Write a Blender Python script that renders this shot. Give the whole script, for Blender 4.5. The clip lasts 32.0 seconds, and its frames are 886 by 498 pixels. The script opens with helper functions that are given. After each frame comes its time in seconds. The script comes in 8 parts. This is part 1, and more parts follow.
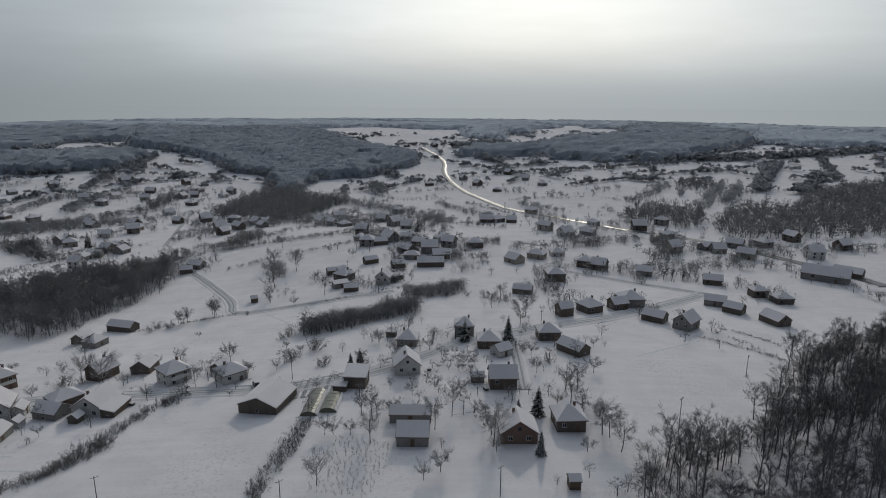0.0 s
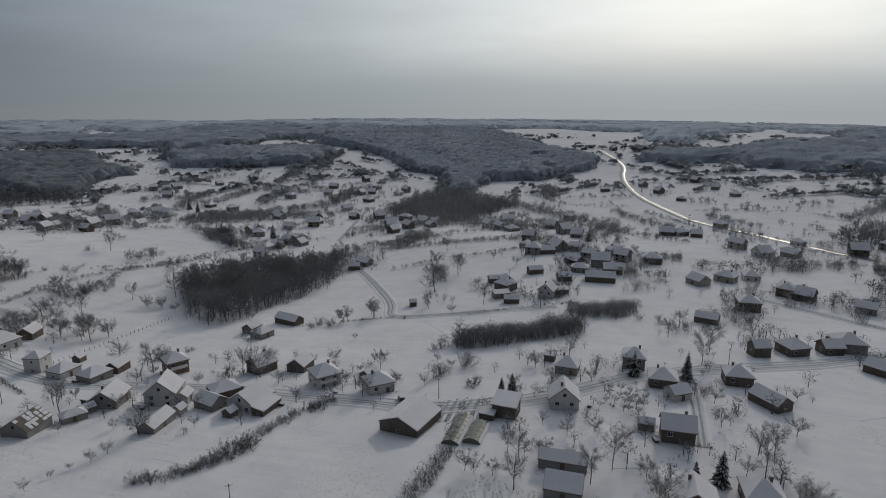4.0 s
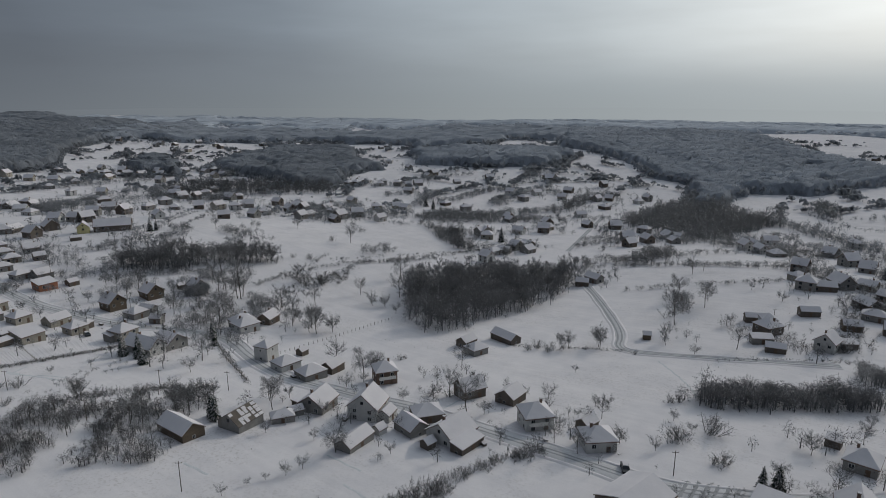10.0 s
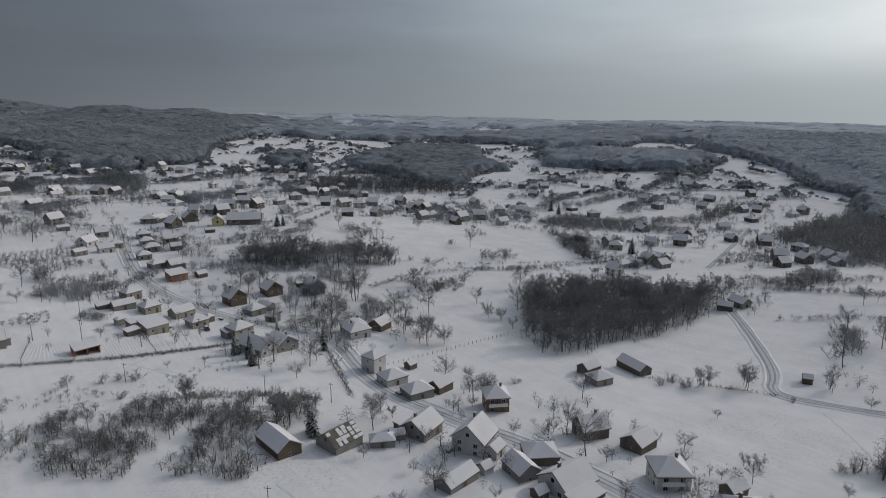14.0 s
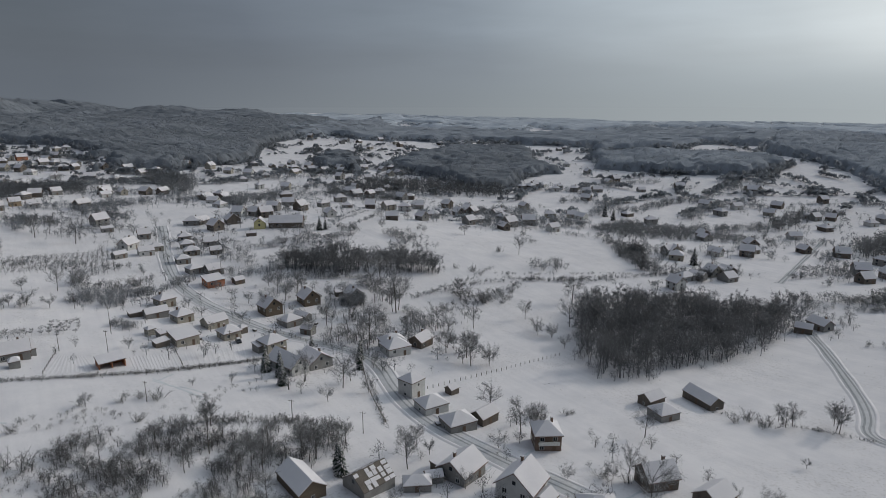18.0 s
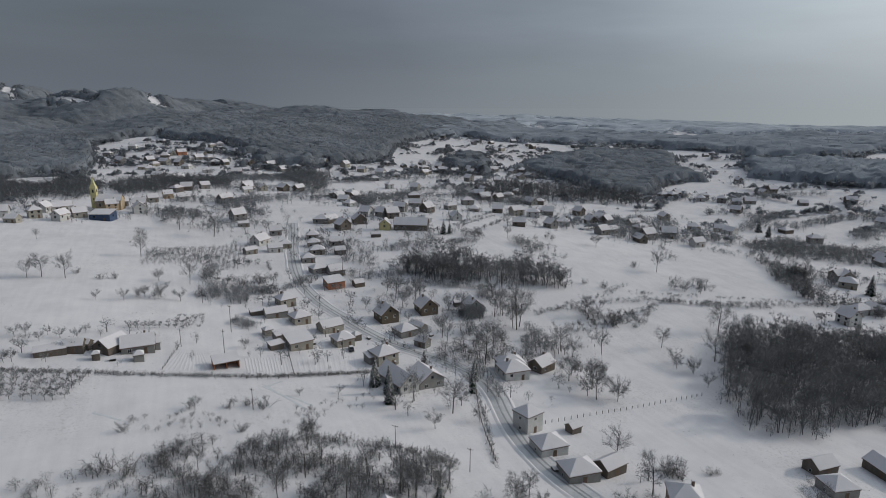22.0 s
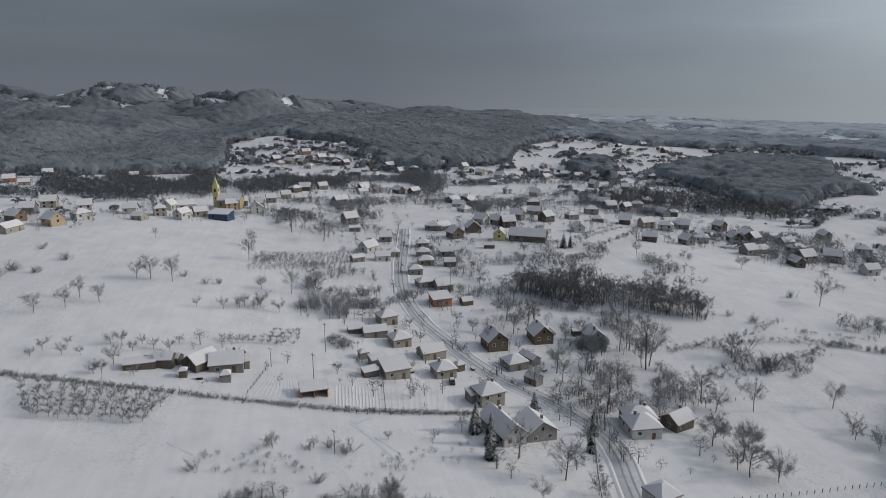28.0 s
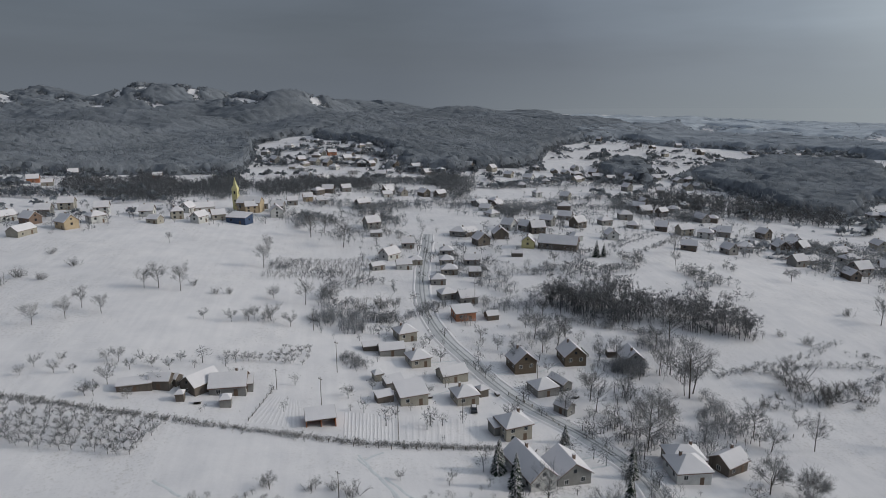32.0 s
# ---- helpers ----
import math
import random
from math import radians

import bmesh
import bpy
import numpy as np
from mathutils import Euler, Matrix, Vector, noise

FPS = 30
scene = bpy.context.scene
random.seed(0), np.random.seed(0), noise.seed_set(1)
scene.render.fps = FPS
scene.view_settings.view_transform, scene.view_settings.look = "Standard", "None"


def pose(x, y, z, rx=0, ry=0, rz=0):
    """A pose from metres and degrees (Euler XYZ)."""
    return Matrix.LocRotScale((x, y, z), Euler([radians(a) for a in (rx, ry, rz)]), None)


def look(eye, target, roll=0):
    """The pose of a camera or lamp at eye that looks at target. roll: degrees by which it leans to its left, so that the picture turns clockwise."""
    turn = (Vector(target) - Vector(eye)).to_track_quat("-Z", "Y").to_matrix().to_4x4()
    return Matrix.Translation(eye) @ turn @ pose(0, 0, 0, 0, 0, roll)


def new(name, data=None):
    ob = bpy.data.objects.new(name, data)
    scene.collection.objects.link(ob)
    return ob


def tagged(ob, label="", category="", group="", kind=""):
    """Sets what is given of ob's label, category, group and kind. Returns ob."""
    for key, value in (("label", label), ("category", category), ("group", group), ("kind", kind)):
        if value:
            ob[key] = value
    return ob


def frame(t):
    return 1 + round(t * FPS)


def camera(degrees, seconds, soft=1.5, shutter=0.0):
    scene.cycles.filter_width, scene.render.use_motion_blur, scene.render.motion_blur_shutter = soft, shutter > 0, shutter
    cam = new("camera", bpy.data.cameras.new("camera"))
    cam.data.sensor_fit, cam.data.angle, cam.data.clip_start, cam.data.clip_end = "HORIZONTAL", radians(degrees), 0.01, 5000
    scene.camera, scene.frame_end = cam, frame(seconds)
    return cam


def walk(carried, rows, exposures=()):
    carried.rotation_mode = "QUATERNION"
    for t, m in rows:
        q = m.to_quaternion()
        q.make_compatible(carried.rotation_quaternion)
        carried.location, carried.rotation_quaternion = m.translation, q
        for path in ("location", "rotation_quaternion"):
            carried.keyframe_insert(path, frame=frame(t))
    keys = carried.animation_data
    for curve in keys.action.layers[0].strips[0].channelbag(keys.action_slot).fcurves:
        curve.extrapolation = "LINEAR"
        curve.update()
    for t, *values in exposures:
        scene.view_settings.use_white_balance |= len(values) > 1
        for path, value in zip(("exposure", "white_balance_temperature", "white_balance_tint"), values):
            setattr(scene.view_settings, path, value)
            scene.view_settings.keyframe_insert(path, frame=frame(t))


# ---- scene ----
EXPOSURES = [(0, -0.32), (4, -0.40), (9, -0.31), (14, -0.12), (20, -0.03), (32, 0.03)]
cam = camera(70.48, 32.0, soft=0.9)
# seconds, x, y, z, heading to the left of +y, tilt, roll
PATH = [
    (0, -0.02, 0.03, 85.05, 0.40, -13.92, 0.32),
    (0.5, 0.03, 1.84, 85.17, 2.54, -13.93, 0.31),
    (1, 0.08, 3.80, 85.21, 4.51, -13.94, 0.30),
    (1.5, 0.13, 5.90, 85.20, 6.32, -13.94, 0.28),
    (2, 0.19, 8.15, 85.14, 8.15, -13.94, 0.26),
    (2.5, 0.27, 10.57, 85.02, 9.94, -13.93, 0.24),
    (3, 0.34, 13.16, 84.86, 11.98, -13.91, 0.21),
    (4, 0.04, 18.37, 84.54, 16.32, -13.89, 0.16),
    (4.5, -0.48, 20.74, 84.43, 18.32, -13.89, 0.14),
    (5, -1.20, 22.95, 84.36, 19.93, -13.88, 0.14),
    (5.5, -2.04, 25.05, 84.30, 21.61, -13.88, 0.13),
    (6, -2.97, 27.05, 84.27, 23.29, -13.88, 0.13),
    (6.5, -3.93, 28.99, 84.24, 25.25, -13.88, 0.12),
    (7, -4.86, 30.91, 84.20, 26.77, -13.87, 0.11),
    (7.5, -5.75, 32.86, 84.16, 28.55, -13.87, 0.09),
    (8, -6.66, 34.84, 84.10, 30.46, -13.86, 0.06),
    (8.5, -7.60, 36.85, 84.05, 32.13, -13.86, 0.04),
    (9, -8.62, 38.86, 84.01, 34.44, -13.86, 0.03),
    (9.5, -9.72, 40.85, 83.98, 36.04, -13.86, 0.01),
    (10, -10.90, 42.81, 83.96, 37.75, -13.86, 0.01),
    (10.5, -12.16, 44.73, 83.95, 39.48, -13.87, 0.02),
    (11, -13.50, 46.60, 83.94, 41.10, -13.88, 0.04),
    (11.5, -14.90, 48.41, 83.93, 42.89, -13.88, 0.06),
    (12, -16.35, 50.16, 83.93, 44.13, -13.90, 0.09),
    (12.5, -17.82, 51.85, 83.91, 45.52, -13.91, 0.12),
    (13, -19.31, 53.48, 83.89, 46.72, -13.92, 0.14),
    (13.5, -20.82, 55.07, 83.86, 47.99, -13.92, 0.15),
    (14, -22.35, 56.65, 83.82, 49.21, -13.93, 0.14),
    (14.5, -23.93, 58.20, 83.77, 50.24, -13.93, 0.13),
    (15, -25.56, 59.75, 83.71, 51.10, -13.93, 0.11),
    (16, -29.06, 62.88, 83.57, 52.33, -13.93, 0.06),
    (16.5, -30.88, 64.45, 83.51, 52.86, -13.93, 0.03),
    (17, -32.72, 66.02, 83.45, 53.29, -13.92, 0.02),
    (17.5, -34.56, 67.56, 83.39, 53.55, -13.91, 0.01),
    (18, -36.40, 69.08, 83.32, 53.69, -13.90, 0.01),
    (18.5, -38.23, 70.57, 83.25, 54.25, -13.88, 0.02),
    (19, -40.05, 72.04, 83.19, 55.73, -13.85, 0.04),
    (19.5, -41.86, 73.47, 83.13, 57.88, -13.84, 0.06),
    (20, -43.67, 74.85, 83.09, 59.85, -13.82, 0.08),
    (20.5, -45.49, 76.17, 83.08, 61.58, -13.82, 0.10),
    (21, -47.31, 77.43, 83.08, 63.19, -13.82, 0.11),
    (21.5, -49.15, 78.63, 83.10, 64.50, -13.82, 0.10),
    (22, -51.02, 79.77, 83.11, 65.67, -13.83, 0.10),
    (22.5, -52.93, 80.84, 83.12, 66.74, -13.84, 0.09),
    (23, -54.88, 81.87, 83.11, 67.72, -13.84, 0.07),
    (23.5, -56.89, 82.86, 83.08, 68.66, -13.85, 0.06),
    (24, -58.95, 83.83, 83.03, 69.49, -13.85, 0.05),
    (24.5, -61.04, 84.79, 82.99, 70.31, -13.84, 0.04),
    (25, -63.18, 85.72, 82.95, 71.29, -13.84, 0.03),
    (25.5, -65.36, 86.64, 82.92, 72.17, -13.83, 0.01),
    (26, -67.60, 87.54, 82.90, 73.06, -13.82, -0.01),
    (27, -72.16, 89.26, 82.96, 74.96, -13.82, -0.04),
    (27.5, -74.37, 90.05, 83.03, 75.71, -13.81, -0.05),
    (28, -76.53, 90.80, 83.11, 76.71, -13.81, -0.06),
    (28.5, -78.64, 91.51, 83.20, 77.37, -13.81, -0.06),
    (29, -80.72, 92.17, 83.29, 77.81, -13.81, -0.05),
    (29.5, -82.78, 92.81, 83.40, 78.22, -13.82, -0.04),
    (30, -84.85, 93.43, 83.48, 78.51, -13.82, -0.04),
    (30.5, -86.95, 94.07, 83.50, 78.75, -13.82, -0.03),
    (31, -89.10, 94.76, 83.39, 78.93, -13.82, -0.04),
    (31.5, -91.32, 95.54, 83.12, 79.19, -13.81, -0.05),
    (32, -93.61, 96.41, 82.65, 79.35, -13.79, -0.08),
]
walk(cam, [(t, pose(x, y, z, 90 + tilt, 0, turn) @ pose(0, 0, 0, 0, 0, roll)) for t, x, y, z, turn, tilt, roll in PATH], EXPOSURES)

# ---------------------------------------------------------------- world, sun
SUN_AZ, SUN_EL = radians(8), radians(25)   # clockwise from +y, above the horizon
SUN_DIR = Vector((math.sin(SUN_AZ) * math.cos(SUN_EL), math.cos(SUN_AZ) * math.cos(SUN_EL), math.sin(SUN_EL)))

ZENITH = 1.35
world = bpy.data.worlds.new("overcast_sky")
scene.world = world
world.use_nodes = True


def node(tree, kind, **values):
    n = tree.nodes.new(kind)
    for key, value in values.items():
        if key in n.inputs:
            n.inputs[key].default_value = value
    return n


def build_world():
    t = world.node_tree
    t.nodes.clear()
    out = t.nodes.new("ShaderNodeOutputWorld")
    back = t.nodes.new("ShaderNodeBackground")
    sky = t.nodes.new("ShaderNodeTexSky")
    sky.sky_type, sky.sun_disc = "NISHITA", False
    sky.sun_elevation, sky.sun_rotation = SUN_EL, SUN_AZ
    sky.air_density, sky.dust_density, sky.ozone_density = 1.0, 4.0, 1.0
    dim = t.nodes.new("ShaderNodeVectorMath")
    dim.operation = "SCALE"
    dim.inputs["Scale"].default_value = 0.09
    t.links.new(sky.outputs[0], dim.inputs[0])
    # veil of cloud, thinner round the sun
    where = t.nodes.new("ShaderNodeTexCoord")
    dot = t.nodes.new("ShaderNodeVectorMath")
    dot.operation = "DOT_PRODUCT"
    dot.inputs[1].default_value = SUN_DIR
    t.links.new(where.outputs["Generated"], dot.inputs[0])
    ramp = t.nodes.new("ShaderNodeValToRGB")
    e = ramp.color_ramp.elements
    e[0].position, e[0].color = 0.0, (0.118, 0.138, 0.168, 1)
    e[1].position, e[1].color = 1.0, (1.08, 1.17, 1.20, 1)
    for place, colour in ((0.22, (0.138, 0.163, 0.203, 1)), (0.5, (0.252, 0.298, 0.356, 1)), (0.78, (0.52, 0.595, 0.655, 1)), (0.93, (0.84, 0.93, 0.985, 1))):
        k = e.new(place)
        k.color = colour
    t.links.new(dot.outputs["Value"], ramp.inputs[0])
    # streaks of darker stratus
    flat = t.nodes.new("ShaderNodeMapping")
    flat.inputs["Scale"].default_value = (1.4, 1.4, 9)
    t.links.new(where.outputs["Generated"], flat.inputs[0])
    cloud = node(t, "ShaderNodeTexNoise", Scale=1.6, Detail=4.0, Roughness=0.55)
    t.links.new(flat.outputs[0], cloud.inputs["Vector"])
    span = node(t, "ShaderNodeMapRange")
    span.inputs["From Min"].default_value, span.inputs["From Max"].default_value = 0.3, 0.7
    span.inputs["To Min"].default_value, span.inputs["To Max"].default_value = 0.90, 1.10
    t.links.new(cloud.outputs[0], span.inputs[0])
    veil = t.nodes.new("ShaderNodeVectorMath")
    veil.operation = "SCALE"
    t.links.new(ramp.outputs[0], veil.inputs[0])
    t.links.new(span.outputs[0], veil.inputs["Scale"])
    # an overcast sky is brightest overhead
    up = t.nodes.new("ShaderNodeSeparateXYZ")
    t.links.new(where.outputs["Generated"], up.inputs[0])
    over = node(t, "ShaderNodeMapRange")
    over.interpolation_type = "SMOOTHSTEP"
    for key, value in (("From Min", 0.22), ("From Max", 0.85), ("To Min", 1.0), ("To Max", ZENITH)):
        over.inputs[key].default_value = value
    t.links.new(up.outputs["Z"], over.inputs[0])
    high = t.nodes.new("ShaderNodeVectorMath")
    high.operation = "SCALE"
    t.links.new(veil.outputs[0], high.inputs[0])
    t.links.new(over.outputs[0], high.inputs["Scale"])
    veil = high
    mix = t.nodes.new("ShaderNodeMix")
    mix.data_type = "RGBA"
    mix.inputs[0].default_value = 0.90
    t.links.new(dim.outputs[0], mix.inputs[6])
    t.links.new(veil.outputs[0], mix.inputs[7])
    t.links.new(mix.outputs[2], back.inputs[0])
    back.inputs[1].default_value = 1.0
    t.links.new(back.outputs[0], out.inputs[0])


build_world()
lamp = bpy.data.lights.new("sun", "SUN")
lamp.energy, lamp.angle, lamp.color = 1.25, radians(2.5), (1.0, 0.93, 0.82)
sun = new("sun", lamp)
sun.matrix_world = look((0, 0, 400), Vector((0, 0, 400)) - SUN_DIR)


# ---------------------------------------------------------------- materials
def material(name, rough=0.8, metal=0.0):
    m = bpy.data.materials.new(name)
    m.use_nodes = True
    b = m.node_tree.nodes["Principled BSDF"]
    b.inputs["Roughness"].default_value = rough
    b.inputs["Metallic"].default_value = metal
    b.inputs["Specular IOR Level"].default_value = 0.3
    return m, m.node_tree, b


def ramp_of(t, source, stops):
    r = t.nodes.new("ShaderNodeValToRGB")
    e = r.color_ramp.elements
    e[0].position, e[0].color = stops[0][0], (*stops[0][1], 1)
    e[1].position, e[1].color = stops[-1][0], (*stops[-1][1], 1)
    for place, colour in stops[1:-1]:
        k = e.new(place)
        k.color = (*colour, 1)
    t.links.new(source, r.inputs[0])
    return r.outputs[0]


def noise_of(t, scale, detail=4.0, rough=0.6, space="Object", stretch=None):
    c = t.nodes.new("ShaderNodeTexCoord")
    n = node(t, "ShaderNodeTexNoise", Scale=scale, Detail=detail, Roughness=rough)
    if stretch:
        m = t.nodes.new("ShaderNodeMapping")
        m.inputs["Scale"].default_value = stretch
        t.links.new(c.outputs[space], m.inputs[0])
        t.links.new(m.outputs[0], n.inputs["Vector"])
    else:
        t.links.new(c.outputs[space], n.inputs["Vector"])
    return n.outputs[0]


def blend(t, factor, a, b, kind="MIX"):
    x = t.nodes.new("ShaderNodeMix")
    x.data_type, x.blend_type = "RGBA", kind
    for slot, value in ((0, factor), (6, a), (7, b)):
        if isinstance(value, (int, float)):
            x.inputs[slot].default_value = value
        elif isinstance(value, tuple):
            x.inputs[slot].default_value = (*value, 1)
        else:
            t.links.new(value, x.inputs[slot])
    return x.outputs[2]


def bump(t, b, height, strength, distance):
    n = t.nodes.new("ShaderNodeBump")
    n.inputs["Strength"].default_value, n.inputs["Distance"].default_value = strength, distance
    t.links.new(height, n.inputs["Height"])
    t.links.new(n.outputs[0], b.inputs["Normal"])


def speckled(name, dark, light, scale, rough=0.85, fine=0.5, relief=0.3, depth=0.03, metal=0.0, stretch=None):
    """A surface that varies between two colours at two scales."""
    m, t, b = material(name, rough, metal)
    big, small = noise_of(t, scale, 5, stretch=stretch), noise_of(t, scale * 9, 3, stretch=stretch)
    c = ramp_of(t, big, [(0.3, dark), (0.7, light)])
    c = blend(t, fine, c, ramp_of(t, small, [(0.3, tuple(v * 0.75 for v in light)), (0.7, tuple(min(v * 1.2, 0.9) for v in light))]))
    t.links.new(c, b.inputs["Base Color"])
    bump(t, b, small, relief, depth)
    return m


def snow_material(name, tufts, tracks=0.0):
    m, t, b = material(name, 1.0)
    b.inputs["Specular IOR Level"].default_value = 0.0
    wide, mid, fine = noise_of(t, 0.012, 4), noise_of(t, 0.11, 5), noise_of(t, 1.3, 4, 0.7)
    c = ramp_of(t, wide, [(0.3, (0.63, 0.606, 0.628)), (0.7, (0.735, 0.70, 0.71))])
    c = blend(t, 0.40, c, ramp_of(t, mid, [(0.3, (0.55, 0.535, 0.562)), (0.62, (0.78, 0.745, 0.75))]))
    if tufts:
        # dead grass that pokes through
        grass = ramp_of(t, fine, [(0.52, (0, 0, 0)), (0.62, (1, 1, 1))])
        patch = ramp_of(t, noise_of(t, 0.03, 4), [(0.46, (0, 0, 0)), (0.60, (1, 1, 1))])
        # old plough lines and wind crust
        lines = noise_of(t, 0.5, 3, 0.5, stretch=(0.06, 1.0, 1.0))
        c = blend(t, 0.12, c, ramp_of(t, lines, [(0.35, (0.50, 0.51, 0.53)), (0.65, (0.80, 0.80, 0.80))]))
        c = blend(t, blend(t, 1.0, grass, patch, "MULTIPLY"), c, blend(t, tufts, c, (0.20, 0.17, 0.13)))
    t.links.new(c, b.inputs["Base Color"])
    bump(t, b, blend(t, 0.25, mid, fine), 0.4, 0.4)
    return m


def twig_material(name, dark, light, frost, through_light=0.0):
    """Bare twigs: every twig has its own tone, some are coated with frost."""
    m, t, b = material(name, 0.9)
    g = t.nodes.new("ShaderNodeNewGeometry")
    o = t.nodes.new("ShaderNodeObjectInfo")
    c = ramp_of(t, g.outputs["Random Per Island"], [(0.0, dark), (1.0 - frost, light), (1.0 - frost * 0.75, (0.42, 0.43, 0.45)), (1.0, (0.60, 0.61, 0.63))])
    c = blend(t, 0.35, c, ramp_of(t, o.outputs["Random"], [(0.0, tuple(v * 0.7 for v in dark)), (1.0, tuple(v * 1.5 for v in light))]))
    t.links.new(c, b.inputs["Base Color"])
    if through_light:
        # a leafless crown lets part of the light through
        thin, both = t.nodes.new("ShaderNodeBsdfTranslucent"), t.nodes.new("ShaderNodeMixShader")
        t.links.new(c, thin.inputs[0])
        both.inputs[0].default_value = through_light
        t.links.new(b.outputs[0], both.inputs[1])
        t.links.new(thin.outputs[0], both.inputs[2])
        t.links.new(both.outputs[0], t.nodes["Material Output"].inputs[0])
    return m


SNOW = snow_material("field_snow", 0.24)
ROOF_SNOW = snow_material("roof_snow", 0.0)
ROAD = speckled("packed_snow_road", (0.40, 0.40, 0.415), (0.57, 0.565, 0.58), 0.25, 1.0, 0.4, 0.5, 0.05)
RUT = speckled("wheel_rut_slush", (0.20, 0.203, 0.21), (0.38, 0.383, 0.395), 0.5, 0.95, 0.4, 0.5, 0.04)
WET = speckled("wet_asphalt", (0.045, 0.047, 0.05), (0.09, 0.09, 0.095), 0.3, 0.34, 0.4, 0.0, 0.01)
BARK = speckled("bark", (0.045, 0.038, 0.032), (0.12, 0.105, 0.09), 3.0, 0.9, 0.5, 0.5, 0.03, stretch=(1, 1, 0.2))
TWIG = twig_material("bare_twigs", (0.085, 0.083, 0.083), (0.20, 0.196, 0.195), 0.34, 0.15)
WOOD_TWIG = twig_material("wood_canopy", (0.105, 0.106, 0.112), (0.22, 0.221, 0.23), 0.15, 0.3)
TALL_TWIG = twig_material("tall_wood_twigs", (0.055, 0.055, 0.058), (0.125, 0.125, 0.13), 0.08, 0.2)
SHRUB = twig_material("shrub_twigs", (0.075, 0.072, 0.071), (0.17, 0.165, 0.163), 0.24, 0.1)
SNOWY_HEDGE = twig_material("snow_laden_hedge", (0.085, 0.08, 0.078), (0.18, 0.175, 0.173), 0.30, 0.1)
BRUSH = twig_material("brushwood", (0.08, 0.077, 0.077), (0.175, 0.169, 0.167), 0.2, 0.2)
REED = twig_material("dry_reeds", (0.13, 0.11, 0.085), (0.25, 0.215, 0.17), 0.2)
# paler and bluer than bare twigs: distance haze is put into the colour
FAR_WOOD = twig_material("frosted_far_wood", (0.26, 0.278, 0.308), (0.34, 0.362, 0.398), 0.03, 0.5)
# frosted hedge twigs, lightened further to paint in the haze
HEDGE_WOOD = twig_material("hazed_frosted_hedge", (0.215, 0.226, 0.246), (0.32, 0.333, 0.357), 0.06, 0.5)
# blue-grey cast of the misty hills, mixed into the twig colour
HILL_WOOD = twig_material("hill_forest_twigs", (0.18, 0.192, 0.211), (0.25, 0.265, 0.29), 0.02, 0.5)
def canopy_material(name, dark, light):
    """The closed top of a leafless wood: grey twigs, darker gaps, paler frosted patches, tones lifted for haze."""
    m, t, b = material(name, 1.0)
    b.inputs["Specular IOR Level"].default_value = 0.0
    wide, grain = noise_of(t, 0.012, 3), noise_of(t, 0.30, 4, 0.7, stretch=(1, 1, 0.35))
    c = ramp_of(t, grain, [(0.32, dark), (0.68, light)])
    c = blend(t, 0.45, c, ramp_of(t, wide, [(0.3, tuple(v * 0.8 for v in dark)), (0.7, tuple(v * 1.1 for v in light))]))
    t.links.new(c, b.inputs["Base Color"])
    bump(t, b, grain, 0.6, 1.2)
    return m


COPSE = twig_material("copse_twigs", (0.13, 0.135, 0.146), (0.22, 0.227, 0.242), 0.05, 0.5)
# canopy tones carry aerial haze: bluish throughout, palest for the farthest woods
FAR_CANOPY = canopy_material("hazed_frosted_canopy", (0.205, 0.222, 0.25), (0.31, 0.333, 0.368))
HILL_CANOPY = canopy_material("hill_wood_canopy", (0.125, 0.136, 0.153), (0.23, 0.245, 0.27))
HAZY_CANOPY = canopy_material("pale_hazed_canopy", (0.34, 0.368, 0.41), (0.45, 0.482, 0.532))
# near-white twigs of the farthest woods, haze painted as base colour
HAZY_WOOD = twig_material("pale_hazed_far_wood", (0.40, 0.43, 0.475), (0.50, 0.533, 0.585), 0.02, 0.5)
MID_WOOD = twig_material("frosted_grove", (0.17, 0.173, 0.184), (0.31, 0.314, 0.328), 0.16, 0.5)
NEEDLE = twig_material("spruce_needles", (0.018, 0.028, 0.020), (0.045, 0.060, 0.045), 0.16)
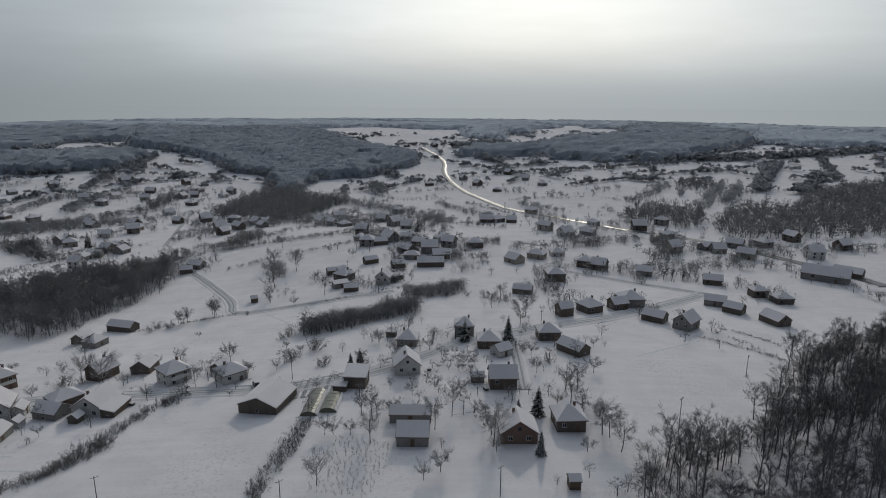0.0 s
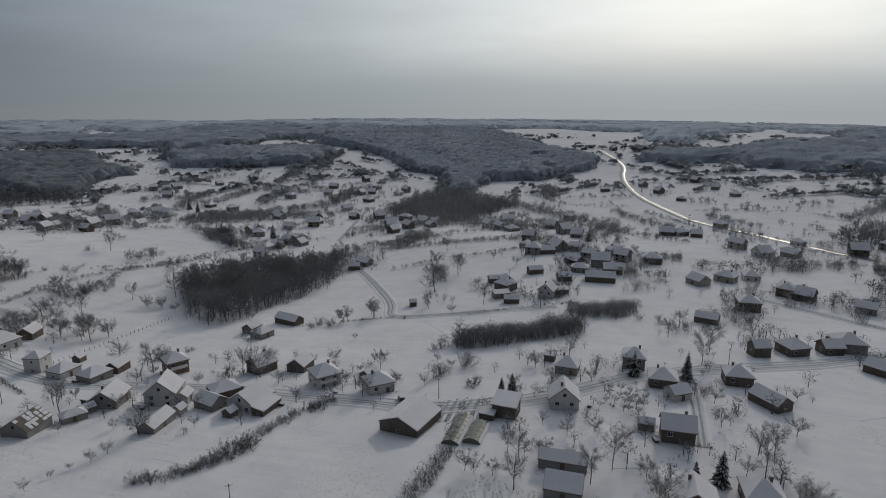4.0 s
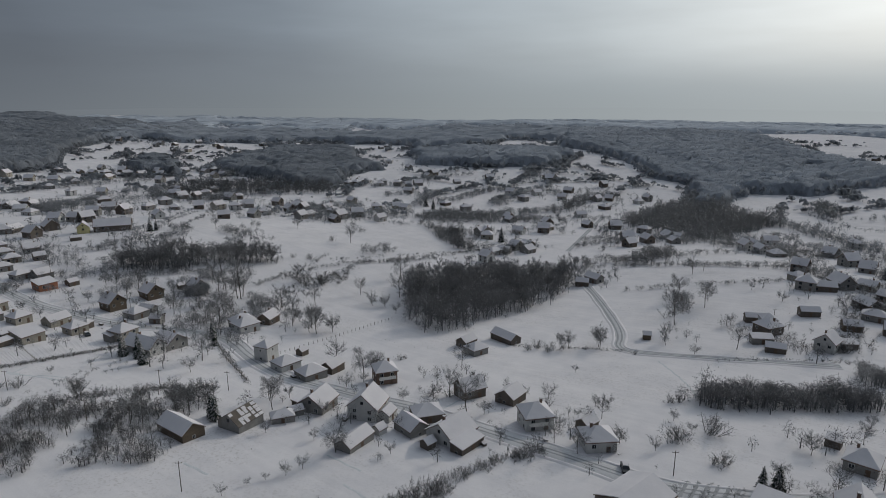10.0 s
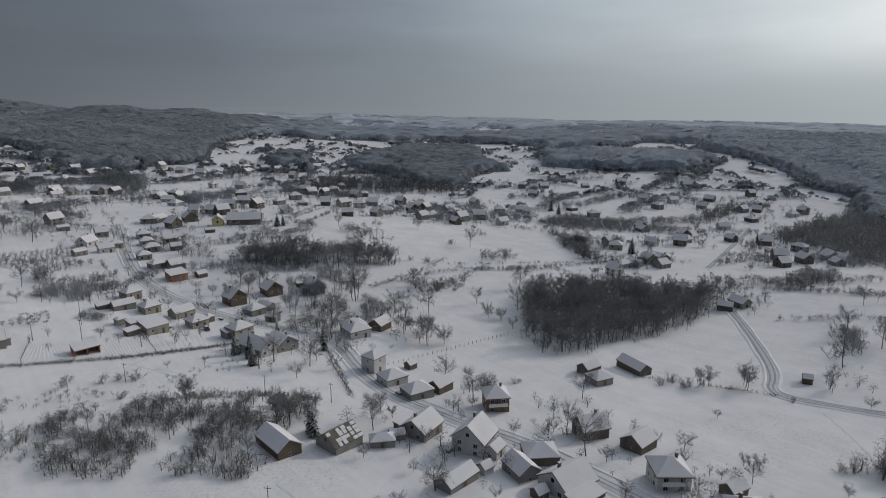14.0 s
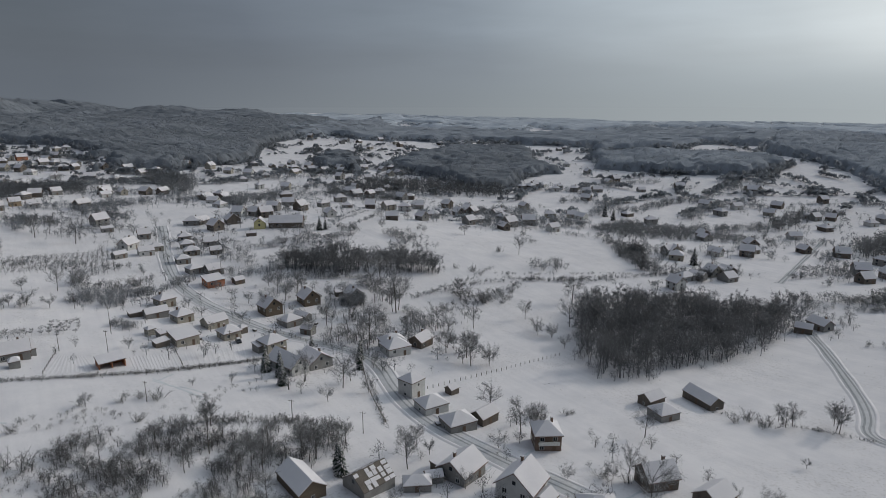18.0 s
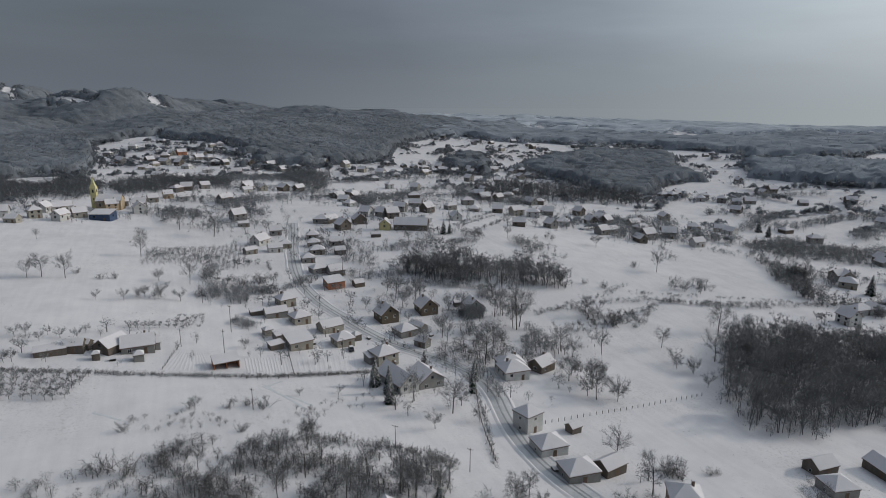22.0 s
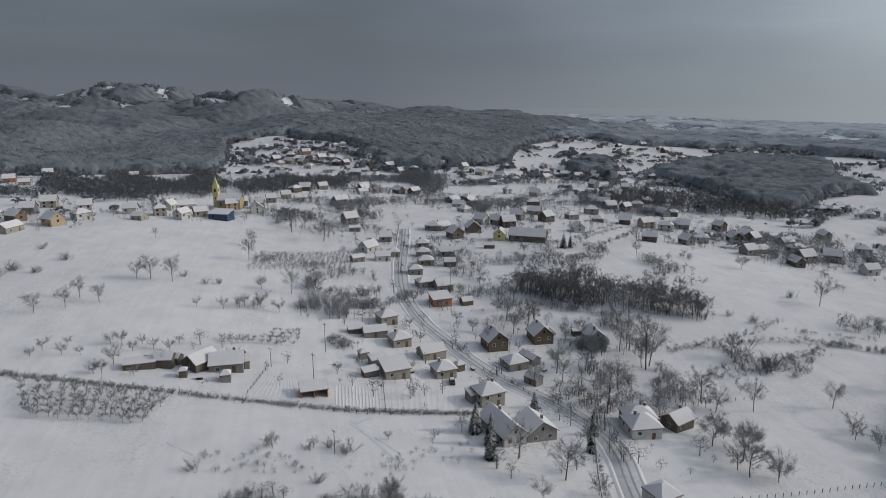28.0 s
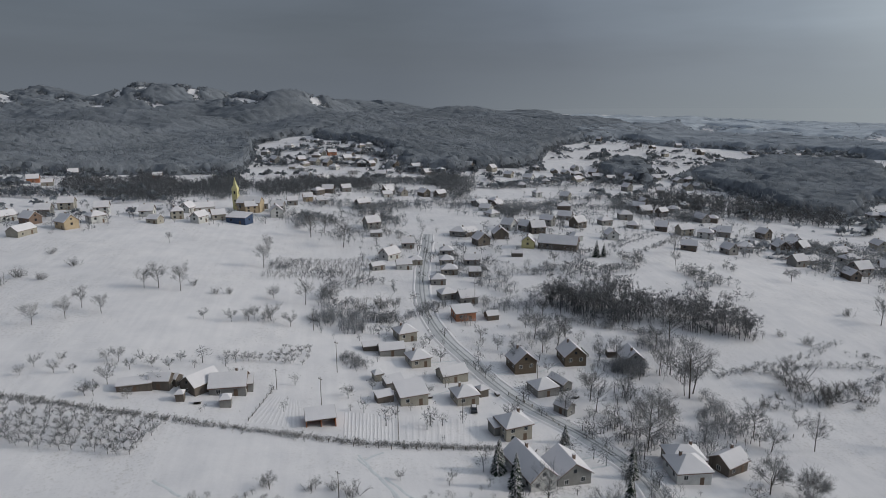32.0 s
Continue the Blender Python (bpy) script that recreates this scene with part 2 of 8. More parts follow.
WALLS = {
    "white": speckled("white_render", (0.40, 0.395, 0.385), (0.58, 0.572, 0.555), 0.5, 0.85, 0.25, 0.15, 0.01),
    "cream": speckled("cream_render", (0.26, 0.24, 0.205), (0.37, 0.345, 0.295), 0.5, 0.85, 0.25, 0.15, 0.01),
    "grey": speckled("grey_render", (0.17, 0.163, 0.155), (0.27, 0.262, 0.25), 0.5, 0.85, 0.3, 0.2, 0.01),
    "dark": speckled("dark_boards", (0.07, 0.06, 0.052), (0.16, 0.135, 0.115), 0.7, 0.85, 0.4, 0.4, 0.02, stretch=(1, 1, 0.15)),
    "wood": speckled("brown_timber", (0.07, 0.055, 0.041), (0.14, 0.108, 0.078), 0.8, 0.75, 0.4, 0.4, 0.02, stretch=(0.3, 0.3, 3)),
    "brick": speckled("brown_brick", (0.12, 0.084, 0.067), (0.21, 0.147, 0.115), 0.8, 0.85, 0.5, 0.3, 0.01, stretch=(1, 1, 4)),
    "orange": speckled("orange_block", (0.30, 0.125, 0.07), (0.42, 0.19, 0.11), 0.8, 0.85, 0.4, 0.3, 0.01, stretch=(1, 1, 3)),
    "yellow": speckled("yellow_render", (0.50, 0.44, 0.22), (0.62, 0.56, 0.30), 0.5, 0.85, 0.25, 0.1, 0.01),
    "brown": speckled("ochre_render", (0.36, 0.28, 0.18), (0.48, 0.38, 0.26), 0.5, 0.85, 0.25, 0.1, 0.01),
    "blue": speckled("blue_cladding", (0.03, 0.052, 0.105), (0.05, 0.08, 0.15), 0.5, 0.5, 0.2, 0.1, 0.01),
}
WALL_WORDS = {"white": "white rendered", "cream": "cream rendered", "grey": "grey unpainted", "dark": "dark weathered", "wood": "brown timber",
              "brick": "brown brick", "orange": "orange clay-block", "yellow": "pale yellow", "brown": "ochre", "blue": "blue clad"}
for m in (ROAD, RUT):
    m.node_tree.nodes["Principled BSDF"].inputs["Specular IOR Level"].default_value = 0.05
TILE = speckled("dark_roof_tiles", (0.10, 0.065, 0.05), (0.20, 0.12, 0.09), 1.2, 0.8, 0.5, 0.5, 0.03)
BRICK = WALLS["brick"]
GLASS, _t, _b = material("window_glass", 0.08)
_b.inputs["Base Color"].default_value = (0.02, 0.024, 0.03, 1)
_b.inputs["Specular IOR Level"].default_value = 0.5
FRAME = speckled("window_frame_paint", (0.50, 0.49, 0.46), (0.68, 0.67, 0.64), 2.0, 0.6, 0.3, 0.1, 0.005)
DOOR = speckled("door_wood", (0.09, 0.06, 0.04), (0.16, 0.11, 0.08), 2.0, 0.7, 0.3, 0.2, 0.005)
POLE = speckled("pole_wood", (0.08, 0.07, 0.06), (0.17, 0.15, 0.13), 2.0, 0.85, 0.4, 0.4, 0.01)
FILM, _t, _b = material("greenhouse_film", 0.2)
_b.inputs["Base Color"].default_value = (0.15, 0.15, 0.115, 1)
METAL = speckled("dark_sheet_metal", (0.05, 0.05, 0.052), (0.10, 0.10, 0.105), 0.8, 0.45, 0.3, 0.1, 0.005, metal=0.6)

# ---------------------------------------------------------------- ground
HILLS_NEAR = [
    (-20, 140, 62, 3.6),
    (60, 180, 62, 3.1),
    (-60, 220, 62, 0.4),
    (-120, 120, 62, -1.9),
    (-120, 200, 62, -2.4),
    (-190, 130, 62, 1.8),
    (-180, 220, 62, -2.2),
    (-250, 60, 62, -0.8),
    (-260, 150, 62, -6.8),
    (-280, 250, 62, -3.2),
    (-150, 310, 62, -5.3),
    (-330, 30, 62, 3.3),
    (-350, 250, 62, 6.2),
    (-400, 120, 62, -2.4),
    (-440, -20, 62, 3.3),
    (-480, 200, 62, 2.6),
    (-240, 380, 62, -1.4),
    (-60, 380, 62, 5.5),
    (-580, 80, 62, 3.4),
]
HILLS_MID = [
    (-200, 560, 190, -14.9),
    (-450, 480, 190, -5.1),
    (-100, 850, 190, -12.2),
    (-420, 900, 190, 8.3),
    (300, 600, 190, -4.3),
    (-850, 480, 190, -6.9),
    (-940, 100, 190, 15.5),
    (-760, 80, 190, -0.7),
    (200, 200, 190, -1.3),
    (-150, -50, 190, 7.1),
    (-500, -200, 190, 20.1),
    (-1100, 500, 190, 9.6),
    (200, 1000, 190, 9.9),
    (-900, -150, 190, -11.5),
]
HILLS_FAR = [
    (-1760, -260, 250, 98),
    (-1540, 10, 150, 84),
    (-1330, -230, 150, 54),
    (-1080, -330, 150, 46),
    (-1260, 150, 200, 36),
    (-1500, 420, 260, 42),
    (-1150, -40, 120, 22),
    (-1900, 150, 300, 60),
    (-1350, 960, 200, 14),
    (-1800, 800, 400, 20),
    (-700, 1250, 260, 16),
    (-250, 1350, 260, 12),
    (350, 1400, 300, 14),
    (800, 1200, 300, 16),
    (-1100, 1200, 240, 12),
    (900, 700, 260, 10),
    (-2100, -700, 420, 95),
    (-1500, -800, 300, 55),
    (-2600, 300, 400, 45),
    (-2500, 1100, 500, 25),
    (-900, -420, 200, 34),
]


def ground(x, y):
    """Height of the land at x, y (numbers or arrays)."""
    x, y = np.asarray(x, float), np.asarray(y, float)
    z, high = 0 * x, 0 * x
    for a, b, s, h in HILLS_NEAR + HILLS_MID:
        z = z + h * np.exp(-((x - a) ** 2 + (y - b) ** 2) / (2 * s * s))
    for a, b, s, h in HILLS_FAR:
        high = np.maximum(high, h * np.exp(-((x - a) ** 2 + (y - b) ** 2) / (2 * s * s)))
    d = np.clip((np.hypot(x + 150, y - 200) - 700) / 1800, 0, 1)
    ripple = 0.10 * np.sin(x * 0.21 + 1.3 * np.sin(y * 0.05)) * np.sin(y * 0.17 + np.sin(x * 0.07))
    gully = np.sin(x * 0.021 + 2 * np.sin(y * 0.006)) * np.sin(y * 0.018 + 1.5 * np.sin(x * 0.008))
    return z + high * (1 + 0.22 * gully) - 22 * d * d + ripple


def height(x, y):
    return float(ground(x, y))


def mesh_of(name, verts, faces, mats, index=None, smooth=False):
    me = bpy.data.meshes.new(name)
    me.from_pydata([tuple(v) for v in verts], [], [tuple(f) for f in faces])
    for m in mats if isinstance(mats, (list, tuple)) else [mats]:
        me.materials.append(m)
    if index is not None:
        me.polygons.foreach_set("material_index", np.asarray(index, np.int32))
    if smooth:
        me.polygons.foreach_set("use_smooth", np.ones(len(me.polygons), bool))
    me.update()
    return me


def tri_mesh(name, verts, tris, mats, index=None):
    """A mesh from arrays of corners and triangles."""
    me = bpy.data.meshes.new(name)
    verts, tris = np.asarray(verts, np.float32), np.asarray(tris, np.int32)
    me.vertices.add(len(verts))
    me.vertices.foreach_set("co", verts.ravel())
    me.loops.add(tris.size)
    me.loops.foreach_set("vertex_index", tris.ravel())
    me.polygons.add(len(tris))
    me.polygons.foreach_set("loop_start", np.arange(0, tris.size, 3, dtype=np.int32))
    for m in mats if isinstance(mats, (list, tuple)) else [mats]:
        me.materials.append(m)
    if index is not None:
        me.polygons.foreach_set("material_index", np.asarray(index, np.int32))
    me.update(calc_edges=True)
    return me


def child(name, me, parent, m=None, label=""):
    ob = new(name, me)
    ob.parent = parent
    if m is not None:
        ob.matrix_basis = m
    return tagged(ob, label=label) if label else ob


def thing(name, x, y, turn, label, category, group="", z=None):
    e = new(name)
    e.empty_display_size = 0.5
    e.matrix_basis = pose(x, y, height(x, y) if z is None else z, 0, 0, turn)
    return tagged(e, label, category, group)


def build_ground():
    n = 330
    u = np.linspace(-1, 1, n)
    reach = 420 * u + 4300 * np.sign(u) * np.abs(u) ** 3.6
    gx, gy = np.meshgrid(reach - 190, reach + 190, indexing="ij")
    v = np.stack([gx, gy, ground(gx, gy)], -1).reshape(-1, 3)
    i = np.arange(n * n).reshape(n, n)
    a, b, c, d = i[:-1, :-1].ravel(), i[1:, :-1].ravel(), i[1:, 1:].ravel(), i[:-1, 1:].ravel()
    tris = np.concatenate([np.stack([a, b, c], 1), np.stack([a, c, d], 1)])
    me = tri_mesh("ground", v, tris, SNOW)
    me.polygons.foreach_set("use_smooth", np.ones(len(me.polygons), bool))
    tagged(new("ground", me), "rolling snow-covered fields and meadows of the valley", "ground", kind="structure")


build_ground()


def along(points, step):
    """Evenly spaced points of a smooth line, with their sideways directions."""
    p = np.array(points, float)
    for _ in range(3):
        q = np.empty((2 * len(p), 2))
        q[0], q[-1] = p[0], p[-1]
        q[1:-1:2], q[2:-1:2] = 0.75 * p[:-1] + 0.25 * p[1:], 0.25 * p[:-1] + 0.75 * p[1:]
        p = q
    s = np.r_[0, np.cumsum(np.hypot(*np.diff(p, axis=0).T))]
    at = np.arange(0, s[-1], step)
    line = np.stack([np.interp(at, s, p[:, 0]), np.interp(at, s, p[:, 1])], 1)
    way = np.gradient(line, axis=0)
    way /= np.maximum(np.hypot(*way.T), 1e-6)[:, None]
    return line, np.stack([way[:, 1], -way[:, 0]], 1)


def strip(line, side, offsets, lift):
    rows = [line + side * o for o in offsets]
    v = np.concatenate([np.c_[r, ground(r[:, 0], r[:, 1]) + l] for r, l in zip(rows, lift)])
    n, f = len(line), []
    for k in range(len(offsets) - 1):
        a = np.arange(n - 1) + k * n
        f += [np.stack([a, a + n, a + n + 1], 1), np.stack([a, a + n + 1, a + 1], 1)]
    return v, np.concatenate(f)


ROAD_NAMES = {"road": "snow-packed village road with darker wheel ruts", "lane": "narrow snow-covered farm lane with wheel ruts",
              "main_road": "wet cleared asphalt main road through the valley"}


def road(kind, width, points):
    line, side = along(points, 1.5)
    ROAD_LINES.append(line)
    w = width / 2
    wet = kind == "main_road"
    up = 0.3 if wet else 0.0
    v, f = strip(line, side, (-w - 0.4, -w, 0, w, w + 0.4), (-0.05, 0.10 + up, 0.14 + up, 0.10 + up, -0.05))
    ob = tagged(new(kind, tri_mesh(kind, v, f, WET if wet else ROAD)), ROAD_NAMES[kind], "road", kind="structure")
    if wet:
        for s in (-1, 1):
            v, f = strip(line, side * s, (w + 0.3, w + 0.9, w + 1.8), (0.1, 0.45, -0.02))
            child("snow_bank", tri_mesh("snow_bank", v, f, ROOF_SNOW), ob)
    else:
        for s in (-1, 1):
            heap = 0.05 * np.sin(np.arange(len(line)) * 0.37 + s)[:, None]
            v, f = strip(line + side * heap * 3, side * s, (w + 0.1, w + 0.45, w + 0.8, w + 1.5), (0.05, 0.30, 0.26, -0.04))
            child("snow_bank", tri_mesh("snow_bank", v, f, ROOF_SNOW), ob, label="ploughed snow heaped along the road")
            wob = np.sin(np.arange(len(line)) * 0.11 + s)[:, None] * 0.15
            v, f = strip(line + side * wob, side * s, (0.45, 0.62, 0.88, 1.05), (0.135, 0.16, 0.16, 0.135))
            child("wheel_rut", tri_mesh("wheel_rut", v, f, RUT), ob)


# ---------------------------------------------------------------- plants
def tube(rng, a, b, ra, rb, sides, bend=0.0, parts=1):
    """A tapered, slightly bent limb; returns corners and triangles."""
    a, b = np.array(a, float), np.array(b, float)
    w = b - a
    u = np.cross(w, (0.3, 0.9, 0.1))
    u /= np.linalg.norm(u) + 1e-9
    v = np.cross(w, u)
    v /= np.linalg.norm(v) + 1e-9
    ring = np.arange(sides) * 2 * np.pi / sides
    verts, sag = [], rng.normal(0, bend * np.linalg.norm(w), 3)
    for k in range(parts + 1):
        s = k / parts
        c, r = a + w * s + sag * 4 * s * (1 - s) * 0.5, ra + (rb - ra) * s
        verts.append(c + r * (np.cos(ring)[:, None] * u + np.sin(ring)[:, None] * v))
    tris = []
    for k in range(parts):
        for j in range(sides):
            p, q = k * sides + j, k * sides + (j + 1) % sides
            tris += [(p, q, q + sides), (p, q + sides, p + sides)]
    return np.concatenate(verts), np.array(tris)


def pack(pieces):
    v, t, n = [], [], 0
    for a, b in pieces:
        v.append(a)
        t.append(b + n)
        n += len(a)
    return np.concatenate(v), np.concatenate(t)


def twigs(rng, roots, ways, length, width, spread):
    """Thin triangles that start at the roots."""
    n = len(roots)
    d = ways + rng.normal(0, spread, (n, 3))
    d /= np.linalg.norm(d, axis=1)[:, None]
    s = np.cross(d, rng.normal(0, 1, (n, 3)))
    s /= np.linalg.norm(s, axis=1)[:, None]
    ln = length * rng.uniform(0.5, 1.2, (n, 1))
    v = np.stack([roots - s * width / 2, roots + s * width / 2, roots + d * ln], 1).reshape(-1, 3)
    return v, np.arange(3 * n).reshape(n, 3)


def sprays(rng, roots, ways, length, width):
    """Broad triangles that fan out from the roots, for crowns with a rounded outline."""
    n = len(roots)
    d = ways / np.linalg.norm(ways, axis=1)[:, None]
    s = np.cross(d, rng.normal(0, 1, (n, 3)))
    s /= np.linalg.norm(s, axis=1)[:, None]
    ln, w = length * rng.uniform(0.55, 1.15, (n, 1)), width * rng.uniform(0.6, 1.3, (n, 1))
    tilt = d * ln * rng.uniform(-0.22, 0.22, (n, 1))
    v = np.stack([roots, roots + d * ln + s * w + tilt, roots + d * ln - s * w - tilt], 1).reshape(-1, 3)
    return v, np.arange(3 * n).reshape(n, 3)


def bare_tree(seed, limbs, subs, per, crown=(0.25, 0.95), wide=0.32, lean=0.7, trunk_r=0.018, width=0.007, length=0.10, short=False, fork=2):
    """A leafless tree of height 1: trunk, then limbs and twigs."""
    rng = np.random.default_rng(seed)
    top = np.array([rng.normal(0, 0.03), rng.normal(0, 0.03), 0.72 if not short else 0.45])
    trunk = tube(rng, (0, 0, -0.03), top, trunk_r, trunk_r * 0.35, 6, 0.03, 3)
    pieces, roots, ways = [], [], []
    for k in range(limbs):
        s = crown[0] + (top[2] - crown[0] - 0.02) * (k + rng.uniform(0, 1)) / limbs
        a = top * (s / top[2])
        turn = k * 2.4 + rng.normal(0, 0.4)
        reach = wide * rng.uniform(0.65, 1.1) * (1 - 0.45 * (s - crown[0]) / (1 - crown[0]))
        up = reach * lean * rng.uniform(0.7, 1.5) + 0.05
        b = a + np.array([math.cos(turn) * reach, math.sin(turn) * reach, up])
        b[2] = min(b[2], crown[1])
        pieces.append(tube(rng, a, b, trunk_r * 0.42, trunk_r * 0.13, 3, 0.08, fork))
        for j in range(subs):
            p = a + (b - a) * rng.uniform(0.3, 1.0)
            w = (b - a) / np.linalg.norm(b - a) + rng.normal(0, 0.55, 3) + (0, 0, 0.35)
            q = p + w / np.linalg.norm(w) * reach * rng.uniform(0.3, 0.6)
            pieces.append(tube(rng, p, q, trunk_r * 0.15, trunk_r * 0.06, 3, 0.08, 1))
            m = rng.uniform(0.15, 1.0, (per, 1))
            roots.append(p + (q - p) * m)
            ways.append(np.repeat((w / np.linalg.norm(w))[None], per, 0))
    roots, ways = np.concatenate(roots), np.concatenate(ways)
    roots = roots + rng.normal(0, 0.022, roots.shape) * (wide / 0.3)
    pieces.append(twigs(rng, roots, ways + (0, 0, 0.15), length, width, 0.85))
    return trunk, pack(pieces)


def spruce(seed):
    """A snowy spruce of height 1: trunk, needles, snow on the boughs."""
    rng = np.random.default_rng(seed)
    trunk = tube(rng, (0, 0, -0.03), (0, 0, 0.97), 0.017, 0.003, 6, 0.0, 2)
    v, t, ix, n = [], [], [], 0
    for k in range(19):
        s = 0.08 + 0.90 * k / 18
        reach = 0.21 * (1 - s) ** 0.8 + 0.012
        for j in range(9):
            turn = j * 0.698 + k * 1.1 + rng.normal(0, 0.15)
            r = reach * rng.uniform(0.7, 1.15)
            out, side = np.array([math.cos(turn), math.sin(turn), 0]), np.array([-math.sin(turn), math.cos(turn), 0])
            root = np.array([0, 0, s])
            tip = root + out * r + (0, 0, -0.42 * r)
            mid = root + out * r * 0.55 + (0, 0, -0.10 * r)
            w = 0.22 * r + 0.006
            v += [root, mid + side * w, tip, mid - side * w, mid + (0, 0, -0.10 * r - 0.01)]
            t += [(n, n + 1, n + 2), (n, n + 2, n + 3), (n + 1, n + 4, n + 2), (n + 4, n + 3, n + 2)]
            ix += [0, 0, 0, 0]
            n += 5
            if rng.random() < 0.6:
                lift = np.array([0, 0, 0.006])
                v += [root + out * r * 0.25 + lift, mid + side * w * 0.55 + lift, tip * 0.8 + mid * 0.2 + lift, mid - side * w * 0.55 + lift]
                t += [(n, n + 1, n + 2), (n, n + 2, n + 3)]
                ix += [1, 1]
                n += 4
    return trunk, (np.array(v), np.array(t)), ix


def shrub(seed, stems, per, width=0.02, wide=0.6):
    """A leafless shrub of height 1: arching stems in a tangle of twigs."""
    rng = np.random.default_rng(seed)
    pieces, roots, ways = [], [], []
    for k in range(stems):
        turn, out = rng.uniform(0, 6.28), rng.uniform(0.08, wide)
        foot = np.array([rng.normal(0, 0.16), rng.normal(0, 0.16), -0.05])
        b = foot + (math.cos(turn) * out, math.sin(turn) * out, rng.uniform(0.35, 0.85))
        pieces.append(tube(rng, foot, b, 0.013, 0.005, 3, 0.10, 1))
        m = rng.uniform(0.2, 1.0, (per, 1))
        roots.append(foot + (b - foot) * m + rng.normal(0, 0.05, (per, 3)))
        ways.append(np.repeat(((b - foot) / np.linalg.norm(b - foot))[None], per, 0))
    pieces.append(twigs(rng, np.concatenate(roots), np.concatenate(ways), 0.26, width, 0.9))
    return pack(pieces)


def fuzzy(seed, n=36, width=0.065, length=0.27):
    """A bare round tree or bush of height 1, as it reads from afar: stem, fork and a hazy ball of short twigs."""
    rng = np.random.default_rng(seed)
    pieces = [tube(rng, (0, 0, -0.05), (0, 0, 0.5), 0.03, 0.015, 3)]
    d = rng.normal(0, 1, (n, 3))
    d /= np.linalg.norm(d, axis=1)[:, None]
    lobe = 1 + 0.25 * np.sin(3 * np.arctan2(d[:, 1], d[:, 0]) + seed)[:, None]
    roots = np.array([0, 0, 0.55]) + d * (rng.random((n, 1)) ** 0.5 * 0.36) * lobe * (1.05, 1.05, 0.95)
    pieces.append(twigs(rng, roots, 0.5 * d + (0, 0, 0.4), length * 0.62, width, 0.9))
    return pack(pieces)


def clump(seed):
    """A far leafless tree of height 1: a loose ball of broad twig sprays on a stem."""
    rng = np.random.default_rng(seed)
    n = 19
    d = rng.normal(0, 1, (n, 3))
    d /= np.linalg.norm(d, axis=1)[:, None]
    d[:, 2] = np.abs(d[:, 2]) - 0.25
    roots = np.array([0, 0, 0.45]) + d * rng.uniform(0.0, 0.25, (n, 1))
    v, t = sprays(rng, roots, d + (0, 0, 0.2), 0.36, 0.2)
    return pack([(v, t), (np.array([(-0.03, 0, 0), (0.03, 0, 0), (0, 0, 0.6)]), np.array([(0, 1, 2)]))])


def plant_meshes(kind, made, mats):
    out = []
    for k, item in enumerate(made):
        trunk, crown = item[0], item[1]
        tm = tri_mesh(kind + "_trunk", *trunk, BARK)
        cm = tri_mesh(kind + "_crown", *crown, mats, item[2] if len(item) > 2 else None)
        out.append((tm, cm))
    return out


PLANTS = {
    "b": plant_meshes("tall", [bare_tree(20 + k, 17, 5, 18, wide=0.33 + 0.03 * (k % 3), trunk_r=0.014, width=0.0042, length=0.095) for k in range(6)], TWIG),
    "f": plant_meshes("fruit", [bare_tree(40 + k, 12, 4, 26, crown=(0.20, 0.95), wide=0.44, lean=0.7, trunk_r=0.017, width=0.0052, length=0.13, short=True) for k in range(5)], TWIG),
    "o": plant_meshes("orchard", [bare_tree(50 + k, 10, 3, 24, crown=(0.24, 0.95), wide=0.46, lean=0.75, trunk_r=0.018, width=0.0075, length=0.15, short=True, fork=1) for k in range(4)], TWIG),
    "s": plant_meshes("spruce", [spruce(60 + k) for k in range(3)], [NEEDLE, ROOF_SNOW]),
}
BUSHES = [tri_mesh("shrub", *shrub(80 + k, 16, 18, 0.014), SHRUB) for k in range(5)]
PLANT_WORDS = {
    "b": ("deciduous_tree", "tall leafless deciduous tree standing in the snow", "tree"),
    "f": ("fruit_tree", "low leafless fruit tree with a wide crown in snow", "tree"),
    "o": ("fruit_tree", "small pruned leafless orchard tree in snow", "tree"),
    "s": ("spruce", "dark green spruce with snow lying on its boughs", "tree"),
    "u": ("shrub", "leafless frosted shrub growing out of the snow", "shrub"),
}
plant_dice = np.random.default_rng(5)


def tree(x, y, tall, kind, group=""):
    name, label, category = PLANT_WORDS[kind]
    turn = plant_dice.uniform(0, 360)
    if kind == "u":
        ob = new(name, BUSHES[int(plant_dice.integers(5))])
        s = tall * plant_dice.uniform(0.9, 1.4)
        ob.matrix_basis = pose(x, y, height(x, y), 0, 0, turn) @ Matrix.Diagonal((s, s, tall, 1))
        return tagged(ob, label, category, group)
    data = PLANTS[kind]
    tm, cm = data[int(plant_dice.integers(len(data)))]
    e = thing(name, x, y, turn, label, category, group)
    wide = tall * plant_dice.uniform(0.9, 1.15) * (1.3 if kind == "s" else 1.0)
    m = Matrix.Diagonal((wide, wide, tall, 1))
    child("trunk", tm, e, m)
    child("crown", cm, e, m)
    return e


def orchard(corners, rows, columns, tall):
    a, b, c, d = (np.array(p) for p in corners)
    for i in range(rows):
        for j in range(columns):
            s, q = (i + 0.5) / rows, (j + 0.5) / columns
            p = (a * (1 - s) + b * s) * (1 - q) + (d * (1 - s) + c * s) * q + plant_dice.normal(0, 0.35, 2)
            tree(p[0], p[1], tall * plant_dice.uniform(0.8, 1.15), "o", "orchard trees in rows")


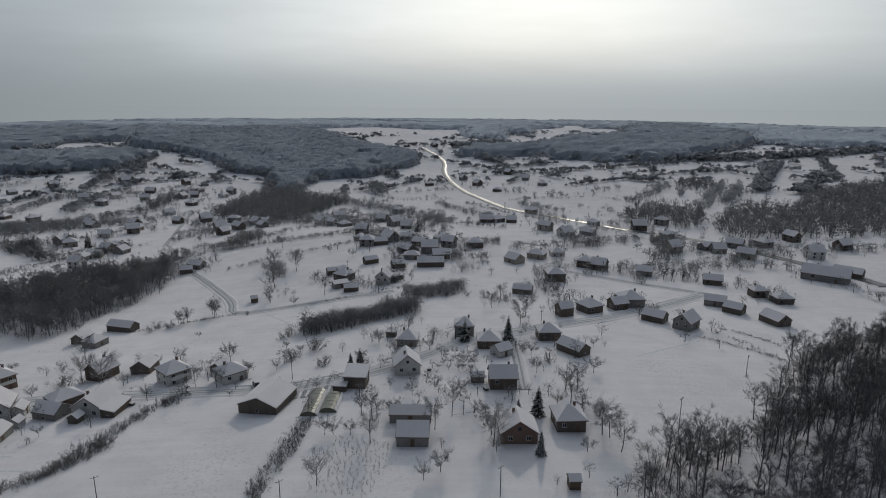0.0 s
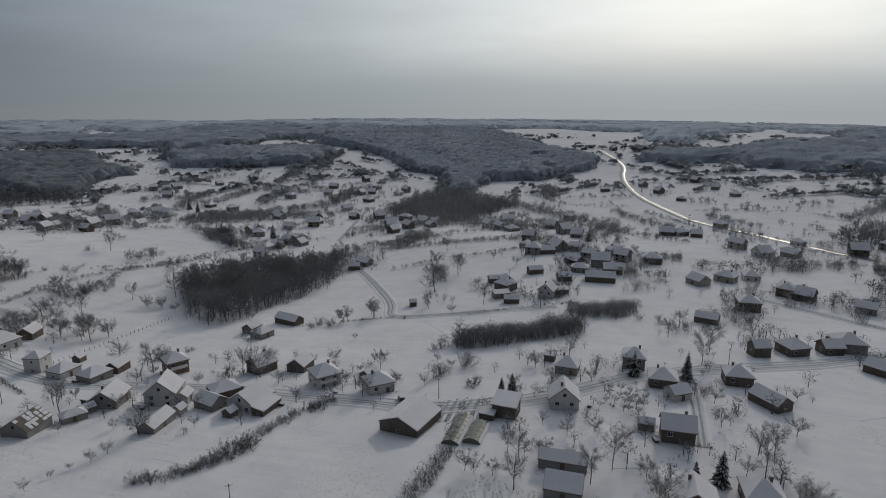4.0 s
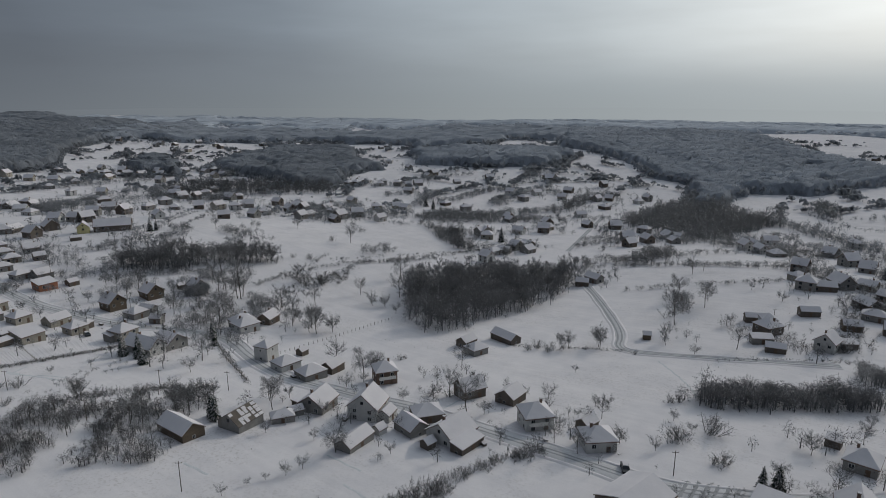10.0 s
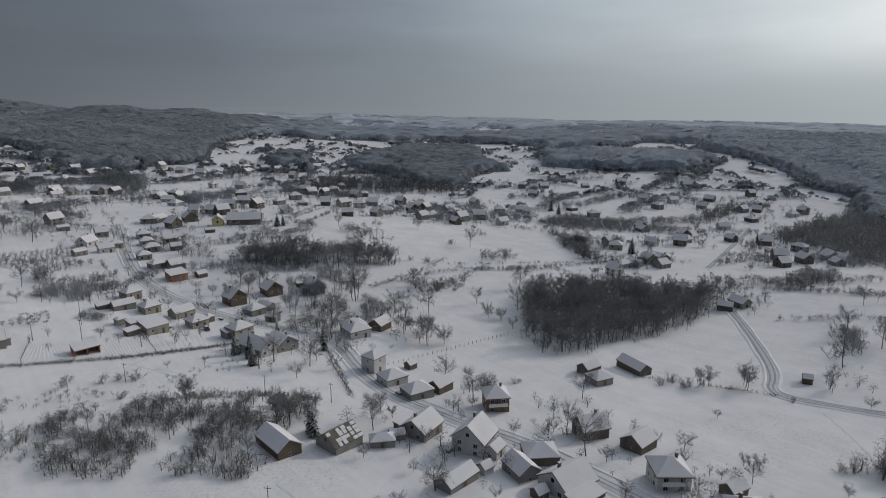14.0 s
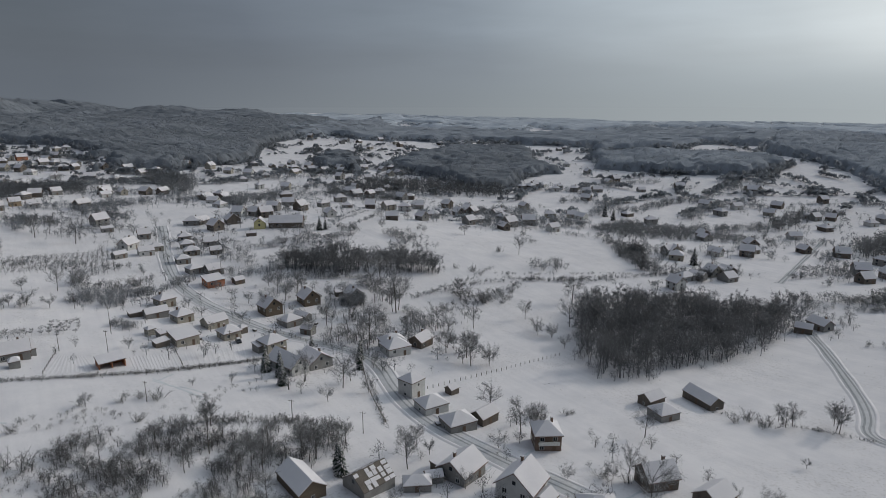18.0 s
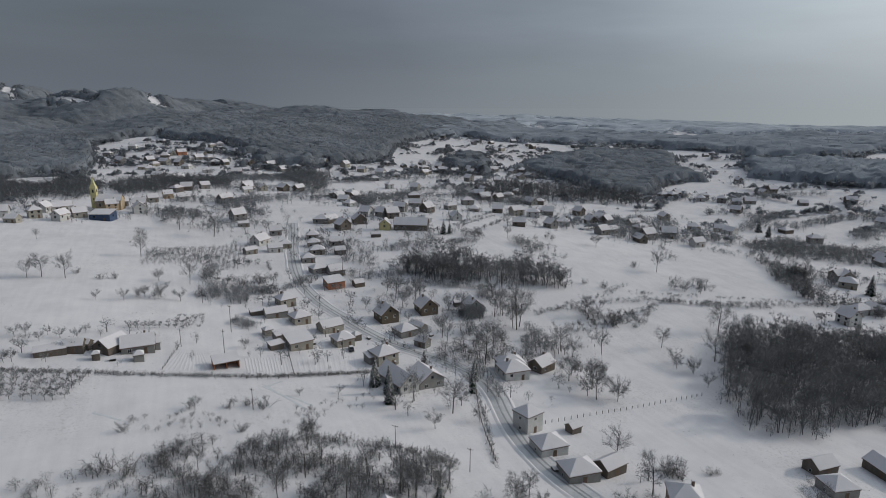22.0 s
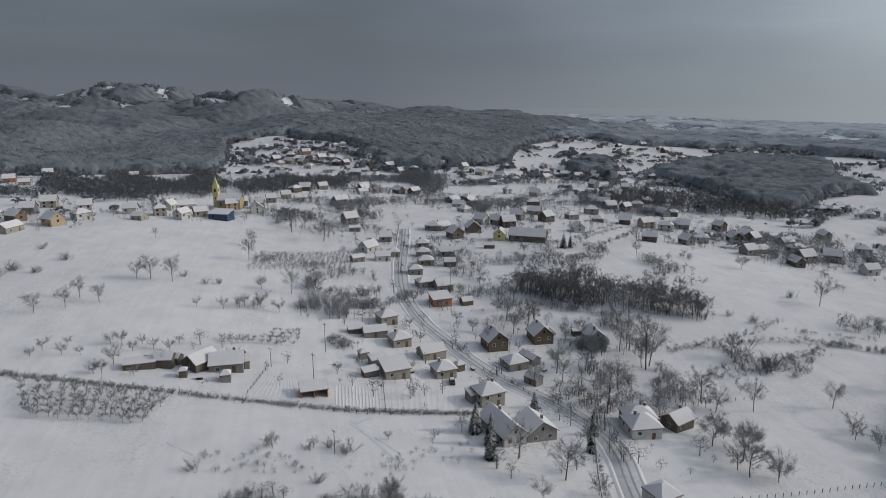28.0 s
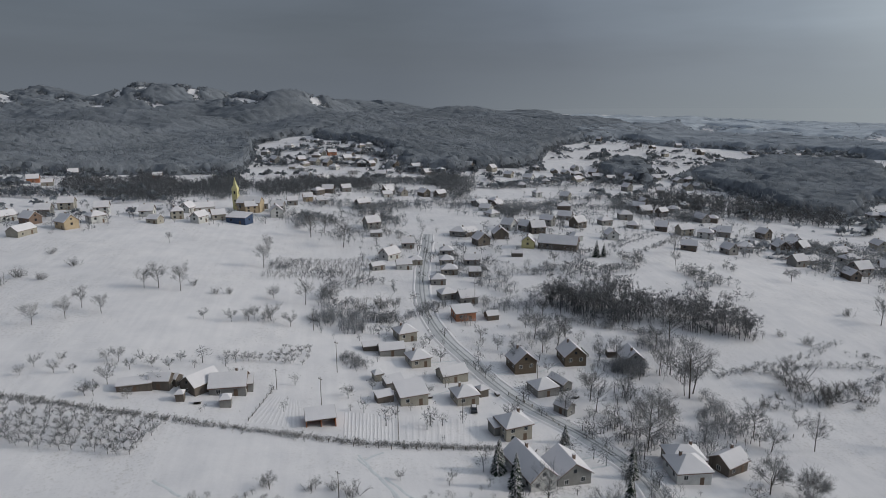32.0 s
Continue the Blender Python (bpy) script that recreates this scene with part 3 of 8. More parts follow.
def far_orchard(corners, rows, columns, tall):
    """Orchard trees too far off to tell apart, in rows."""
    a, b, c, d = (np.array(p) for p in corners)
    s, q = np.meshgrid((np.arange(rows) + 0.5) / rows, (np.arange(columns) + 0.5) / columns, indexing="ij")
    s, q = s.reshape(-1, 1), q.reshape(-1, 1)
    p = (a * (1 - s) + b * s) * (1 - q) + (d * (1 - s) + c * s) * q + plant_dice.normal(0, 0.3, (rows * columns, 2))
    h = tall * plant_dice.uniform(0.75, 1.15, len(p))
    ob = scatter("orchard_trees", p, h, h * 1.1, FINE_SHAPES, plant_dice, SHRUB)
    tagged(ob, "rows of small leafless fruit trees on a snowy slope", "orchard", kind="stuff")


def inside(p, corners):
    c = np.array(corners, float)
    hit = np.zeros(len(p), bool)
    for (x1, y1), (x2, y2) in zip(c, np.roll(c, -1, 0)):
        cross = (y1 > p[:, 1]) != (y2 > p[:, 1])
        hit ^= cross & (p[:, 0] < (x2 - x1) * (p[:, 1] - y1) / (y2 - y1 + 1e-9) + x1)
    return hit


def sow(rng, corners, count):
    """Evenly random points inside an outline."""
    c = np.array(corners, float)
    lo, hi = c.min(0), c.max(0)
    p = lo + rng.random((count * 40, 2)) * (hi - lo)
    p = p[inside(p, corners)][: count * 6]
    keep = []
    area = abs(np.dot(c[:, 0], np.roll(c[:, 1], -1)) - np.dot(c[:, 1], np.roll(c[:, 0], -1))) / 2
    gap = 0.72 * math.sqrt(area / max(count, 1))
    if count > 900:
        return p[:count]
    for q in p:
        if len(keep) >= count:
            break
        if not keep or np.min(np.hypot(*(np.array(keep) - q).T)) > gap:
            keep.append(q)
    return np.array(keep)


def patches(x, y, size, seed):
    """Smooth unevenness between -1 and 1."""
    a, b = x / size + seed, y / size - seed
    return (np.sin(a + 1.7 * np.sin(b * 0.8)) + np.sin(b * 1.3 + 1.4 * np.sin(a * 0.9)) + 0.7 * np.sin(2.3 * a + 1.9 * b) + 0.7 * np.sin(2.9 * b - 2.1 * a)) / 3.4


def sow_loose(corners, count):
    """Random points that gather along field edges and in thickets."""
    c = np.array(corners, float)
    lo, hi = c.min(0), c.max(0)
    p = lo + wood_dice.random((count * 60, 2)) * (hi - lo)
    p = p[inside(p, corners)]
    x, y = p.T
    lines = np.abs(patches(x * 1.3, y, 30, 4.0)) < 0.085
    thicket = patches(x, y, 11, 8.0) > 0.42
    q = p[lines | thicket][: int(count * 1.35)]
    return q if len(q) else p[:3]


def scatter(name, p, talls, wides, shapes, rng, mat):
    """Many plants, each turned and scaled, as one mesh."""
    zs, vs, ts, ns, n = ground(p[:, 0], p[:, 1]), [], [], [], 0
    soft = shapes is CLUMPS or shapes is MID_SHAPES
    for (x, y), z, h, w in zip(p, zs, talls, wides):
        v, t = shapes[int(rng.integers(len(shapes)))]
        a = rng.uniform(0, 6.283)
        c, s = math.cos(a) * w, math.sin(a) * w
        vs.append(np.c_[v[:, 0] * c - v[:, 1] * s + x, v[:, 0] * s + v[:, 1] * c + y, v[:, 2] * h + z])
        ts.append(t + n)
        if soft:
            ns.append((v - (0, 0, 0.5)) * 0.9 + (0, 0, 0.7))
        n += len(v)
    me = tri_mesh(name, np.concatenate(vs), np.concatenate(ts), mat)
    if soft:
        # the many twigs of a far crown scatter light like one rounded surface
        way = np.concatenate(ns)
        me.normals_split_custom_set_from_vertices(way / np.linalg.norm(way, axis=1)[:, None])
    return new(name, me)


WOOD_SHAPES = [pack(bare_tree(100 + k, 10, 2, 21, crown=(0.22, 0.97), wide=0.25, lean=1.0, trunk_r=0.010, width=0.0062, length=0.115, fork=1)) for k in range(6)]
TALL_SHAPES = [pack(bare_tree(300 + k, 14, 3, 18, crown=(0.24, 0.98), wide=0.21, lean=1.25, trunk_r=0.010, width=0.0036, length=0.085, fork=1)) for k in range(6)]
SCRUB_SHAPES = [shrub(120 + k, 4, 12, 0.024) for k in range(6)]
FINE_SHAPES = [fuzzy(170 + k, 125, 0.020, 0.28) for k in range(6)]
MID_SHAPES = [fuzzy(180 + k, 34, 0.07, 0.34) for k in range(8)]
CLUMPS = [clump(140 + k) for k in range(8)]
WOOD_WORDS = {
    "wood": ("wood", "dense leafless deciduous wood with dark trunks"),
    "scrub": ("scrub", "tangled leafless scrub with snow between the stems"),
    "reeds": ("reeds", "dry brown weed stalks sticking out of snow"),
    "grove": ("grove", "loose grove of leafless frosted trees and bushes"),
    "hill": ("hill_wood", "dark leafless deciduous wood at the foot of the hills"),
    "far": ("far_wood", "grey deciduous woodland on a distant slope, toned for frost and haze"),
}
wood_dice = np.random.default_rng(9)


def homes():
    return np.array([o.matrix_basis.translation[:2] for o in scene.objects if o.name.split(".")[0] in ("house", "barn", "shed", "hut")])


def canopy(name, lo, hi, step, tall, keep, mat, twig_mat, rng):
    """A closed wood seen from afar: an uneven roof of crowns that falls to the ground at its edge, with twigs that stand out of it."""
    nx, ny = max(int((hi[0] - lo[0]) / step) + 3, 4), max(int((hi[1] - lo[1]) / step) + 3, 4)
    gx, gy = np.meshgrid(lo[0] - step + np.arange(nx) * step, lo[1] - step + np.arange(ny) * step, indexing="ij")
    x, y = gx + rng.uniform(-0.4, 0.4, gx.shape) * step, gy + rng.uniform(-0.4, 0.4, gx.shape) * step
    q = np.stack([x.ravel(), y.ravel()], 1)
    wob = step * 1.3 * np.c_[patches(q[:, 0], q[:, 1], 14, 2.5), patches(q[:, 0], q[:, 1], 14, 6.5)]
    grown = keep(q + wob)
    at = np.flatnonzero(grown)
    if len(at):
        for h in homes():
            near = np.abs(q[at] - h).max(1) < 9
            grown[at[near]] = False
    grown = grown.reshape(nx, ny)
    grown[[0, -1], :] = grown[:, [0, -1]] = False
    some = grown.copy()
    for a, b in ((1, 0), (-1, 0), (0, 1), (0, -1), (1, 1), (-1, -1), (1, -1), (-1, 1)):
        some |= np.roll(np.roll(grown, a, 0), b, 1)
    high = tall * rng.uniform(0.66, 1.12, gx.shape) * (1 + 0.22 * patches(x, y, 34, 1.5))
    z = ground(x, y) + np.where(grown, high, -0.6)
    index = np.full(gx.shape, -1)
    index[some] = np.arange(some.sum())
    a, b, c, d = index[:-1, :-1].ravel(), index[1:, :-1].ravel(), index[1:, 1:].ravel(), index[:-1, 1:].ravel()
    g = grown
    full = ((a >= 0) & (b >= 0) & (c >= 0) & (d >= 0)) & (g[:-1, :-1] | g[1:, :-1] | g[1:, 1:] | g[:-1, 1:]).ravel()
    tris = np.concatenate([np.stack([a, b, c], 1)[full], np.stack([a, c, d], 1)[full]])
    v = np.stack([x[some], y[some], z[some]], 1)
    rim = np.flatnonzero((some & ~grown).ravel() & (rng.random(gx.size) < 0.75))
    edge = []
    for k in rim:
        cv, ct = CLUMPS[int(rng.integers(len(CLUMPS)))]
        px, py = q[k]
        tw, th = step * rng.uniform(0.7, 1.3), tall * rng.uniform(0.45, 1.0)
        edge.append((cv * (tw, tw, th) + (px, py, z.ravel()[k] + 0.6), ct))
    roots = np.stack([x[grown], y[grown], z[grown]], 1)
    per = 4 if step < 8 else 3
    roots = np.repeat(roots, per, 0) + rng.uniform(-0.5, 0.5, (per * len(roots), 3)) * (step, step, 0) - (0, 0, 0.22 * tall)
    tv, tt = twigs(rng, roots, np.tile((0, 0, 1.0), (len(roots), 1)), 0.42 * tall, 0.045 * tall + 0.04 * step, 0.5)
    fv, ft = pack([(v, tris), (tv, tt)] + edge)
    me = tri_mesh(name, fv, ft, [mat, twig_mat], np.r_[np.zeros(len(tris)), np.ones(len(ft) - len(tris))])
    return new(name, me)


def wood(corners, tall, count, kind):
    p = sow(wood_dice, corners, count if kind != "grove" else 8)
    h = tall * wood_dice.uniform(0.72, 1.15, len(p))
    name, label = WOOD_WORDS[kind]
    if kind == "wood":
        p = p + wood_dice.normal(0, 0.2 * tall, p.shape)
        h = h * (1 + 0.28 * patches(p[:, 0], p[:, 1], 9, 3.0)) * wood_dice.uniform(0.75, 1.1, len(p))
        ob = scatter(name, p, h, tall * wood_dice.uniform(0.8, 1.35, len(p)), FINE_SHAPES if tall < 6.6 else WOOD_SHAPES if tall < 13 else TALL_SHAPES, wood_dice, WOOD_TWIG if tall < 13 else TALL_TWIG)
        # low growth inside and bushes that soften the edge
        c = np.array(corners, float)
        loop = np.concatenate([a + (b - a) * np.arange(0, 1, 2.2 / max(np.hypot(*(b - a)), 2.3))[:, None] for a, b in zip(c, np.roll(c, -1, 0))])
        loop = loop + wood_dice.normal(0, 0.13 * tall, loop.shape)
        under = np.concatenate([sow(wood_dice, corners, count // 2), loop])
        brush = scatter("undergrowth", under, tall * wood_dice.uniform(0.12, 0.46, len(under)), tall * wood_dice.uniform(0.2, 0.5, len(under)), FINE_SHAPES, wood_dice, WOOD_TWIG if tall < 13 else TALL_TWIG)
        tagged(brush, "leafless undergrowth along the edge of the wood", "undergrowth", kind="stuff")
    elif kind in ("far", "hill"):
        c = np.array(corners, float)
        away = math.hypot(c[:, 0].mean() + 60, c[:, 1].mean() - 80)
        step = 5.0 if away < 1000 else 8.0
        # farther woods take paler materials, which paint the haze
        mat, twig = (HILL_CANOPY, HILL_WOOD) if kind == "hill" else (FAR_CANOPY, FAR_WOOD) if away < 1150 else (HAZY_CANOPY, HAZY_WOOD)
        if away < 640:
            lo, hi, gap = c.min(0), c.max(0), 0.5 * tall
            gx, gy = np.meshgrid(np.arange(lo[0], hi[0], gap), np.arange(lo[1], hi[1], gap), indexing="ij")
            p = np.stack([gx.ravel(), gy.ravel()], 1) + wood_dice.uniform(-0.6, 0.6, (gx.size, 2)) * gap
            p = p[inside(p + 5 * np.c_[patches(p[:, 0], p[:, 1], 9, 2.5), patches(p[:, 0], p[:, 1], 9, 6.5)], corners)]
            for q in homes():
                p = p[np.abs(p - q).max(1) > 6.5]
            h = tall * wood_dice.uniform(0.55, 1.15, len(p))
            low = p[::2] + wood_dice.normal(0, 0.5 * gap, p[::2].shape)
            p, h = np.concatenate([p, low]), np.r_[h, 0.5 * h[::2]]
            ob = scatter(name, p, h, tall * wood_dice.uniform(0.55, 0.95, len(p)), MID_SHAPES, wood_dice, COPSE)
        else:
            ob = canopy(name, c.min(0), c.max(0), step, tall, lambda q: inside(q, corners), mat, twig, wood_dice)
    elif kind == "grove":
        p = sow_loose(corners, count)
        h = tall * wood_dice.uniform(0.35, 1.1, len(p))
        ob = scatter(name, p, h, h * wood_dice.uniform(0.8, 1.25, len(p)), FINE_SHAPES if math.hypot(p[:, 0].mean() + 90, p[:, 1].mean() - 80) < 300 else MID_SHAPES, wood_dice, MID_WOOD)
    elif kind == "reeds":
        ob = scatter(name, p, h, h * 0.6, SCRUB_SHAPES, wood_dice, REED)
    else:
        c = np.array(corners, float)
        p = c.min(0) + wood_dice.random((count * 16, 2)) * (c.max(0) - c.min(0))
        p = p[inside(p, corners)]
        p = p[patches(p[:, 0], p[:, 1], 5.5, 8.0) + wood_dice.normal(0, 0.25, len(p)) > -0.12][: int(count * 2.3)]
        h = tall * wood_dice.uniform(0.22, 0.75, len(p))
        ob = scatter(name, p, h, h * wood_dice.uniform(1.0, 1.7, len(p)), FINE_SHAPES, wood_dice, BRUSH)
    tagged(ob, label, "wood" if kind in ("wood", "far", "grove", "hill") else kind, kind="stuff")


def hedge(points, width, tall, count):
    line, side = along(points, 0.5)
    k = wood_dice.integers(0, len(line), count)
    p = line[k] + side[k] * wood_dice.normal(0, width / 2, (count, 1))
    h = tall * wood_dice.uniform(0.5, 1.25, count)
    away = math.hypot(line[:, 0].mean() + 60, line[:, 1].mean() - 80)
    # past 400 m the paler twig colours also stand in for haze
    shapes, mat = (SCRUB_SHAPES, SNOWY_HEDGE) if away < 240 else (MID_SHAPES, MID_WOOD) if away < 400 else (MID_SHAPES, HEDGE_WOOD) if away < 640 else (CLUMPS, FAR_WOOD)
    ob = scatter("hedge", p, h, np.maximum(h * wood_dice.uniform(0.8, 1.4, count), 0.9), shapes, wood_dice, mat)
    tagged(ob, "leafless frosted hedge along a field edge in snow", "hedge", kind="stuff")


# ---------------------------------------------------------------- houses
def box(cx, cy, cz, sx, sy, sz):
    x, y, z = sx / 2, sy / 2, sz / 2
    v = [(cx + a * x, cy + b * y, cz + c * z) for c in (-1, 1) for a, b in ((-1, -1), (1, -1), (1, 1), (-1, 1))]
    f = [(3, 2, 1, 0), (4, 5, 6, 7), (0, 1, 5, 4), (1, 2, 6, 5), (2, 3, 7, 6), (3, 0, 4, 7)]
    return v, f


def joined(name, pieces, mat):
    v, f = [], []
    for a, b in pieces:
        n = len(v)
        v += a
        f += [tuple(i + n for i in q) for q in b]
    return mesh_of(name, v, f, mat)


def slab(corners, thick):
    """A slab on four corners given in order, thickened upwards."""
    v = [tuple(c) for c in corners] + [(c[0], c[1], c[2] + thick) for c in corners]
    n = len(corners)
    f = [tuple(range(n - 1, -1, -1)), tuple(range(n, 2 * n))]
    f += [(i, (i + 1) % n, n + (i + 1) % n, n + i) for i in range(n)]
    return v, f


def shell(planes, thick, lift=0.0, grow=1.0):
    """One closed roof skin over planes that share their ridge corners."""
    keys, low, faces = {}, [], []
    for p in planes:
        loop = []
        for q in p:
            k = tuple(round(c, 3) for c in q)
            if k not in keys:
                keys[k] = len(low)
                low.append((q[0] * grow, q[1] * grow, q[2] + lift))
            loop.append(keys[k])
        faces.append(tuple(loop))
    n = len(low)
    edges = {}
    for f in faces:
        for a, b in zip(f, f[1:] + f[:1]):
            edges[(a, b)] = True
    rim = [(a, b) for a, b in edges if (b, a) not in edges]
    v = low + [(x, y, z + thick) for x, y, z in low]
    return v, [tuple(reversed(f)) for f in faces] + [tuple(i + n for i in f) for f in faces] + [(a, b, b + n, a + n) for a, b in rim]


WINDOW = joined("window", [box(0, 0, 0, 1.0, 0.06, 1.0)], FRAME)
PANE = joined("pane", [box(-0.225, 0, 0, 0.39, 0.08, 0.84), box(0.225, 0, 0, 0.39, 0.08, 0.84)], GLASS)
DARK_WINDOW = joined("window", [box(0, 0, 0, 1.0, 0.06, 1.0)], GLASS)
DOOR_MESH = joined("door", [box(0, 0, 0.5, 1.0, 0.08, 1.0)], DOOR)
CHIMNEY = joined("chimney", [box(0, 0, 0, 0.55, 0.55, 1.7), box(0, 0, 0.88, 0.7, 0.7, 0.1)], BRICK)
CAP = joined("snow_cap", [box(0, 0, 0.99, 0.62, 0.62, 0.14)], ROOF_SNOW)
house_dice = random.Random(11)
FAR_AWAY = 270.0


def roof_parts(roof, L, W, h, rise, over):
    """Corner loops of the roof's planes."""
    x, y, k = L / 2 + over * 0.8, W / 2 + over, rise / (W / 2)
    low = h - over * k
    if roof in ("shed", "open"):
        r = rise * 0.55
        return [[(-x, -y, h - 0.1), (x, -y, h - 0.1), (x, y, h + r), (-x, y, h + r)]]
    if roof == "hip":
        m = max(L / 2 - W / 2, 0.35)
        a, b, c, d = (-x, -y, low), (x, -y, low), (x, y, low), (-x, y, low)
        p, q = (-m, 0, h + rise), (m, 0, h + rise)
        return [[a, b, q, p], [c, d, p, q], [b, c, q], [d, a, p]]
    return [[(-x, -y, low), (x, -y, low), (x, 0, h + rise), (-x, 0, h + rise)], [(x, y, low), (-x, y, low), (-x, 0, h + rise), (x, 0, h + rise)]]


def body(roof, L, W, h, rise):
    x, y = L / 2, W / 2
    if roof == "hip":
        return box(0, 0, h / 2 - 0.75, L, W, h + 1.5)
    if roof == "shed":
        r = rise * 0.55
        v = [(-x, -y, -1.5), (x, -y, -1.5), (x, y, -1.5), (-x, y, -1.5), (-x, -y, h - 0.05), (x, -y, h - 0.05), (x, y, h + r * 0.92), (-x, y, h + r * 0.92)]
        return v, [(3, 2, 1, 0), (4, 5, 6, 7), (0, 1, 5, 4), (1, 2, 6, 5), (2, 3, 7, 6), (3, 0, 4, 7)]
    v = [(-x, -y, -1.5), (x, -y, -1.5), (x, y, -1.5), (-x, y, -1.5), (-x, -y, h), (x, -y, h), (x, y, h), (-x, y, h), (-x, 0, h + rise), (x, 0, h + rise)]
    return v, [(3, 2, 1, 0), (0, 1, 5, 4), (2, 3, 7, 6), (1, 2, 6, 9, 5), (3, 0, 4, 8, 7), (4, 5, 9, 8), (6, 7, 8, 9)]


def house(x, y, turn, L, W, h, roof, wall, balcony=0, pitch=0.0):
    small = L * W < 32 or h < 2.7
    near = math.hypot(x + 60, y - 80) < FAR_AWAY
    rise = W * (0.34 if roof != "hip" else 0.30) if W < 12 else W * 0.25
    if roof == "gable" and h > 3.1:
        rise = W * 0.42
    if pitch:
        rise = W * pitch
    words = WALL_WORDS[wall]
    if small:
        name, category = ("shed" if L * W > 10 else "hut"), "shed"
        label = words + " farm " + name + " with thick snow on its roof"
    elif wall == "dark" and h < 3.5:
        name, category, label = "barn", "barn", "dark weathered timber barn under a snow-covered roof"
    else:
        name, category = "house", "house"
        label = words + (" two-storey" if h >= 4.2 else " single-storey") + " house with snow-covered " + ("hipped" if roof == "hip" else "pitched") + " roof"
    if roof == "ruin":
        label = "grey old house whose roof shows patchy thawed snow"
    if roof == "open":
        label = "low open-fronted clay-block shed with snow on its roof"
    z = min(height(x + a, y + b) for a in (-W / 3, W / 3) for b in (-W / 3, W / 3))
    z = 0.5 * z + 0.5 * height(x, y)
    e = thing(name, x, y, turn, label, category, "village houses" if category == "house" else "", z)
    form = "gable" if roof in ("ruin", "gable") else roof
    if form == "open":
        w2 = [box(0, W / 2 - 0.12, h / 2 + 0.1, L, 0.24, h + 0.6), box(-L / 2 + 0.12, 0, h / 2 - 0.2, 0.24, W - 0.5, h + 0.3), box(L / 2 - 0.12, 0, h / 2 - 0.2, 0.24, W - 0.5, h + 0.3), box(0, 0, h / 2 - 0.2, 0.24, W - 0.5, h + 0.3)]
        child("wall", joined("wall", w2, WALLS[wall]), e)
    else:
        child("wall", joined("wall", [body(form, L, W, h, rise)], WALLS[wall]), e)
    planes = roof_parts(form, L, W, h, rise, 0.25 if small else 0.5)
    child("roof", joined("roof", [shell(planes, 0.14)], WALLS["dark"] if roof == "ruin" else TILE if not small else DOOR), e)
    lift = 0.144
    if roof == "ruin":
        for p in planes:
            a, b, c, d = (np.array(q) for q in p)
            for i in range(6):
                for j in range(4):
                    if house_dice.random() < 0.8:
                        s0, q0, s1, q1 = i / 6, j / 4, i / 6 + house_dice.uniform(0.10, 0.165), j / 4 + house_dice.uniform(0.15, 0.25)
                        loop = [tuple((a * (1 - u) + b * u) * (1 - w) + (d * (1 - u) + c * u) * w + (0, 0, lift)) for u, w in ((s0, q0), (s1, q0), (s1, q1), (s0, q1))]
                        child("snow_patch", joined("snow_patch", [slab(loop, 0.09)], ROOF_SNOW), e)
    else:
        thick = 0.20 if near else 0.25
        child("snow_cover", joined("snow_cover", [shell(planes, thick, lift, 0.985)], ROOF_SNOW), e, label="thick snow lying on the roof")
    if not small and roof != "shed":
        cx, cy = L * house_dice.choice((-0.2, 0.22)), W * 0.10
        m = pose(cx, cy, h + rise * (0.85 if roof != "hip" else 0.72) + 0.35)
        chimney = child("chimney", CHIMNEY, e, m)
        if near:
            child("snow_cap", CAP, chimney)
    # windows storey by storey on every side
    if roof in ("ruin", "open") or (small and L * W < 16):
        rows = []
    elif h >= 4.2:
        rows = [1.35, h - 1.15]
    else:
        rows = [h - 1.35]
    for k, (ax, ay, span, turn2) in enumerate(((0, -W / 2, L, 0), (L / 2, 0, W, 90), (0, W / 2, L, 180), (-L / 2, 0, W, 270))):
        if not near and (k == 2 or (k == 3 and house_dice.random() < 0.6)):
            continue
        count = max(1, int(span / 3.2)) if not small else 1
        if not near:
            count = 2 if k == 0 and math.hypot(x + 60, y - 80) < 480 else 1
        for r, zz in enumerate(rows):
            for i in range(count):
                s = (i + 0.5) / count * span - span / 2
                if r == 0 and k == 0 and i == count // 2:
                    m = pose(ax, ay, 0, 0, 0, turn2) @ pose(s * 0.9, 0, -0.1) @ Matrix.Diagonal((1.0, 1, 2.05, 1))
                    child("door", DOOR_MESH, e, m, "dark wooden door")
                    continue
                big = 0.8 if small else 1.15
                m = pose(ax, ay, zz, 0, 0, turn2) @ pose(s, 0, 0) @ Matrix.Diagonal((big, 1, big * 1.05, 1))
                if near:
                    win = child("window", WINDOW, e, m)
                    child("pane", PANE, win)
                else:
                    child("window", DARK_WINDOW, e, m)
        if form == "gable" and k in (1, 3) and rise > 2.2:
            m = pose(ax, ay, h + rise * 0.35, 0, 0, turn2) @ Matrix.Diagonal((0.8, 1, 0.9, 1))
            child("window", DARK_WINDOW, e, m)
    if balcony:
        child("balcony", joined("balcony", [box(0, -W / 2 - 0.6, 2.6, L * 0.8, 1.2, 0.15), box(0, -W / 2 - 1.15, 3.1, L * 0.8, 0.06, 0.9)], FRAME), e, label="balcony with a low parapet")
    return e



# ---------------------------------------------------------------- distance
def rise_of(x, y):
    high = 0 * x
    for a, b, s, h in HILLS_FAR:
        high = np.maximum(high, h * np.exp(-((x - a) ** 2 + (y - b) ** 2) / (2 * s * s)))
    return high


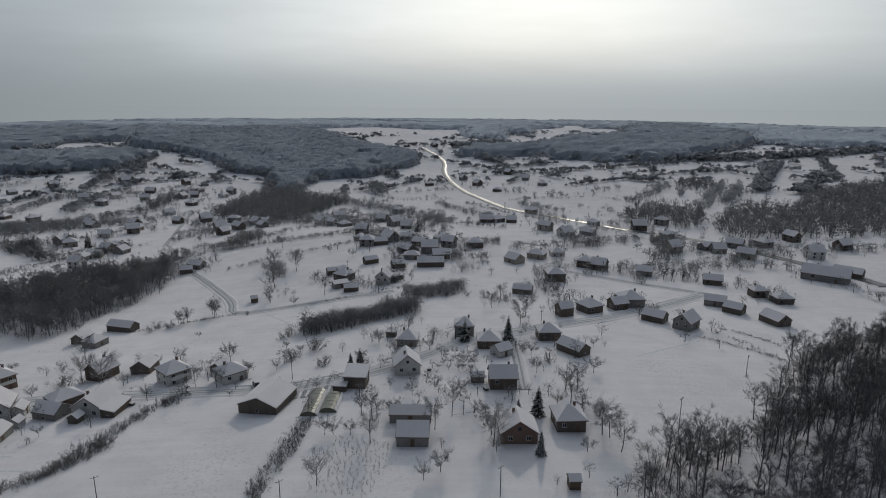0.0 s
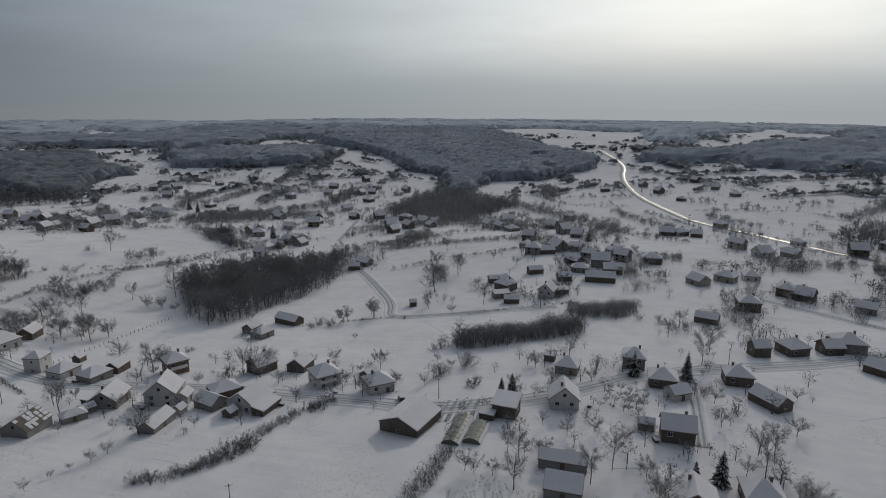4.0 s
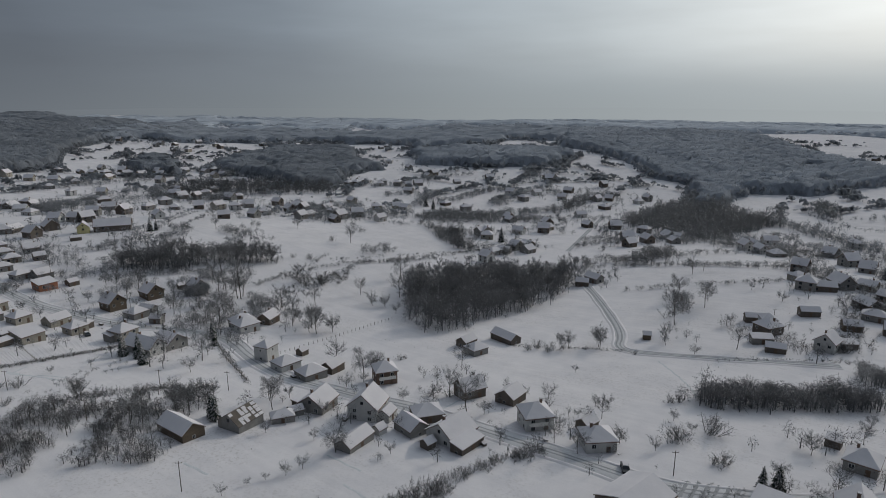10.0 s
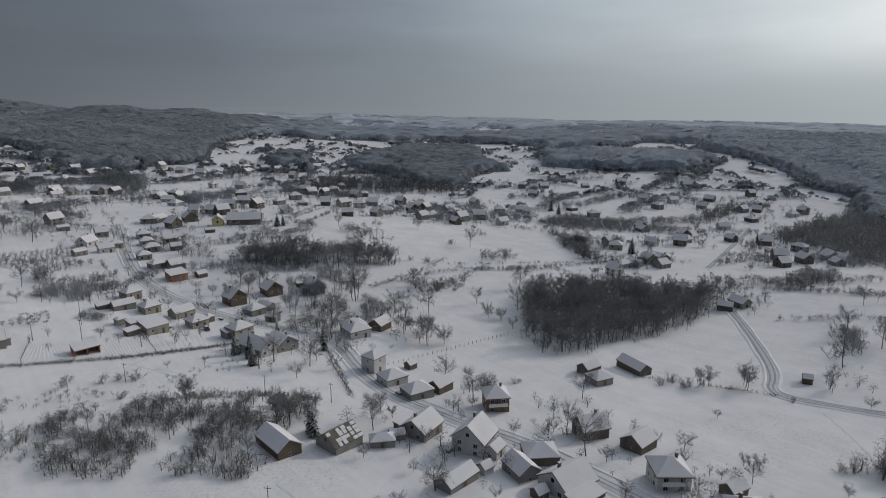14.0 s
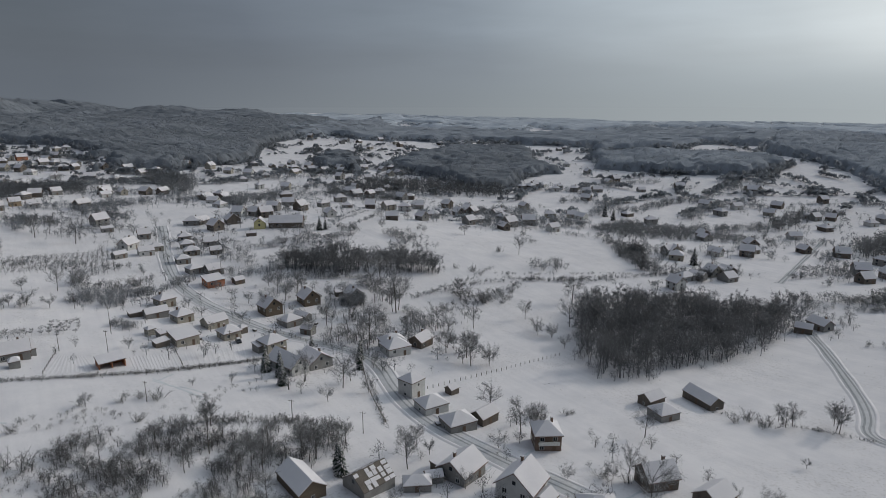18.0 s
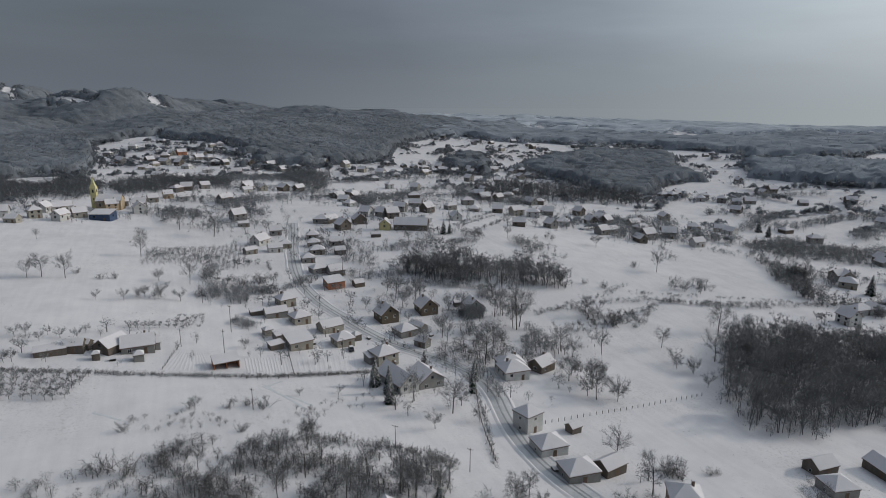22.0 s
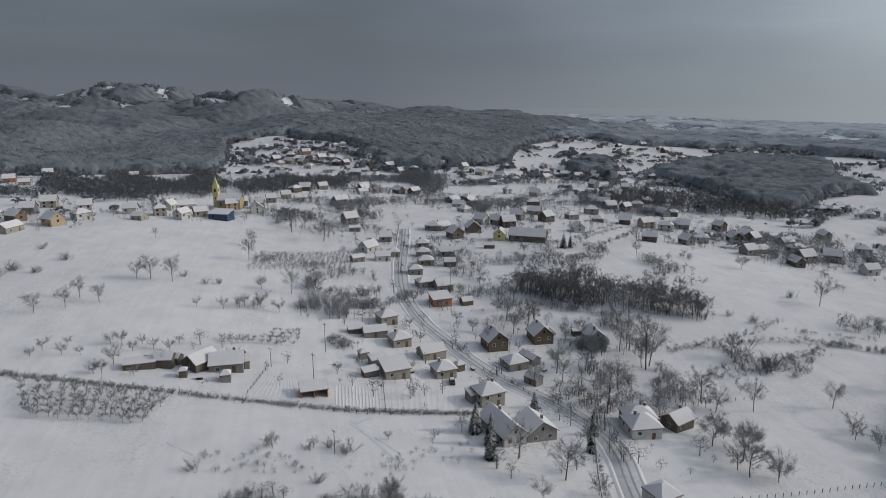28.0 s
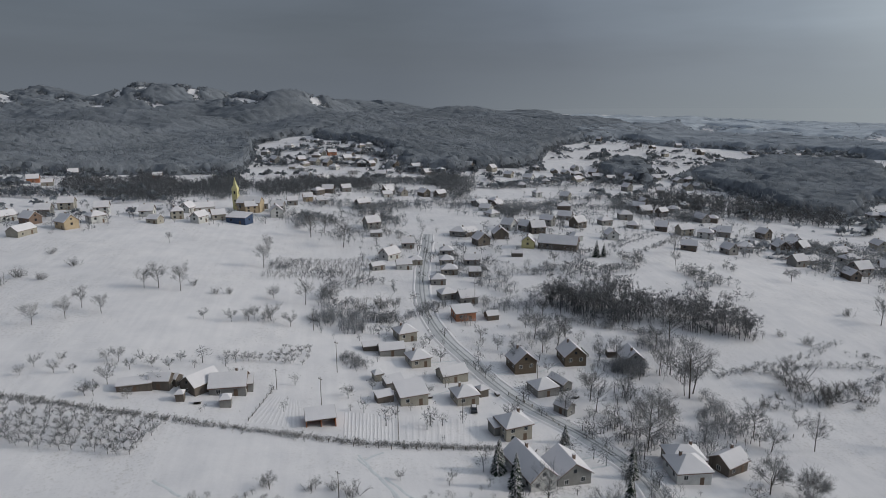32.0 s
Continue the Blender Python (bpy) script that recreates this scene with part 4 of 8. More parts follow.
def hills_keep(x, y):
    high = rise_of(x, y)
    bare = ((high > 56) & (patches(x + 0.6 * y, (y - 0.6 * x) * 2.4, 60, 2.0) > 0.08)) | (patches(x, y, 150, 5.0) > 0.74)
    spur = np.hypot((x + 912) / 135, (y - 105) / 108) + 0.28 * patches(x, y, 28, 3.0) < 0.95
    foot = (x < -790) & (y < -20) & (patches(x, y, 70, 6.0) > -0.35)
    return ((high > 9) | foot) & ~bare & ~spur


def hill_forest():
    # the hills' mist is only in these lifted blue-grey tones
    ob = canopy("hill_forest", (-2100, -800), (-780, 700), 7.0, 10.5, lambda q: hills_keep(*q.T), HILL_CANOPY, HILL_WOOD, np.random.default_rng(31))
    tagged(ob, "grey deciduous forest covering the distant hills", "wood", kind="stuff")


def in_sight(x, y):
    turn = np.degrees(np.arctan2(-(x + 30), y - 60))
    return (turn > -48) & (turn < 124)


CLEARINGS = []


def clearing(corners):
    """An open snowy field inside the far woodland."""
    CLEARINGS.append(corners)


ROAD_LINES = []


def off_roads(p, room):
    keep = np.ones(len(p), bool)
    for line in ROAD_LINES:
        for q in line[::8]:
            keep &= np.hypot(p[:, 0] - q[0], p[:, 1] - q[1]) > room
    return keep


def far_country():
    """Woodland that closes in beyond the village, broken by fields and by strips of open plain."""
    def keep(q):
        x, y = q.T
        d = np.hypot(x + 60, y - 80)
        w = patches(x, y * 1.4, 120, 1.0) + 0.5 * patches(x, y, 38, 9.0)
        hill = (x < -760) & (y < 690) & (rise_of(x, y) > 9)
        on = (d > 1350) & (d < 2420) & in_sight(x, y) & (w > -0.5 + 0.4 * np.clip((d - 1700) / 600, 0, 1)) & ~hill & (np.hypot(x + 150, y - 200) < 2430)
        for c in CLEARINGS:
            on &= ~inside(q, c)
        return on

    # the fading into haze comes from these pale base colours
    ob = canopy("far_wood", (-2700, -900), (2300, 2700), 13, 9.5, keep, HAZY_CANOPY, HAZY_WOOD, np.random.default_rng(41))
    tagged(ob, "haze-grey woodland fading across the distant plain", "wood", kind="stuff")


def field_edges():
    """Hedgerows and lone trees along the edges of the small fields round the village."""
    rng = np.random.default_rng(43)
    cell = 66.0
    shift = rng.uniform(0.08, 0.92, (64, 64, 2))
    p = np.stack([rng.uniform(-1150, 650, 270000), rng.uniform(-350, 1250, 270000)], 1)
    d = np.hypot(p[:, 0] + 60, p[:, 1] - 80)
    p = p[(d > 400) & (d < 1250) & in_sight(p[:, 0], p[:, 1]) & (rng.random(len(p)) < np.clip((d - 330) / 260, 0, 1)) & ~((p[:, 0] < -760) & (rise_of(p[:, 0], p[:, 1]) > 12))]
    g = np.floor(p / cell).astype(int)
    dist, tag = [], []
    for i in (-1, 0, 1):
        for j in (-1, 0, 1):
            a, c = g[:, 0] + i, g[:, 1] + j
            q = (np.stack([a, c], 1) + shift[a % 64, c % 64]) * cell
            dist.append(np.hypot(*(p - q).T))
            tag.append((a % 64) * 64 + c % 64)
    dist, tag = np.array(dist), np.array(tag)
    order = np.argsort(dist, 0)
    first, second = np.take_along_axis(dist, order, 0)[:2]
    t1, t2 = np.take_along_axis(tag, order, 0)[:2]
    grown = ((t1 * 7 + t2 * 7) * 13 + t1 * t2) % 10 < 7
    thicket = patches(p[:, 0], p[:, 1], 30, 4.4) > 0.70
    p = p[((second - first < 3.6 + 3 * patches(p[:, 0], p[:, 1], 20, 2.2)) & grown) | (thicket & (rng.random(len(p)) < 0.5)) | (rng.random(len(p)) < 0.0015)]
    p = p[off_roads(p, 7)]
    built = homes()
    p = p[[np.min(np.hypot(*(built - q).T)) > 8 for q in p]]
    box_of = np.floor(p / 330).astype(int)
    for c in sorted({tuple(k) for k in box_of}):
        q = p[(box_of == c).all(1)]
        h = rng.uniform(2.0, 7.5, len(q)) * rng.uniform(0.7, 1.15, len(q))
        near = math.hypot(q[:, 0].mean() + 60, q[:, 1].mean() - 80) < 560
        # both twig colours hold painted haze, the farther one more
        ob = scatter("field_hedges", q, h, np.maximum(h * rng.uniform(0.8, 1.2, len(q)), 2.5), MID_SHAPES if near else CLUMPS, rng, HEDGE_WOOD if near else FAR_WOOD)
        tagged(ob, "leafless hedgerows and small trees between snowy fields", "hedge", kind="stuff")


def haze_backdrop():
    """The hazy distance where the plain fades into the sky, painted as a glowing see-through ring."""
    n, r = 96, 2450
    a = np.arange(n) * 2 * np.pi / n
    x, y = r * np.cos(a) - 150, r * np.sin(a) + 200
    v = np.concatenate([np.c_[x, y, np.full(n, -60.0)], np.c_[x, y, np.full(n, 330.0)]])
    f = [(i, (i + 1) % n, n + (i + 1) % n, n + i) for i in range(n)]
    m = bpy.data.materials.new("haze")
    m.use_nodes = True
    t = m.node_tree
    t.nodes.clear()
    where = t.nodes.new("ShaderNodeNewGeometry")
    split = t.nodes.new("ShaderNodeSeparateXYZ")
    t.links.new(where.outputs["Position"], split.inputs[0])
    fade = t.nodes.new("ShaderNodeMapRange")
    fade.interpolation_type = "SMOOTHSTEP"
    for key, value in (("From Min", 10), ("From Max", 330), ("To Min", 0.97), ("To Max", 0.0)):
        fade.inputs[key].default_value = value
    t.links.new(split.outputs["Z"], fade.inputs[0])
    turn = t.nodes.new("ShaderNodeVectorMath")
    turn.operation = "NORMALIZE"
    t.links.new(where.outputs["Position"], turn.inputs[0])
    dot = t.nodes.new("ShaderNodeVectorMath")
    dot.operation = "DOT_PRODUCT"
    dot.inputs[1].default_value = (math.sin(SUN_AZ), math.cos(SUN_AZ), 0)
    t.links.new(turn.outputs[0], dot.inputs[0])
    # haze glow painted brighter on the sun's side
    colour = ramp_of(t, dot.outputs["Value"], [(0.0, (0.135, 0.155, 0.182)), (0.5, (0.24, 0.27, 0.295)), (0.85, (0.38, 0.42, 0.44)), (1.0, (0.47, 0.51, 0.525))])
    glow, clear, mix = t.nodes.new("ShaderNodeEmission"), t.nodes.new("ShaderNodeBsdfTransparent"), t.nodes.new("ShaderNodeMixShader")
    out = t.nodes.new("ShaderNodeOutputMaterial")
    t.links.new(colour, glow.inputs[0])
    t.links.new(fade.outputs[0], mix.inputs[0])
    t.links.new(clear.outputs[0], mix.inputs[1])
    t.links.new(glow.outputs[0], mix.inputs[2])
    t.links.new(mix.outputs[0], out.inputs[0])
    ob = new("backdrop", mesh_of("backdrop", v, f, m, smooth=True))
    ob.visible_shadow = False
    tagged(ob, "pale winter haze where the plain meets the sky", "backdrop", kind="structure")


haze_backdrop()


# ---------------------------------------------------------------- small things
def joined_tris(name, pieces, mat):
    return tri_mesh(name, *pack(pieces), mat)


_rng = np.random.default_rng(3)
POLE_MESH = joined_tris("pole", [tube(_rng, (0, 0, -0.5), (0, 0, 8), 0.11, 0.07, 7)], POLE)
ARM_MESH = joined("crossarm", [box(0, 0, 7.6, 1.4, 0.09, 0.09), box(-0.7, 0, 7.74, 0.08, 0.08, 0.18), box(0.7, 0, 7.74, 0.08, 0.08, 0.18), box(0, 0, 8.06, 0.08, 0.08, 0.18)], POLE)


def pole(x, y, tall):
    e = thing("utility_pole", x, y, 40, "weathered wooden utility pole standing in snow", "pole", "utility poles")
    m = Matrix.Diagonal((1, 1, tall / 8, 1))
    child("post", POLE_MESH, e, m)
    child("crossarm", ARM_MESH, e, m)


POST = joined("post", [box(0, 0, 0.45, 0.12, 0.12, 1.3)], POLE)


def fence(points, step, rails):
    line, side = along(points, step)
    e = tagged(new("fence"), "rough wooden fence of short posts in snow", "fence")
    for p in line:
        child("post", POST, e, pose(p[0], p[1], height(*p), 0, 0, 20))
    fine, side = along(points, 1.0)
    for k in range(rails):
        v, f = [], []
        z = 0.45 + 0.4 * k
        a, b = strip(fine, side, (-0.03, 0.03), (z, z))
        c, d = strip(fine, side, (0.03, -0.03), (z - 0.1, z - 0.1))
        child("rail", tri_mesh("rail", *pack([(a, b), (c, d)]), POLE), e)


def greenhouse(x, y, turn, long, wide):
    """A low film tunnel on hoops, partly under snow."""
    e = thing("greenhouse", x, y, turn, "low plastic film tunnel greenhouse dusted with snow", "greenhouse", "film tunnels")
    a = np.linspace(0, np.pi, 9)
    ring = np.c_[np.cos(a) * wide / 2, np.sin(a) * wide * 0.34]
    v = [(s, p[0], p[1]) for s in (-long / 2, long / 2) for p in ring]
    f = [(i, i + 1, i + 10, i + 9) for i in range(8)] + [tuple(range(8, -1, -1)), tuple(range(9, 18))]
    child("film", mesh_of("film", v, f, FILM), e)
    for s in np.arange(-long / 2, long / 2 + 0.1, 2.0):
        hoop = [tube(_rng, (s, *ring[i] * 1.03), (s, *ring[i + 1] * 1.03), 0.035, 0.035, 4) for i in range(8)]
        child("hoop", joined_tris("hoop", hoop, FRAME), e)
    v, f = [], []
    for s, q in ((-long / 2, 1.08), (long / 2, 1.08)):
        v += [(s, p[0] * q, p[1] * q + 0.02) for p in ring[6:9]]
    f = [(i, i + 1, i + 4, i + 3) for i in range(2)]
    child("snow_cover", mesh_of("snow_cover", v, f, ROOF_SNOW), e)


def furrows(corners, count, tall, mat, label):
    """Parallel low ridges across a plot."""
    a, b, c, d = (np.array(p, float) for p in corners)
    pieces = []
    for i in range(count):
        s = (i + 0.5) / count
        p, q = a * (1 - s) + b * s, d * (1 - s) + c * s
        n = max(4, int(np.hypot(*(q - p)) / 1.5))
        line = p + (q - p) * np.linspace(0, 1, n)[:, None] + np.random.default_rng(i).normal(0, 0.06, (n, 2))
        w = np.hypot(*(b - a)) / count * 0.34
        side = np.repeat((((b - a) / np.hypot(*(b - a))))[None], n, 0)
        pieces.append(strip(line, side, (-w, 0, w), (-0.02, tall, -0.02)))
    tagged(new("furrows", tri_mesh("furrows", *pack(pieces), mat)), label, "furrows", kind="stuff")


def footpath(points):
    line, side = along(points, 0.8)
    w = np.sin(np.arange(len(line)) * 0.9)[:, None] * 0.12
    v, f = strip(line + side * w, side, (-0.35, -0.15, 0.15, 0.35), (0.0, 0.03, 0.03, 0.0))
    tagged(new("footpath", tri_mesh("footpath", v, f, TRACK)), "narrow trodden track across the snowy field", "path", kind="structure")


TRACK = speckled("trodden_snow", (0.40, 0.41, 0.43), (0.62, 0.63, 0.65), 0.8, 0.9, 0.5, 0.4, 0.05)


def church(x, y, turn):
    e = thing("church", x, y, turn, "yellow village church with a slender bell tower and spire", "church")
    child("nave", joined("nave", [body("gable", 15, 8, 5.5, 3.2)], WALLS["brown"]), e)
    planes = roof_parts("gable", 15, 8, 5.5, 3.2, 0.4)
    child("roof", joined("roof", [shell(planes, 0.15)], TILE), e)
    child("snow_cover", joined("snow_cover", [shell(planes, 0.2, 0.154, 0.98)], ROOF_SNOW), e)
    tower = child("tower", joined("tower", [box(-9, 0, 6.0, 3.4, 3.4, 15), box(-9, 0, 9.6, 3.8, 3.8, 0.3), box(-9, 0, 13.6, 3.9, 3.9, 0.35)], WALLS["yellow"]), e)
    v = [(-9 - 1.9, -1.9, 13.75), (-9 + 1.9, -1.9, 13.75), (-9 + 1.9, 1.9, 13.75), (-9 - 1.9, 1.9, 13.75), (-9 - 1, -1, 16), (-9 + 1, -1, 16), (-9 + 1, 1, 16), (-9 - 1, 1, 16), (-9, 0, 21)]
    f = [(0, 1, 5, 4), (1, 2, 6, 5), (2, 3, 7, 6), (3, 0, 4, 7), (4, 5, 8), (5, 6, 8), (6, 7, 8), (7, 4, 8), (3, 2, 1, 0)]
    child("spire", mesh_of("spire", v, f, WALLS["yellow"]), e)
    for k in range(4):
        m = pose(-9, 0, 11.6, 0, 0, 90 * k) @ pose(0, -1.7, 0) @ Matrix.Diagonal((1.0, 1, 2.0, 1))
        child("window", DARK_WINDOW, tower, m)
        m = pose(-9, 0, 6.5, 0, 0, 90 * k) @ pose(0, -1.7, 0) @ Matrix.Diagonal((0.8, 1, 1.4, 1))
        child("window", DARK_WINDOW, tower, m)
    for s in (-1, 1):
        for i in range(4):
            child("window", DARK_WINDOW, e, pose(-5 + i * 3.4, s * 4, 3.2) @ Matrix.Diagonal((1.0, 1, 2.4, 1)))



CAR_PAINT = speckled("dark_car_paint", (0.02, 0.022, 0.026), (0.035, 0.037, 0.042), 2.0, 0.3, 0.2, 0.05, 0.002)
RUBBER = speckled("tyre_rubber", (0.02, 0.02, 0.02), (0.035, 0.035, 0.035), 4.0, 0.9, 0.2, 0.1, 0.002)


def car(x, y, turn):
    e = thing("car", x, y, turn, "dark parked car with snow on its roof", "car")
    shape = [(-2.05, 0.35), (-2.05, 0.85), (-1.1, 0.95), (1.95, 0.9), (2.05, 0.35)]
    v = [(p, s * 0.82, q) for s in (-1, 1) for p, q in shape]
    n = len(shape)
    child("body", mesh_of("body", v, [tuple(range(n)), tuple(range(2 * n - 1, n - 1, -1))] + [(i, n + i, n + (i + 1) % n, (i + 1) % n) for i in range(n)], CAR_PAINT), e)
    top = [(-1.25, -0.75, 0.93), (1.5, -0.75, 0.9), (1.5, 0.75, 0.9), (-1.25, 0.75, 0.93), (-0.6, -0.62, 1.42), (0.95, -0.62, 1.42), (0.95, 0.62, 1.42), (-0.6, 0.62, 1.42)]
    child("cabin", mesh_of("cabin", top, [(0, 1, 5, 4), (1, 2, 6, 5), (2, 3, 7, 6), (3, 0, 4, 7), (4, 5, 6, 7)], GLASS), e)
    child("snow_cover", joined("snow_cover", [box(0.18, 0, 1.48, 1.5, 1.2, 0.12)], ROOF_SNOW), e)
    for a in (-1.3, 1.3):
        for b in (-0.78, 0.78):
            child("wheel", joined_tris("wheel", [tube(_rng, (a, b - 0.1, 0.31), (a, b + 0.1, 0.31), 0.31, 0.31, 10)], RUBBER), e)


LOG = joined_tris("log", [tube(_rng, (0, 0, 0), (1.0, 0, 0), 0.09, 0.08, 6)], POLE)


def woodpile(x, y, turn):
    """Split logs stacked in rows under a lid of snow."""
    e = thing("woodpile", x, y, turn, "stack of cut firewood logs under snow", "woodpile", "firewood stacks")
    for j in range(4):
        for i in range(9):
            child("log", LOG, e, pose(-0.5, -0.8 + i * 0.19 + 0.09 * (j % 2), 0.1 + j * 0.17))
    child("snow_cover", joined("snow_cover", [box(0.05, 0, 0.80, 1.15, 1.95, 0.16)], ROOF_SNOW), e)


# roads
VILLAGE_ROAD = [(116.9, 269.5), (68.0, 231.3), (34.7, 214.3), (7.6, 199.9), (-12.2, 179.1), (-28.2, 169.1), (-46.2, 161.8), (-62.8, 163.4), (-91.4, 163.9), (-111.1, 164.6), (-136.9, 159.1), (-160.6, 155.5), (-182.5, 159.0), (-208.2, 168.0), (-229.3, 162.9), (-245.2, 153.2), (-257.5, 147.0), (-280.9, 140.3), (-303.3, 133.9), (-330.3, 132.6), (-374.7, 138.7), (-415.6, 148.0), (-446.7, 153.7)]
road("road", 5.4, VILLAGE_ROAD)
road('lane', 3, [(-155.9, 349.9), (-132.6, 321.0), (-114.5, 295.1), (-95.3, 265.6), (-90.8, 247.1), (-75.1, 249.8), (-51.8, 258.1), (-23.4, 270.7)])
road('lane', 3, [(-187.5, 402.2), (-195.8, 432.0), (-216.6, 506.3), (-227.8, 548.9)])
road('main_road', 6.2, [(-43.4, 1015.3), (-2.2, 880.4), (-6.8, 789.1), (10.5, 659.1), (35.4, 574.6), (51.1, 519.2), (89.3, 469.1), (120.0, 423.7), (162.2, 383.7), (195.2, 318.6), (207.1, 284.6)])
road('lane', 3, [(56.3, 311.0), (83.8, 289.5), (103.6, 276.2), (116.2, 267.6)])
road('lane', 2.5, [(22.1, 201.0), (21.7, 174.8), (21.1, 158.8)])

# houses, barns and sheds
house(16.9, 134.1, 92, 7.4, 8.4, 2.8, 'gable', 'brick', balcony=0)
house(30.0, 140.0, 4, 7, 7, 3.3, 'hip', 'dark')
house(15.7, 161.5, 2, 7.4, 5.6, 3.7, 'gable', 'dark')
house(-8.8, 141.6, 0, 10.2, 4.2, 2.3, 'gable', 'grey')
house(-7.7, 132.1, 0, 7.4, 6.5, 2.5, 'gable', 'grey')
house(-11.8, 172.5, 99, 7, 7.4, 3.3, 'gable', 'white')
house(-13.0, 197.2, 356, 6.5, 6.5, 3, 'hip', 'grey')
house(-19.3, 205.7, 354, 3.3, 2.8, 2.1, 'shed', 'dark')
house(-25.3, 163.0, 356, 6, 5.6, 3.7, 'shed', 'dark')
house(-29.4, 159.5, 355, 3.7, 2.3, 1.7, 'shed', 'dark')
house(-47.6, 152.8, 78, 12.1, 10.7, 2.6, 'gable', 'dark', pitch=0.2)
house(6.2, 206.6, 358, 6.5, 6.5, 4.4, 'hip', 'grey')
house(13.9, 193.7, 0, 7.4, 6.5, 3.2, 'hip', 'dark')
house(17.4, 185.5, 35, 5.6, 4.7, 2.3, 'gable', 'white')
house(34.8, 202.5, 3, 7.4, 6.5, 3.5, 'hip', 'dark')
house(40.8, 188.7, 309, 9.3, 5.6, 2.3, 'gable', 'dark')
house(57.0, 238.0, 28, 7.4, 7.4, 3.3, 'hip', 'dark')
house(75.9, 247.9, 5, 9.3, 8.4, 4, 'hip', 'grey')
house(69.4, 242.8, 18, 6.5, 5.6, 3, 'gable', 'dark')
house(79.4, 226.9, 321, 8.4, 5.6, 2.5, 'gable', 'dark')
house(88.3, 218.6, 45, 8.4, 6.5, 3.7, 'gable', 'grey')
house(45.6, 231.1, 20, 5.6, 4.7, 3.5, 'gable', 'dark')
house(112.8, 251.5, 334, 8.4, 5.6, 2.6, 'gable', 'grey')
house(116.3, 241.6, 316, 7.4, 5.6, 2.4, 'gable', 'dark')
house(138.1, 267.0, 4, 6.5, 5.6, 3.5, 'hip', 'dark')
house(144.0, 257.8, 4, 7.4, 6.5, 2.6, 'hip', 'dark')
house(126.5, 229.2, 289, 9.3, 6.5, 2.4, 'gable', 'dark')
house(51.9, 289.7, 3, 8.4, 7.4, 4.4, 'hip', 'dark')
house(26.7, 115.1, 3, 2.4, 2.4, 2.1, 'gable', 'wood')
house(8.8, 164.3, 1, 3.7, 2.8, 1.9, 'gable', 'wood')
house(33.5, 265.3, 343, 8.4, 4.7, 2.4, 'gable', 'dark')
house(126.2, 286.9, 339, 8.4, 5.6, 2.8, 'gable', 'dark')
house(184.9, 295.5, 323, 20.5, 8.4, 3.5, 'gable', 'grey')
house(200.7, 303.4, 316, 13, 6.5, 2.6, 'gable', 'dark')
house(78.6, 313.3, 330, 7.4, 6.5, 3.5, 'gable', 'dark')
house(98.4, 301.5, 338, 7.4, 5.6, 3, 'gable', 'grey')
house(72.5, 319.0, 333, 7.4, 6.5, 4, 'hip', 'dark')
house(-82.5, 174.5, 49, 7.4, 7.4, 4.4, 'hip', 'white', balcony=1)
house(-121.4, 152.4, 111, 7.9, 8.4, 4.4, 'gable', 'white')
house(-115.9, 153.8, 106, 4.7, 3.7, 2.3, 'gable', 'white')
house(-135.2, 146.9, 107, 8.4, 7.4, 3, 'gable', 'grey')
house(-138.6, 145.0, 108, 5.6, 4.7, 2.1, 'shed', 'dark')
house(-136.0, 135.3, 59, 6, 3.7, 1.9, 'hip', 'grey')
house(-136.4, 140.0, 69, 3.7, 2.8, 1.7, 'gable', 'grey')
house(-107.7, 160.8, 54, 7.9, 6.5, 2.6, 'hip', 'dark')
house(-106.0, 152.3, 166, 7.4, 5.6, 2.3, 'gable', 'grey')
house(-95.4, 155.4, 86, 9.3, 8.4, 3, 'gable', 'white')
house(-89.2, 153.5, 87, 8.4, 3.7, 1.9, 'shed', 'dark')
house(-112.0, 138.2, 97, 9.3, 4.7, 1.9, 'gable', 'grey')
house(-111.6, 146.4, 90, 2.8, 2.8, 1.7, 'gable', 'white')
house(-96.9, 148.0, 82, 2.8, 2.8, 1.7, 'gable', 'dark')
house(-135.5, 174.1, 56, 6.5, 6.5, 4.8, 'hip', 'brick', balcony=1)
house(-179.0, 162.4, 103, 5.6, 5.6, 5.3, 'hip', 'white')
house(-167.4, 161.3, 85, 7.4, 6.5, 2.6, 'hip', 'white')
house(-154.9, 161.1, 82, 7.9, 6.5, 2.6, 'hip', 'grey')
house(-154.4, 169.7, 99, 6.5, 4.7, 2.4, 'gable', 'dark')
house(-174.2, 173.7, 98, 3.3, 2.8, 1.9, 'gable', 'dark')
house(-217.7, 179.6, 80, 8.4, 6.5, 3.5, 'hip', 'grey')
house(-215.2, 190.4, 110, 7.4, 5.6, 3, 'gable', 'dark')
house(-148.9, 114.3, 2, 11.2, 6, 2.4, 'gable', 'wood')
house(-141.9, 126.8, 99, 8.4, 7.4, 2.5, 'ruin', 'grey')
house(-96.3, 184.8, 90, 7, 6, 2.6, 'gable', 'dark')
house(-108.2, 181.3, 67, 7.4, 6, 3.5, 'gable', 'dark')
house(-64.3, 172.2, 43, 7.4, 6.5, 3.5, 'hip', 'white')
house(-70.9, 180.9, 77, 4.7, 3.7, 1.9, 'gable', 'dark')
house(-129.7, 215.4, 75, 6.5, 6, 2.6, 'hip', 'grey')
house(-137.7, 221.0, 85, 6.5, 4.7, 2.4, 'gable', 'dark')
house(-129.3, 234.7, 346, 11.2, 5.1, 2.4, 'gable', 'dark')
house(-85.7, 264.8, 25, 2.8, 2.8, 2.1, 'gable', 'wood')
house(-51.6, 300.3, 27, 5.6, 5.6, 3.9, 'hip', 'white')
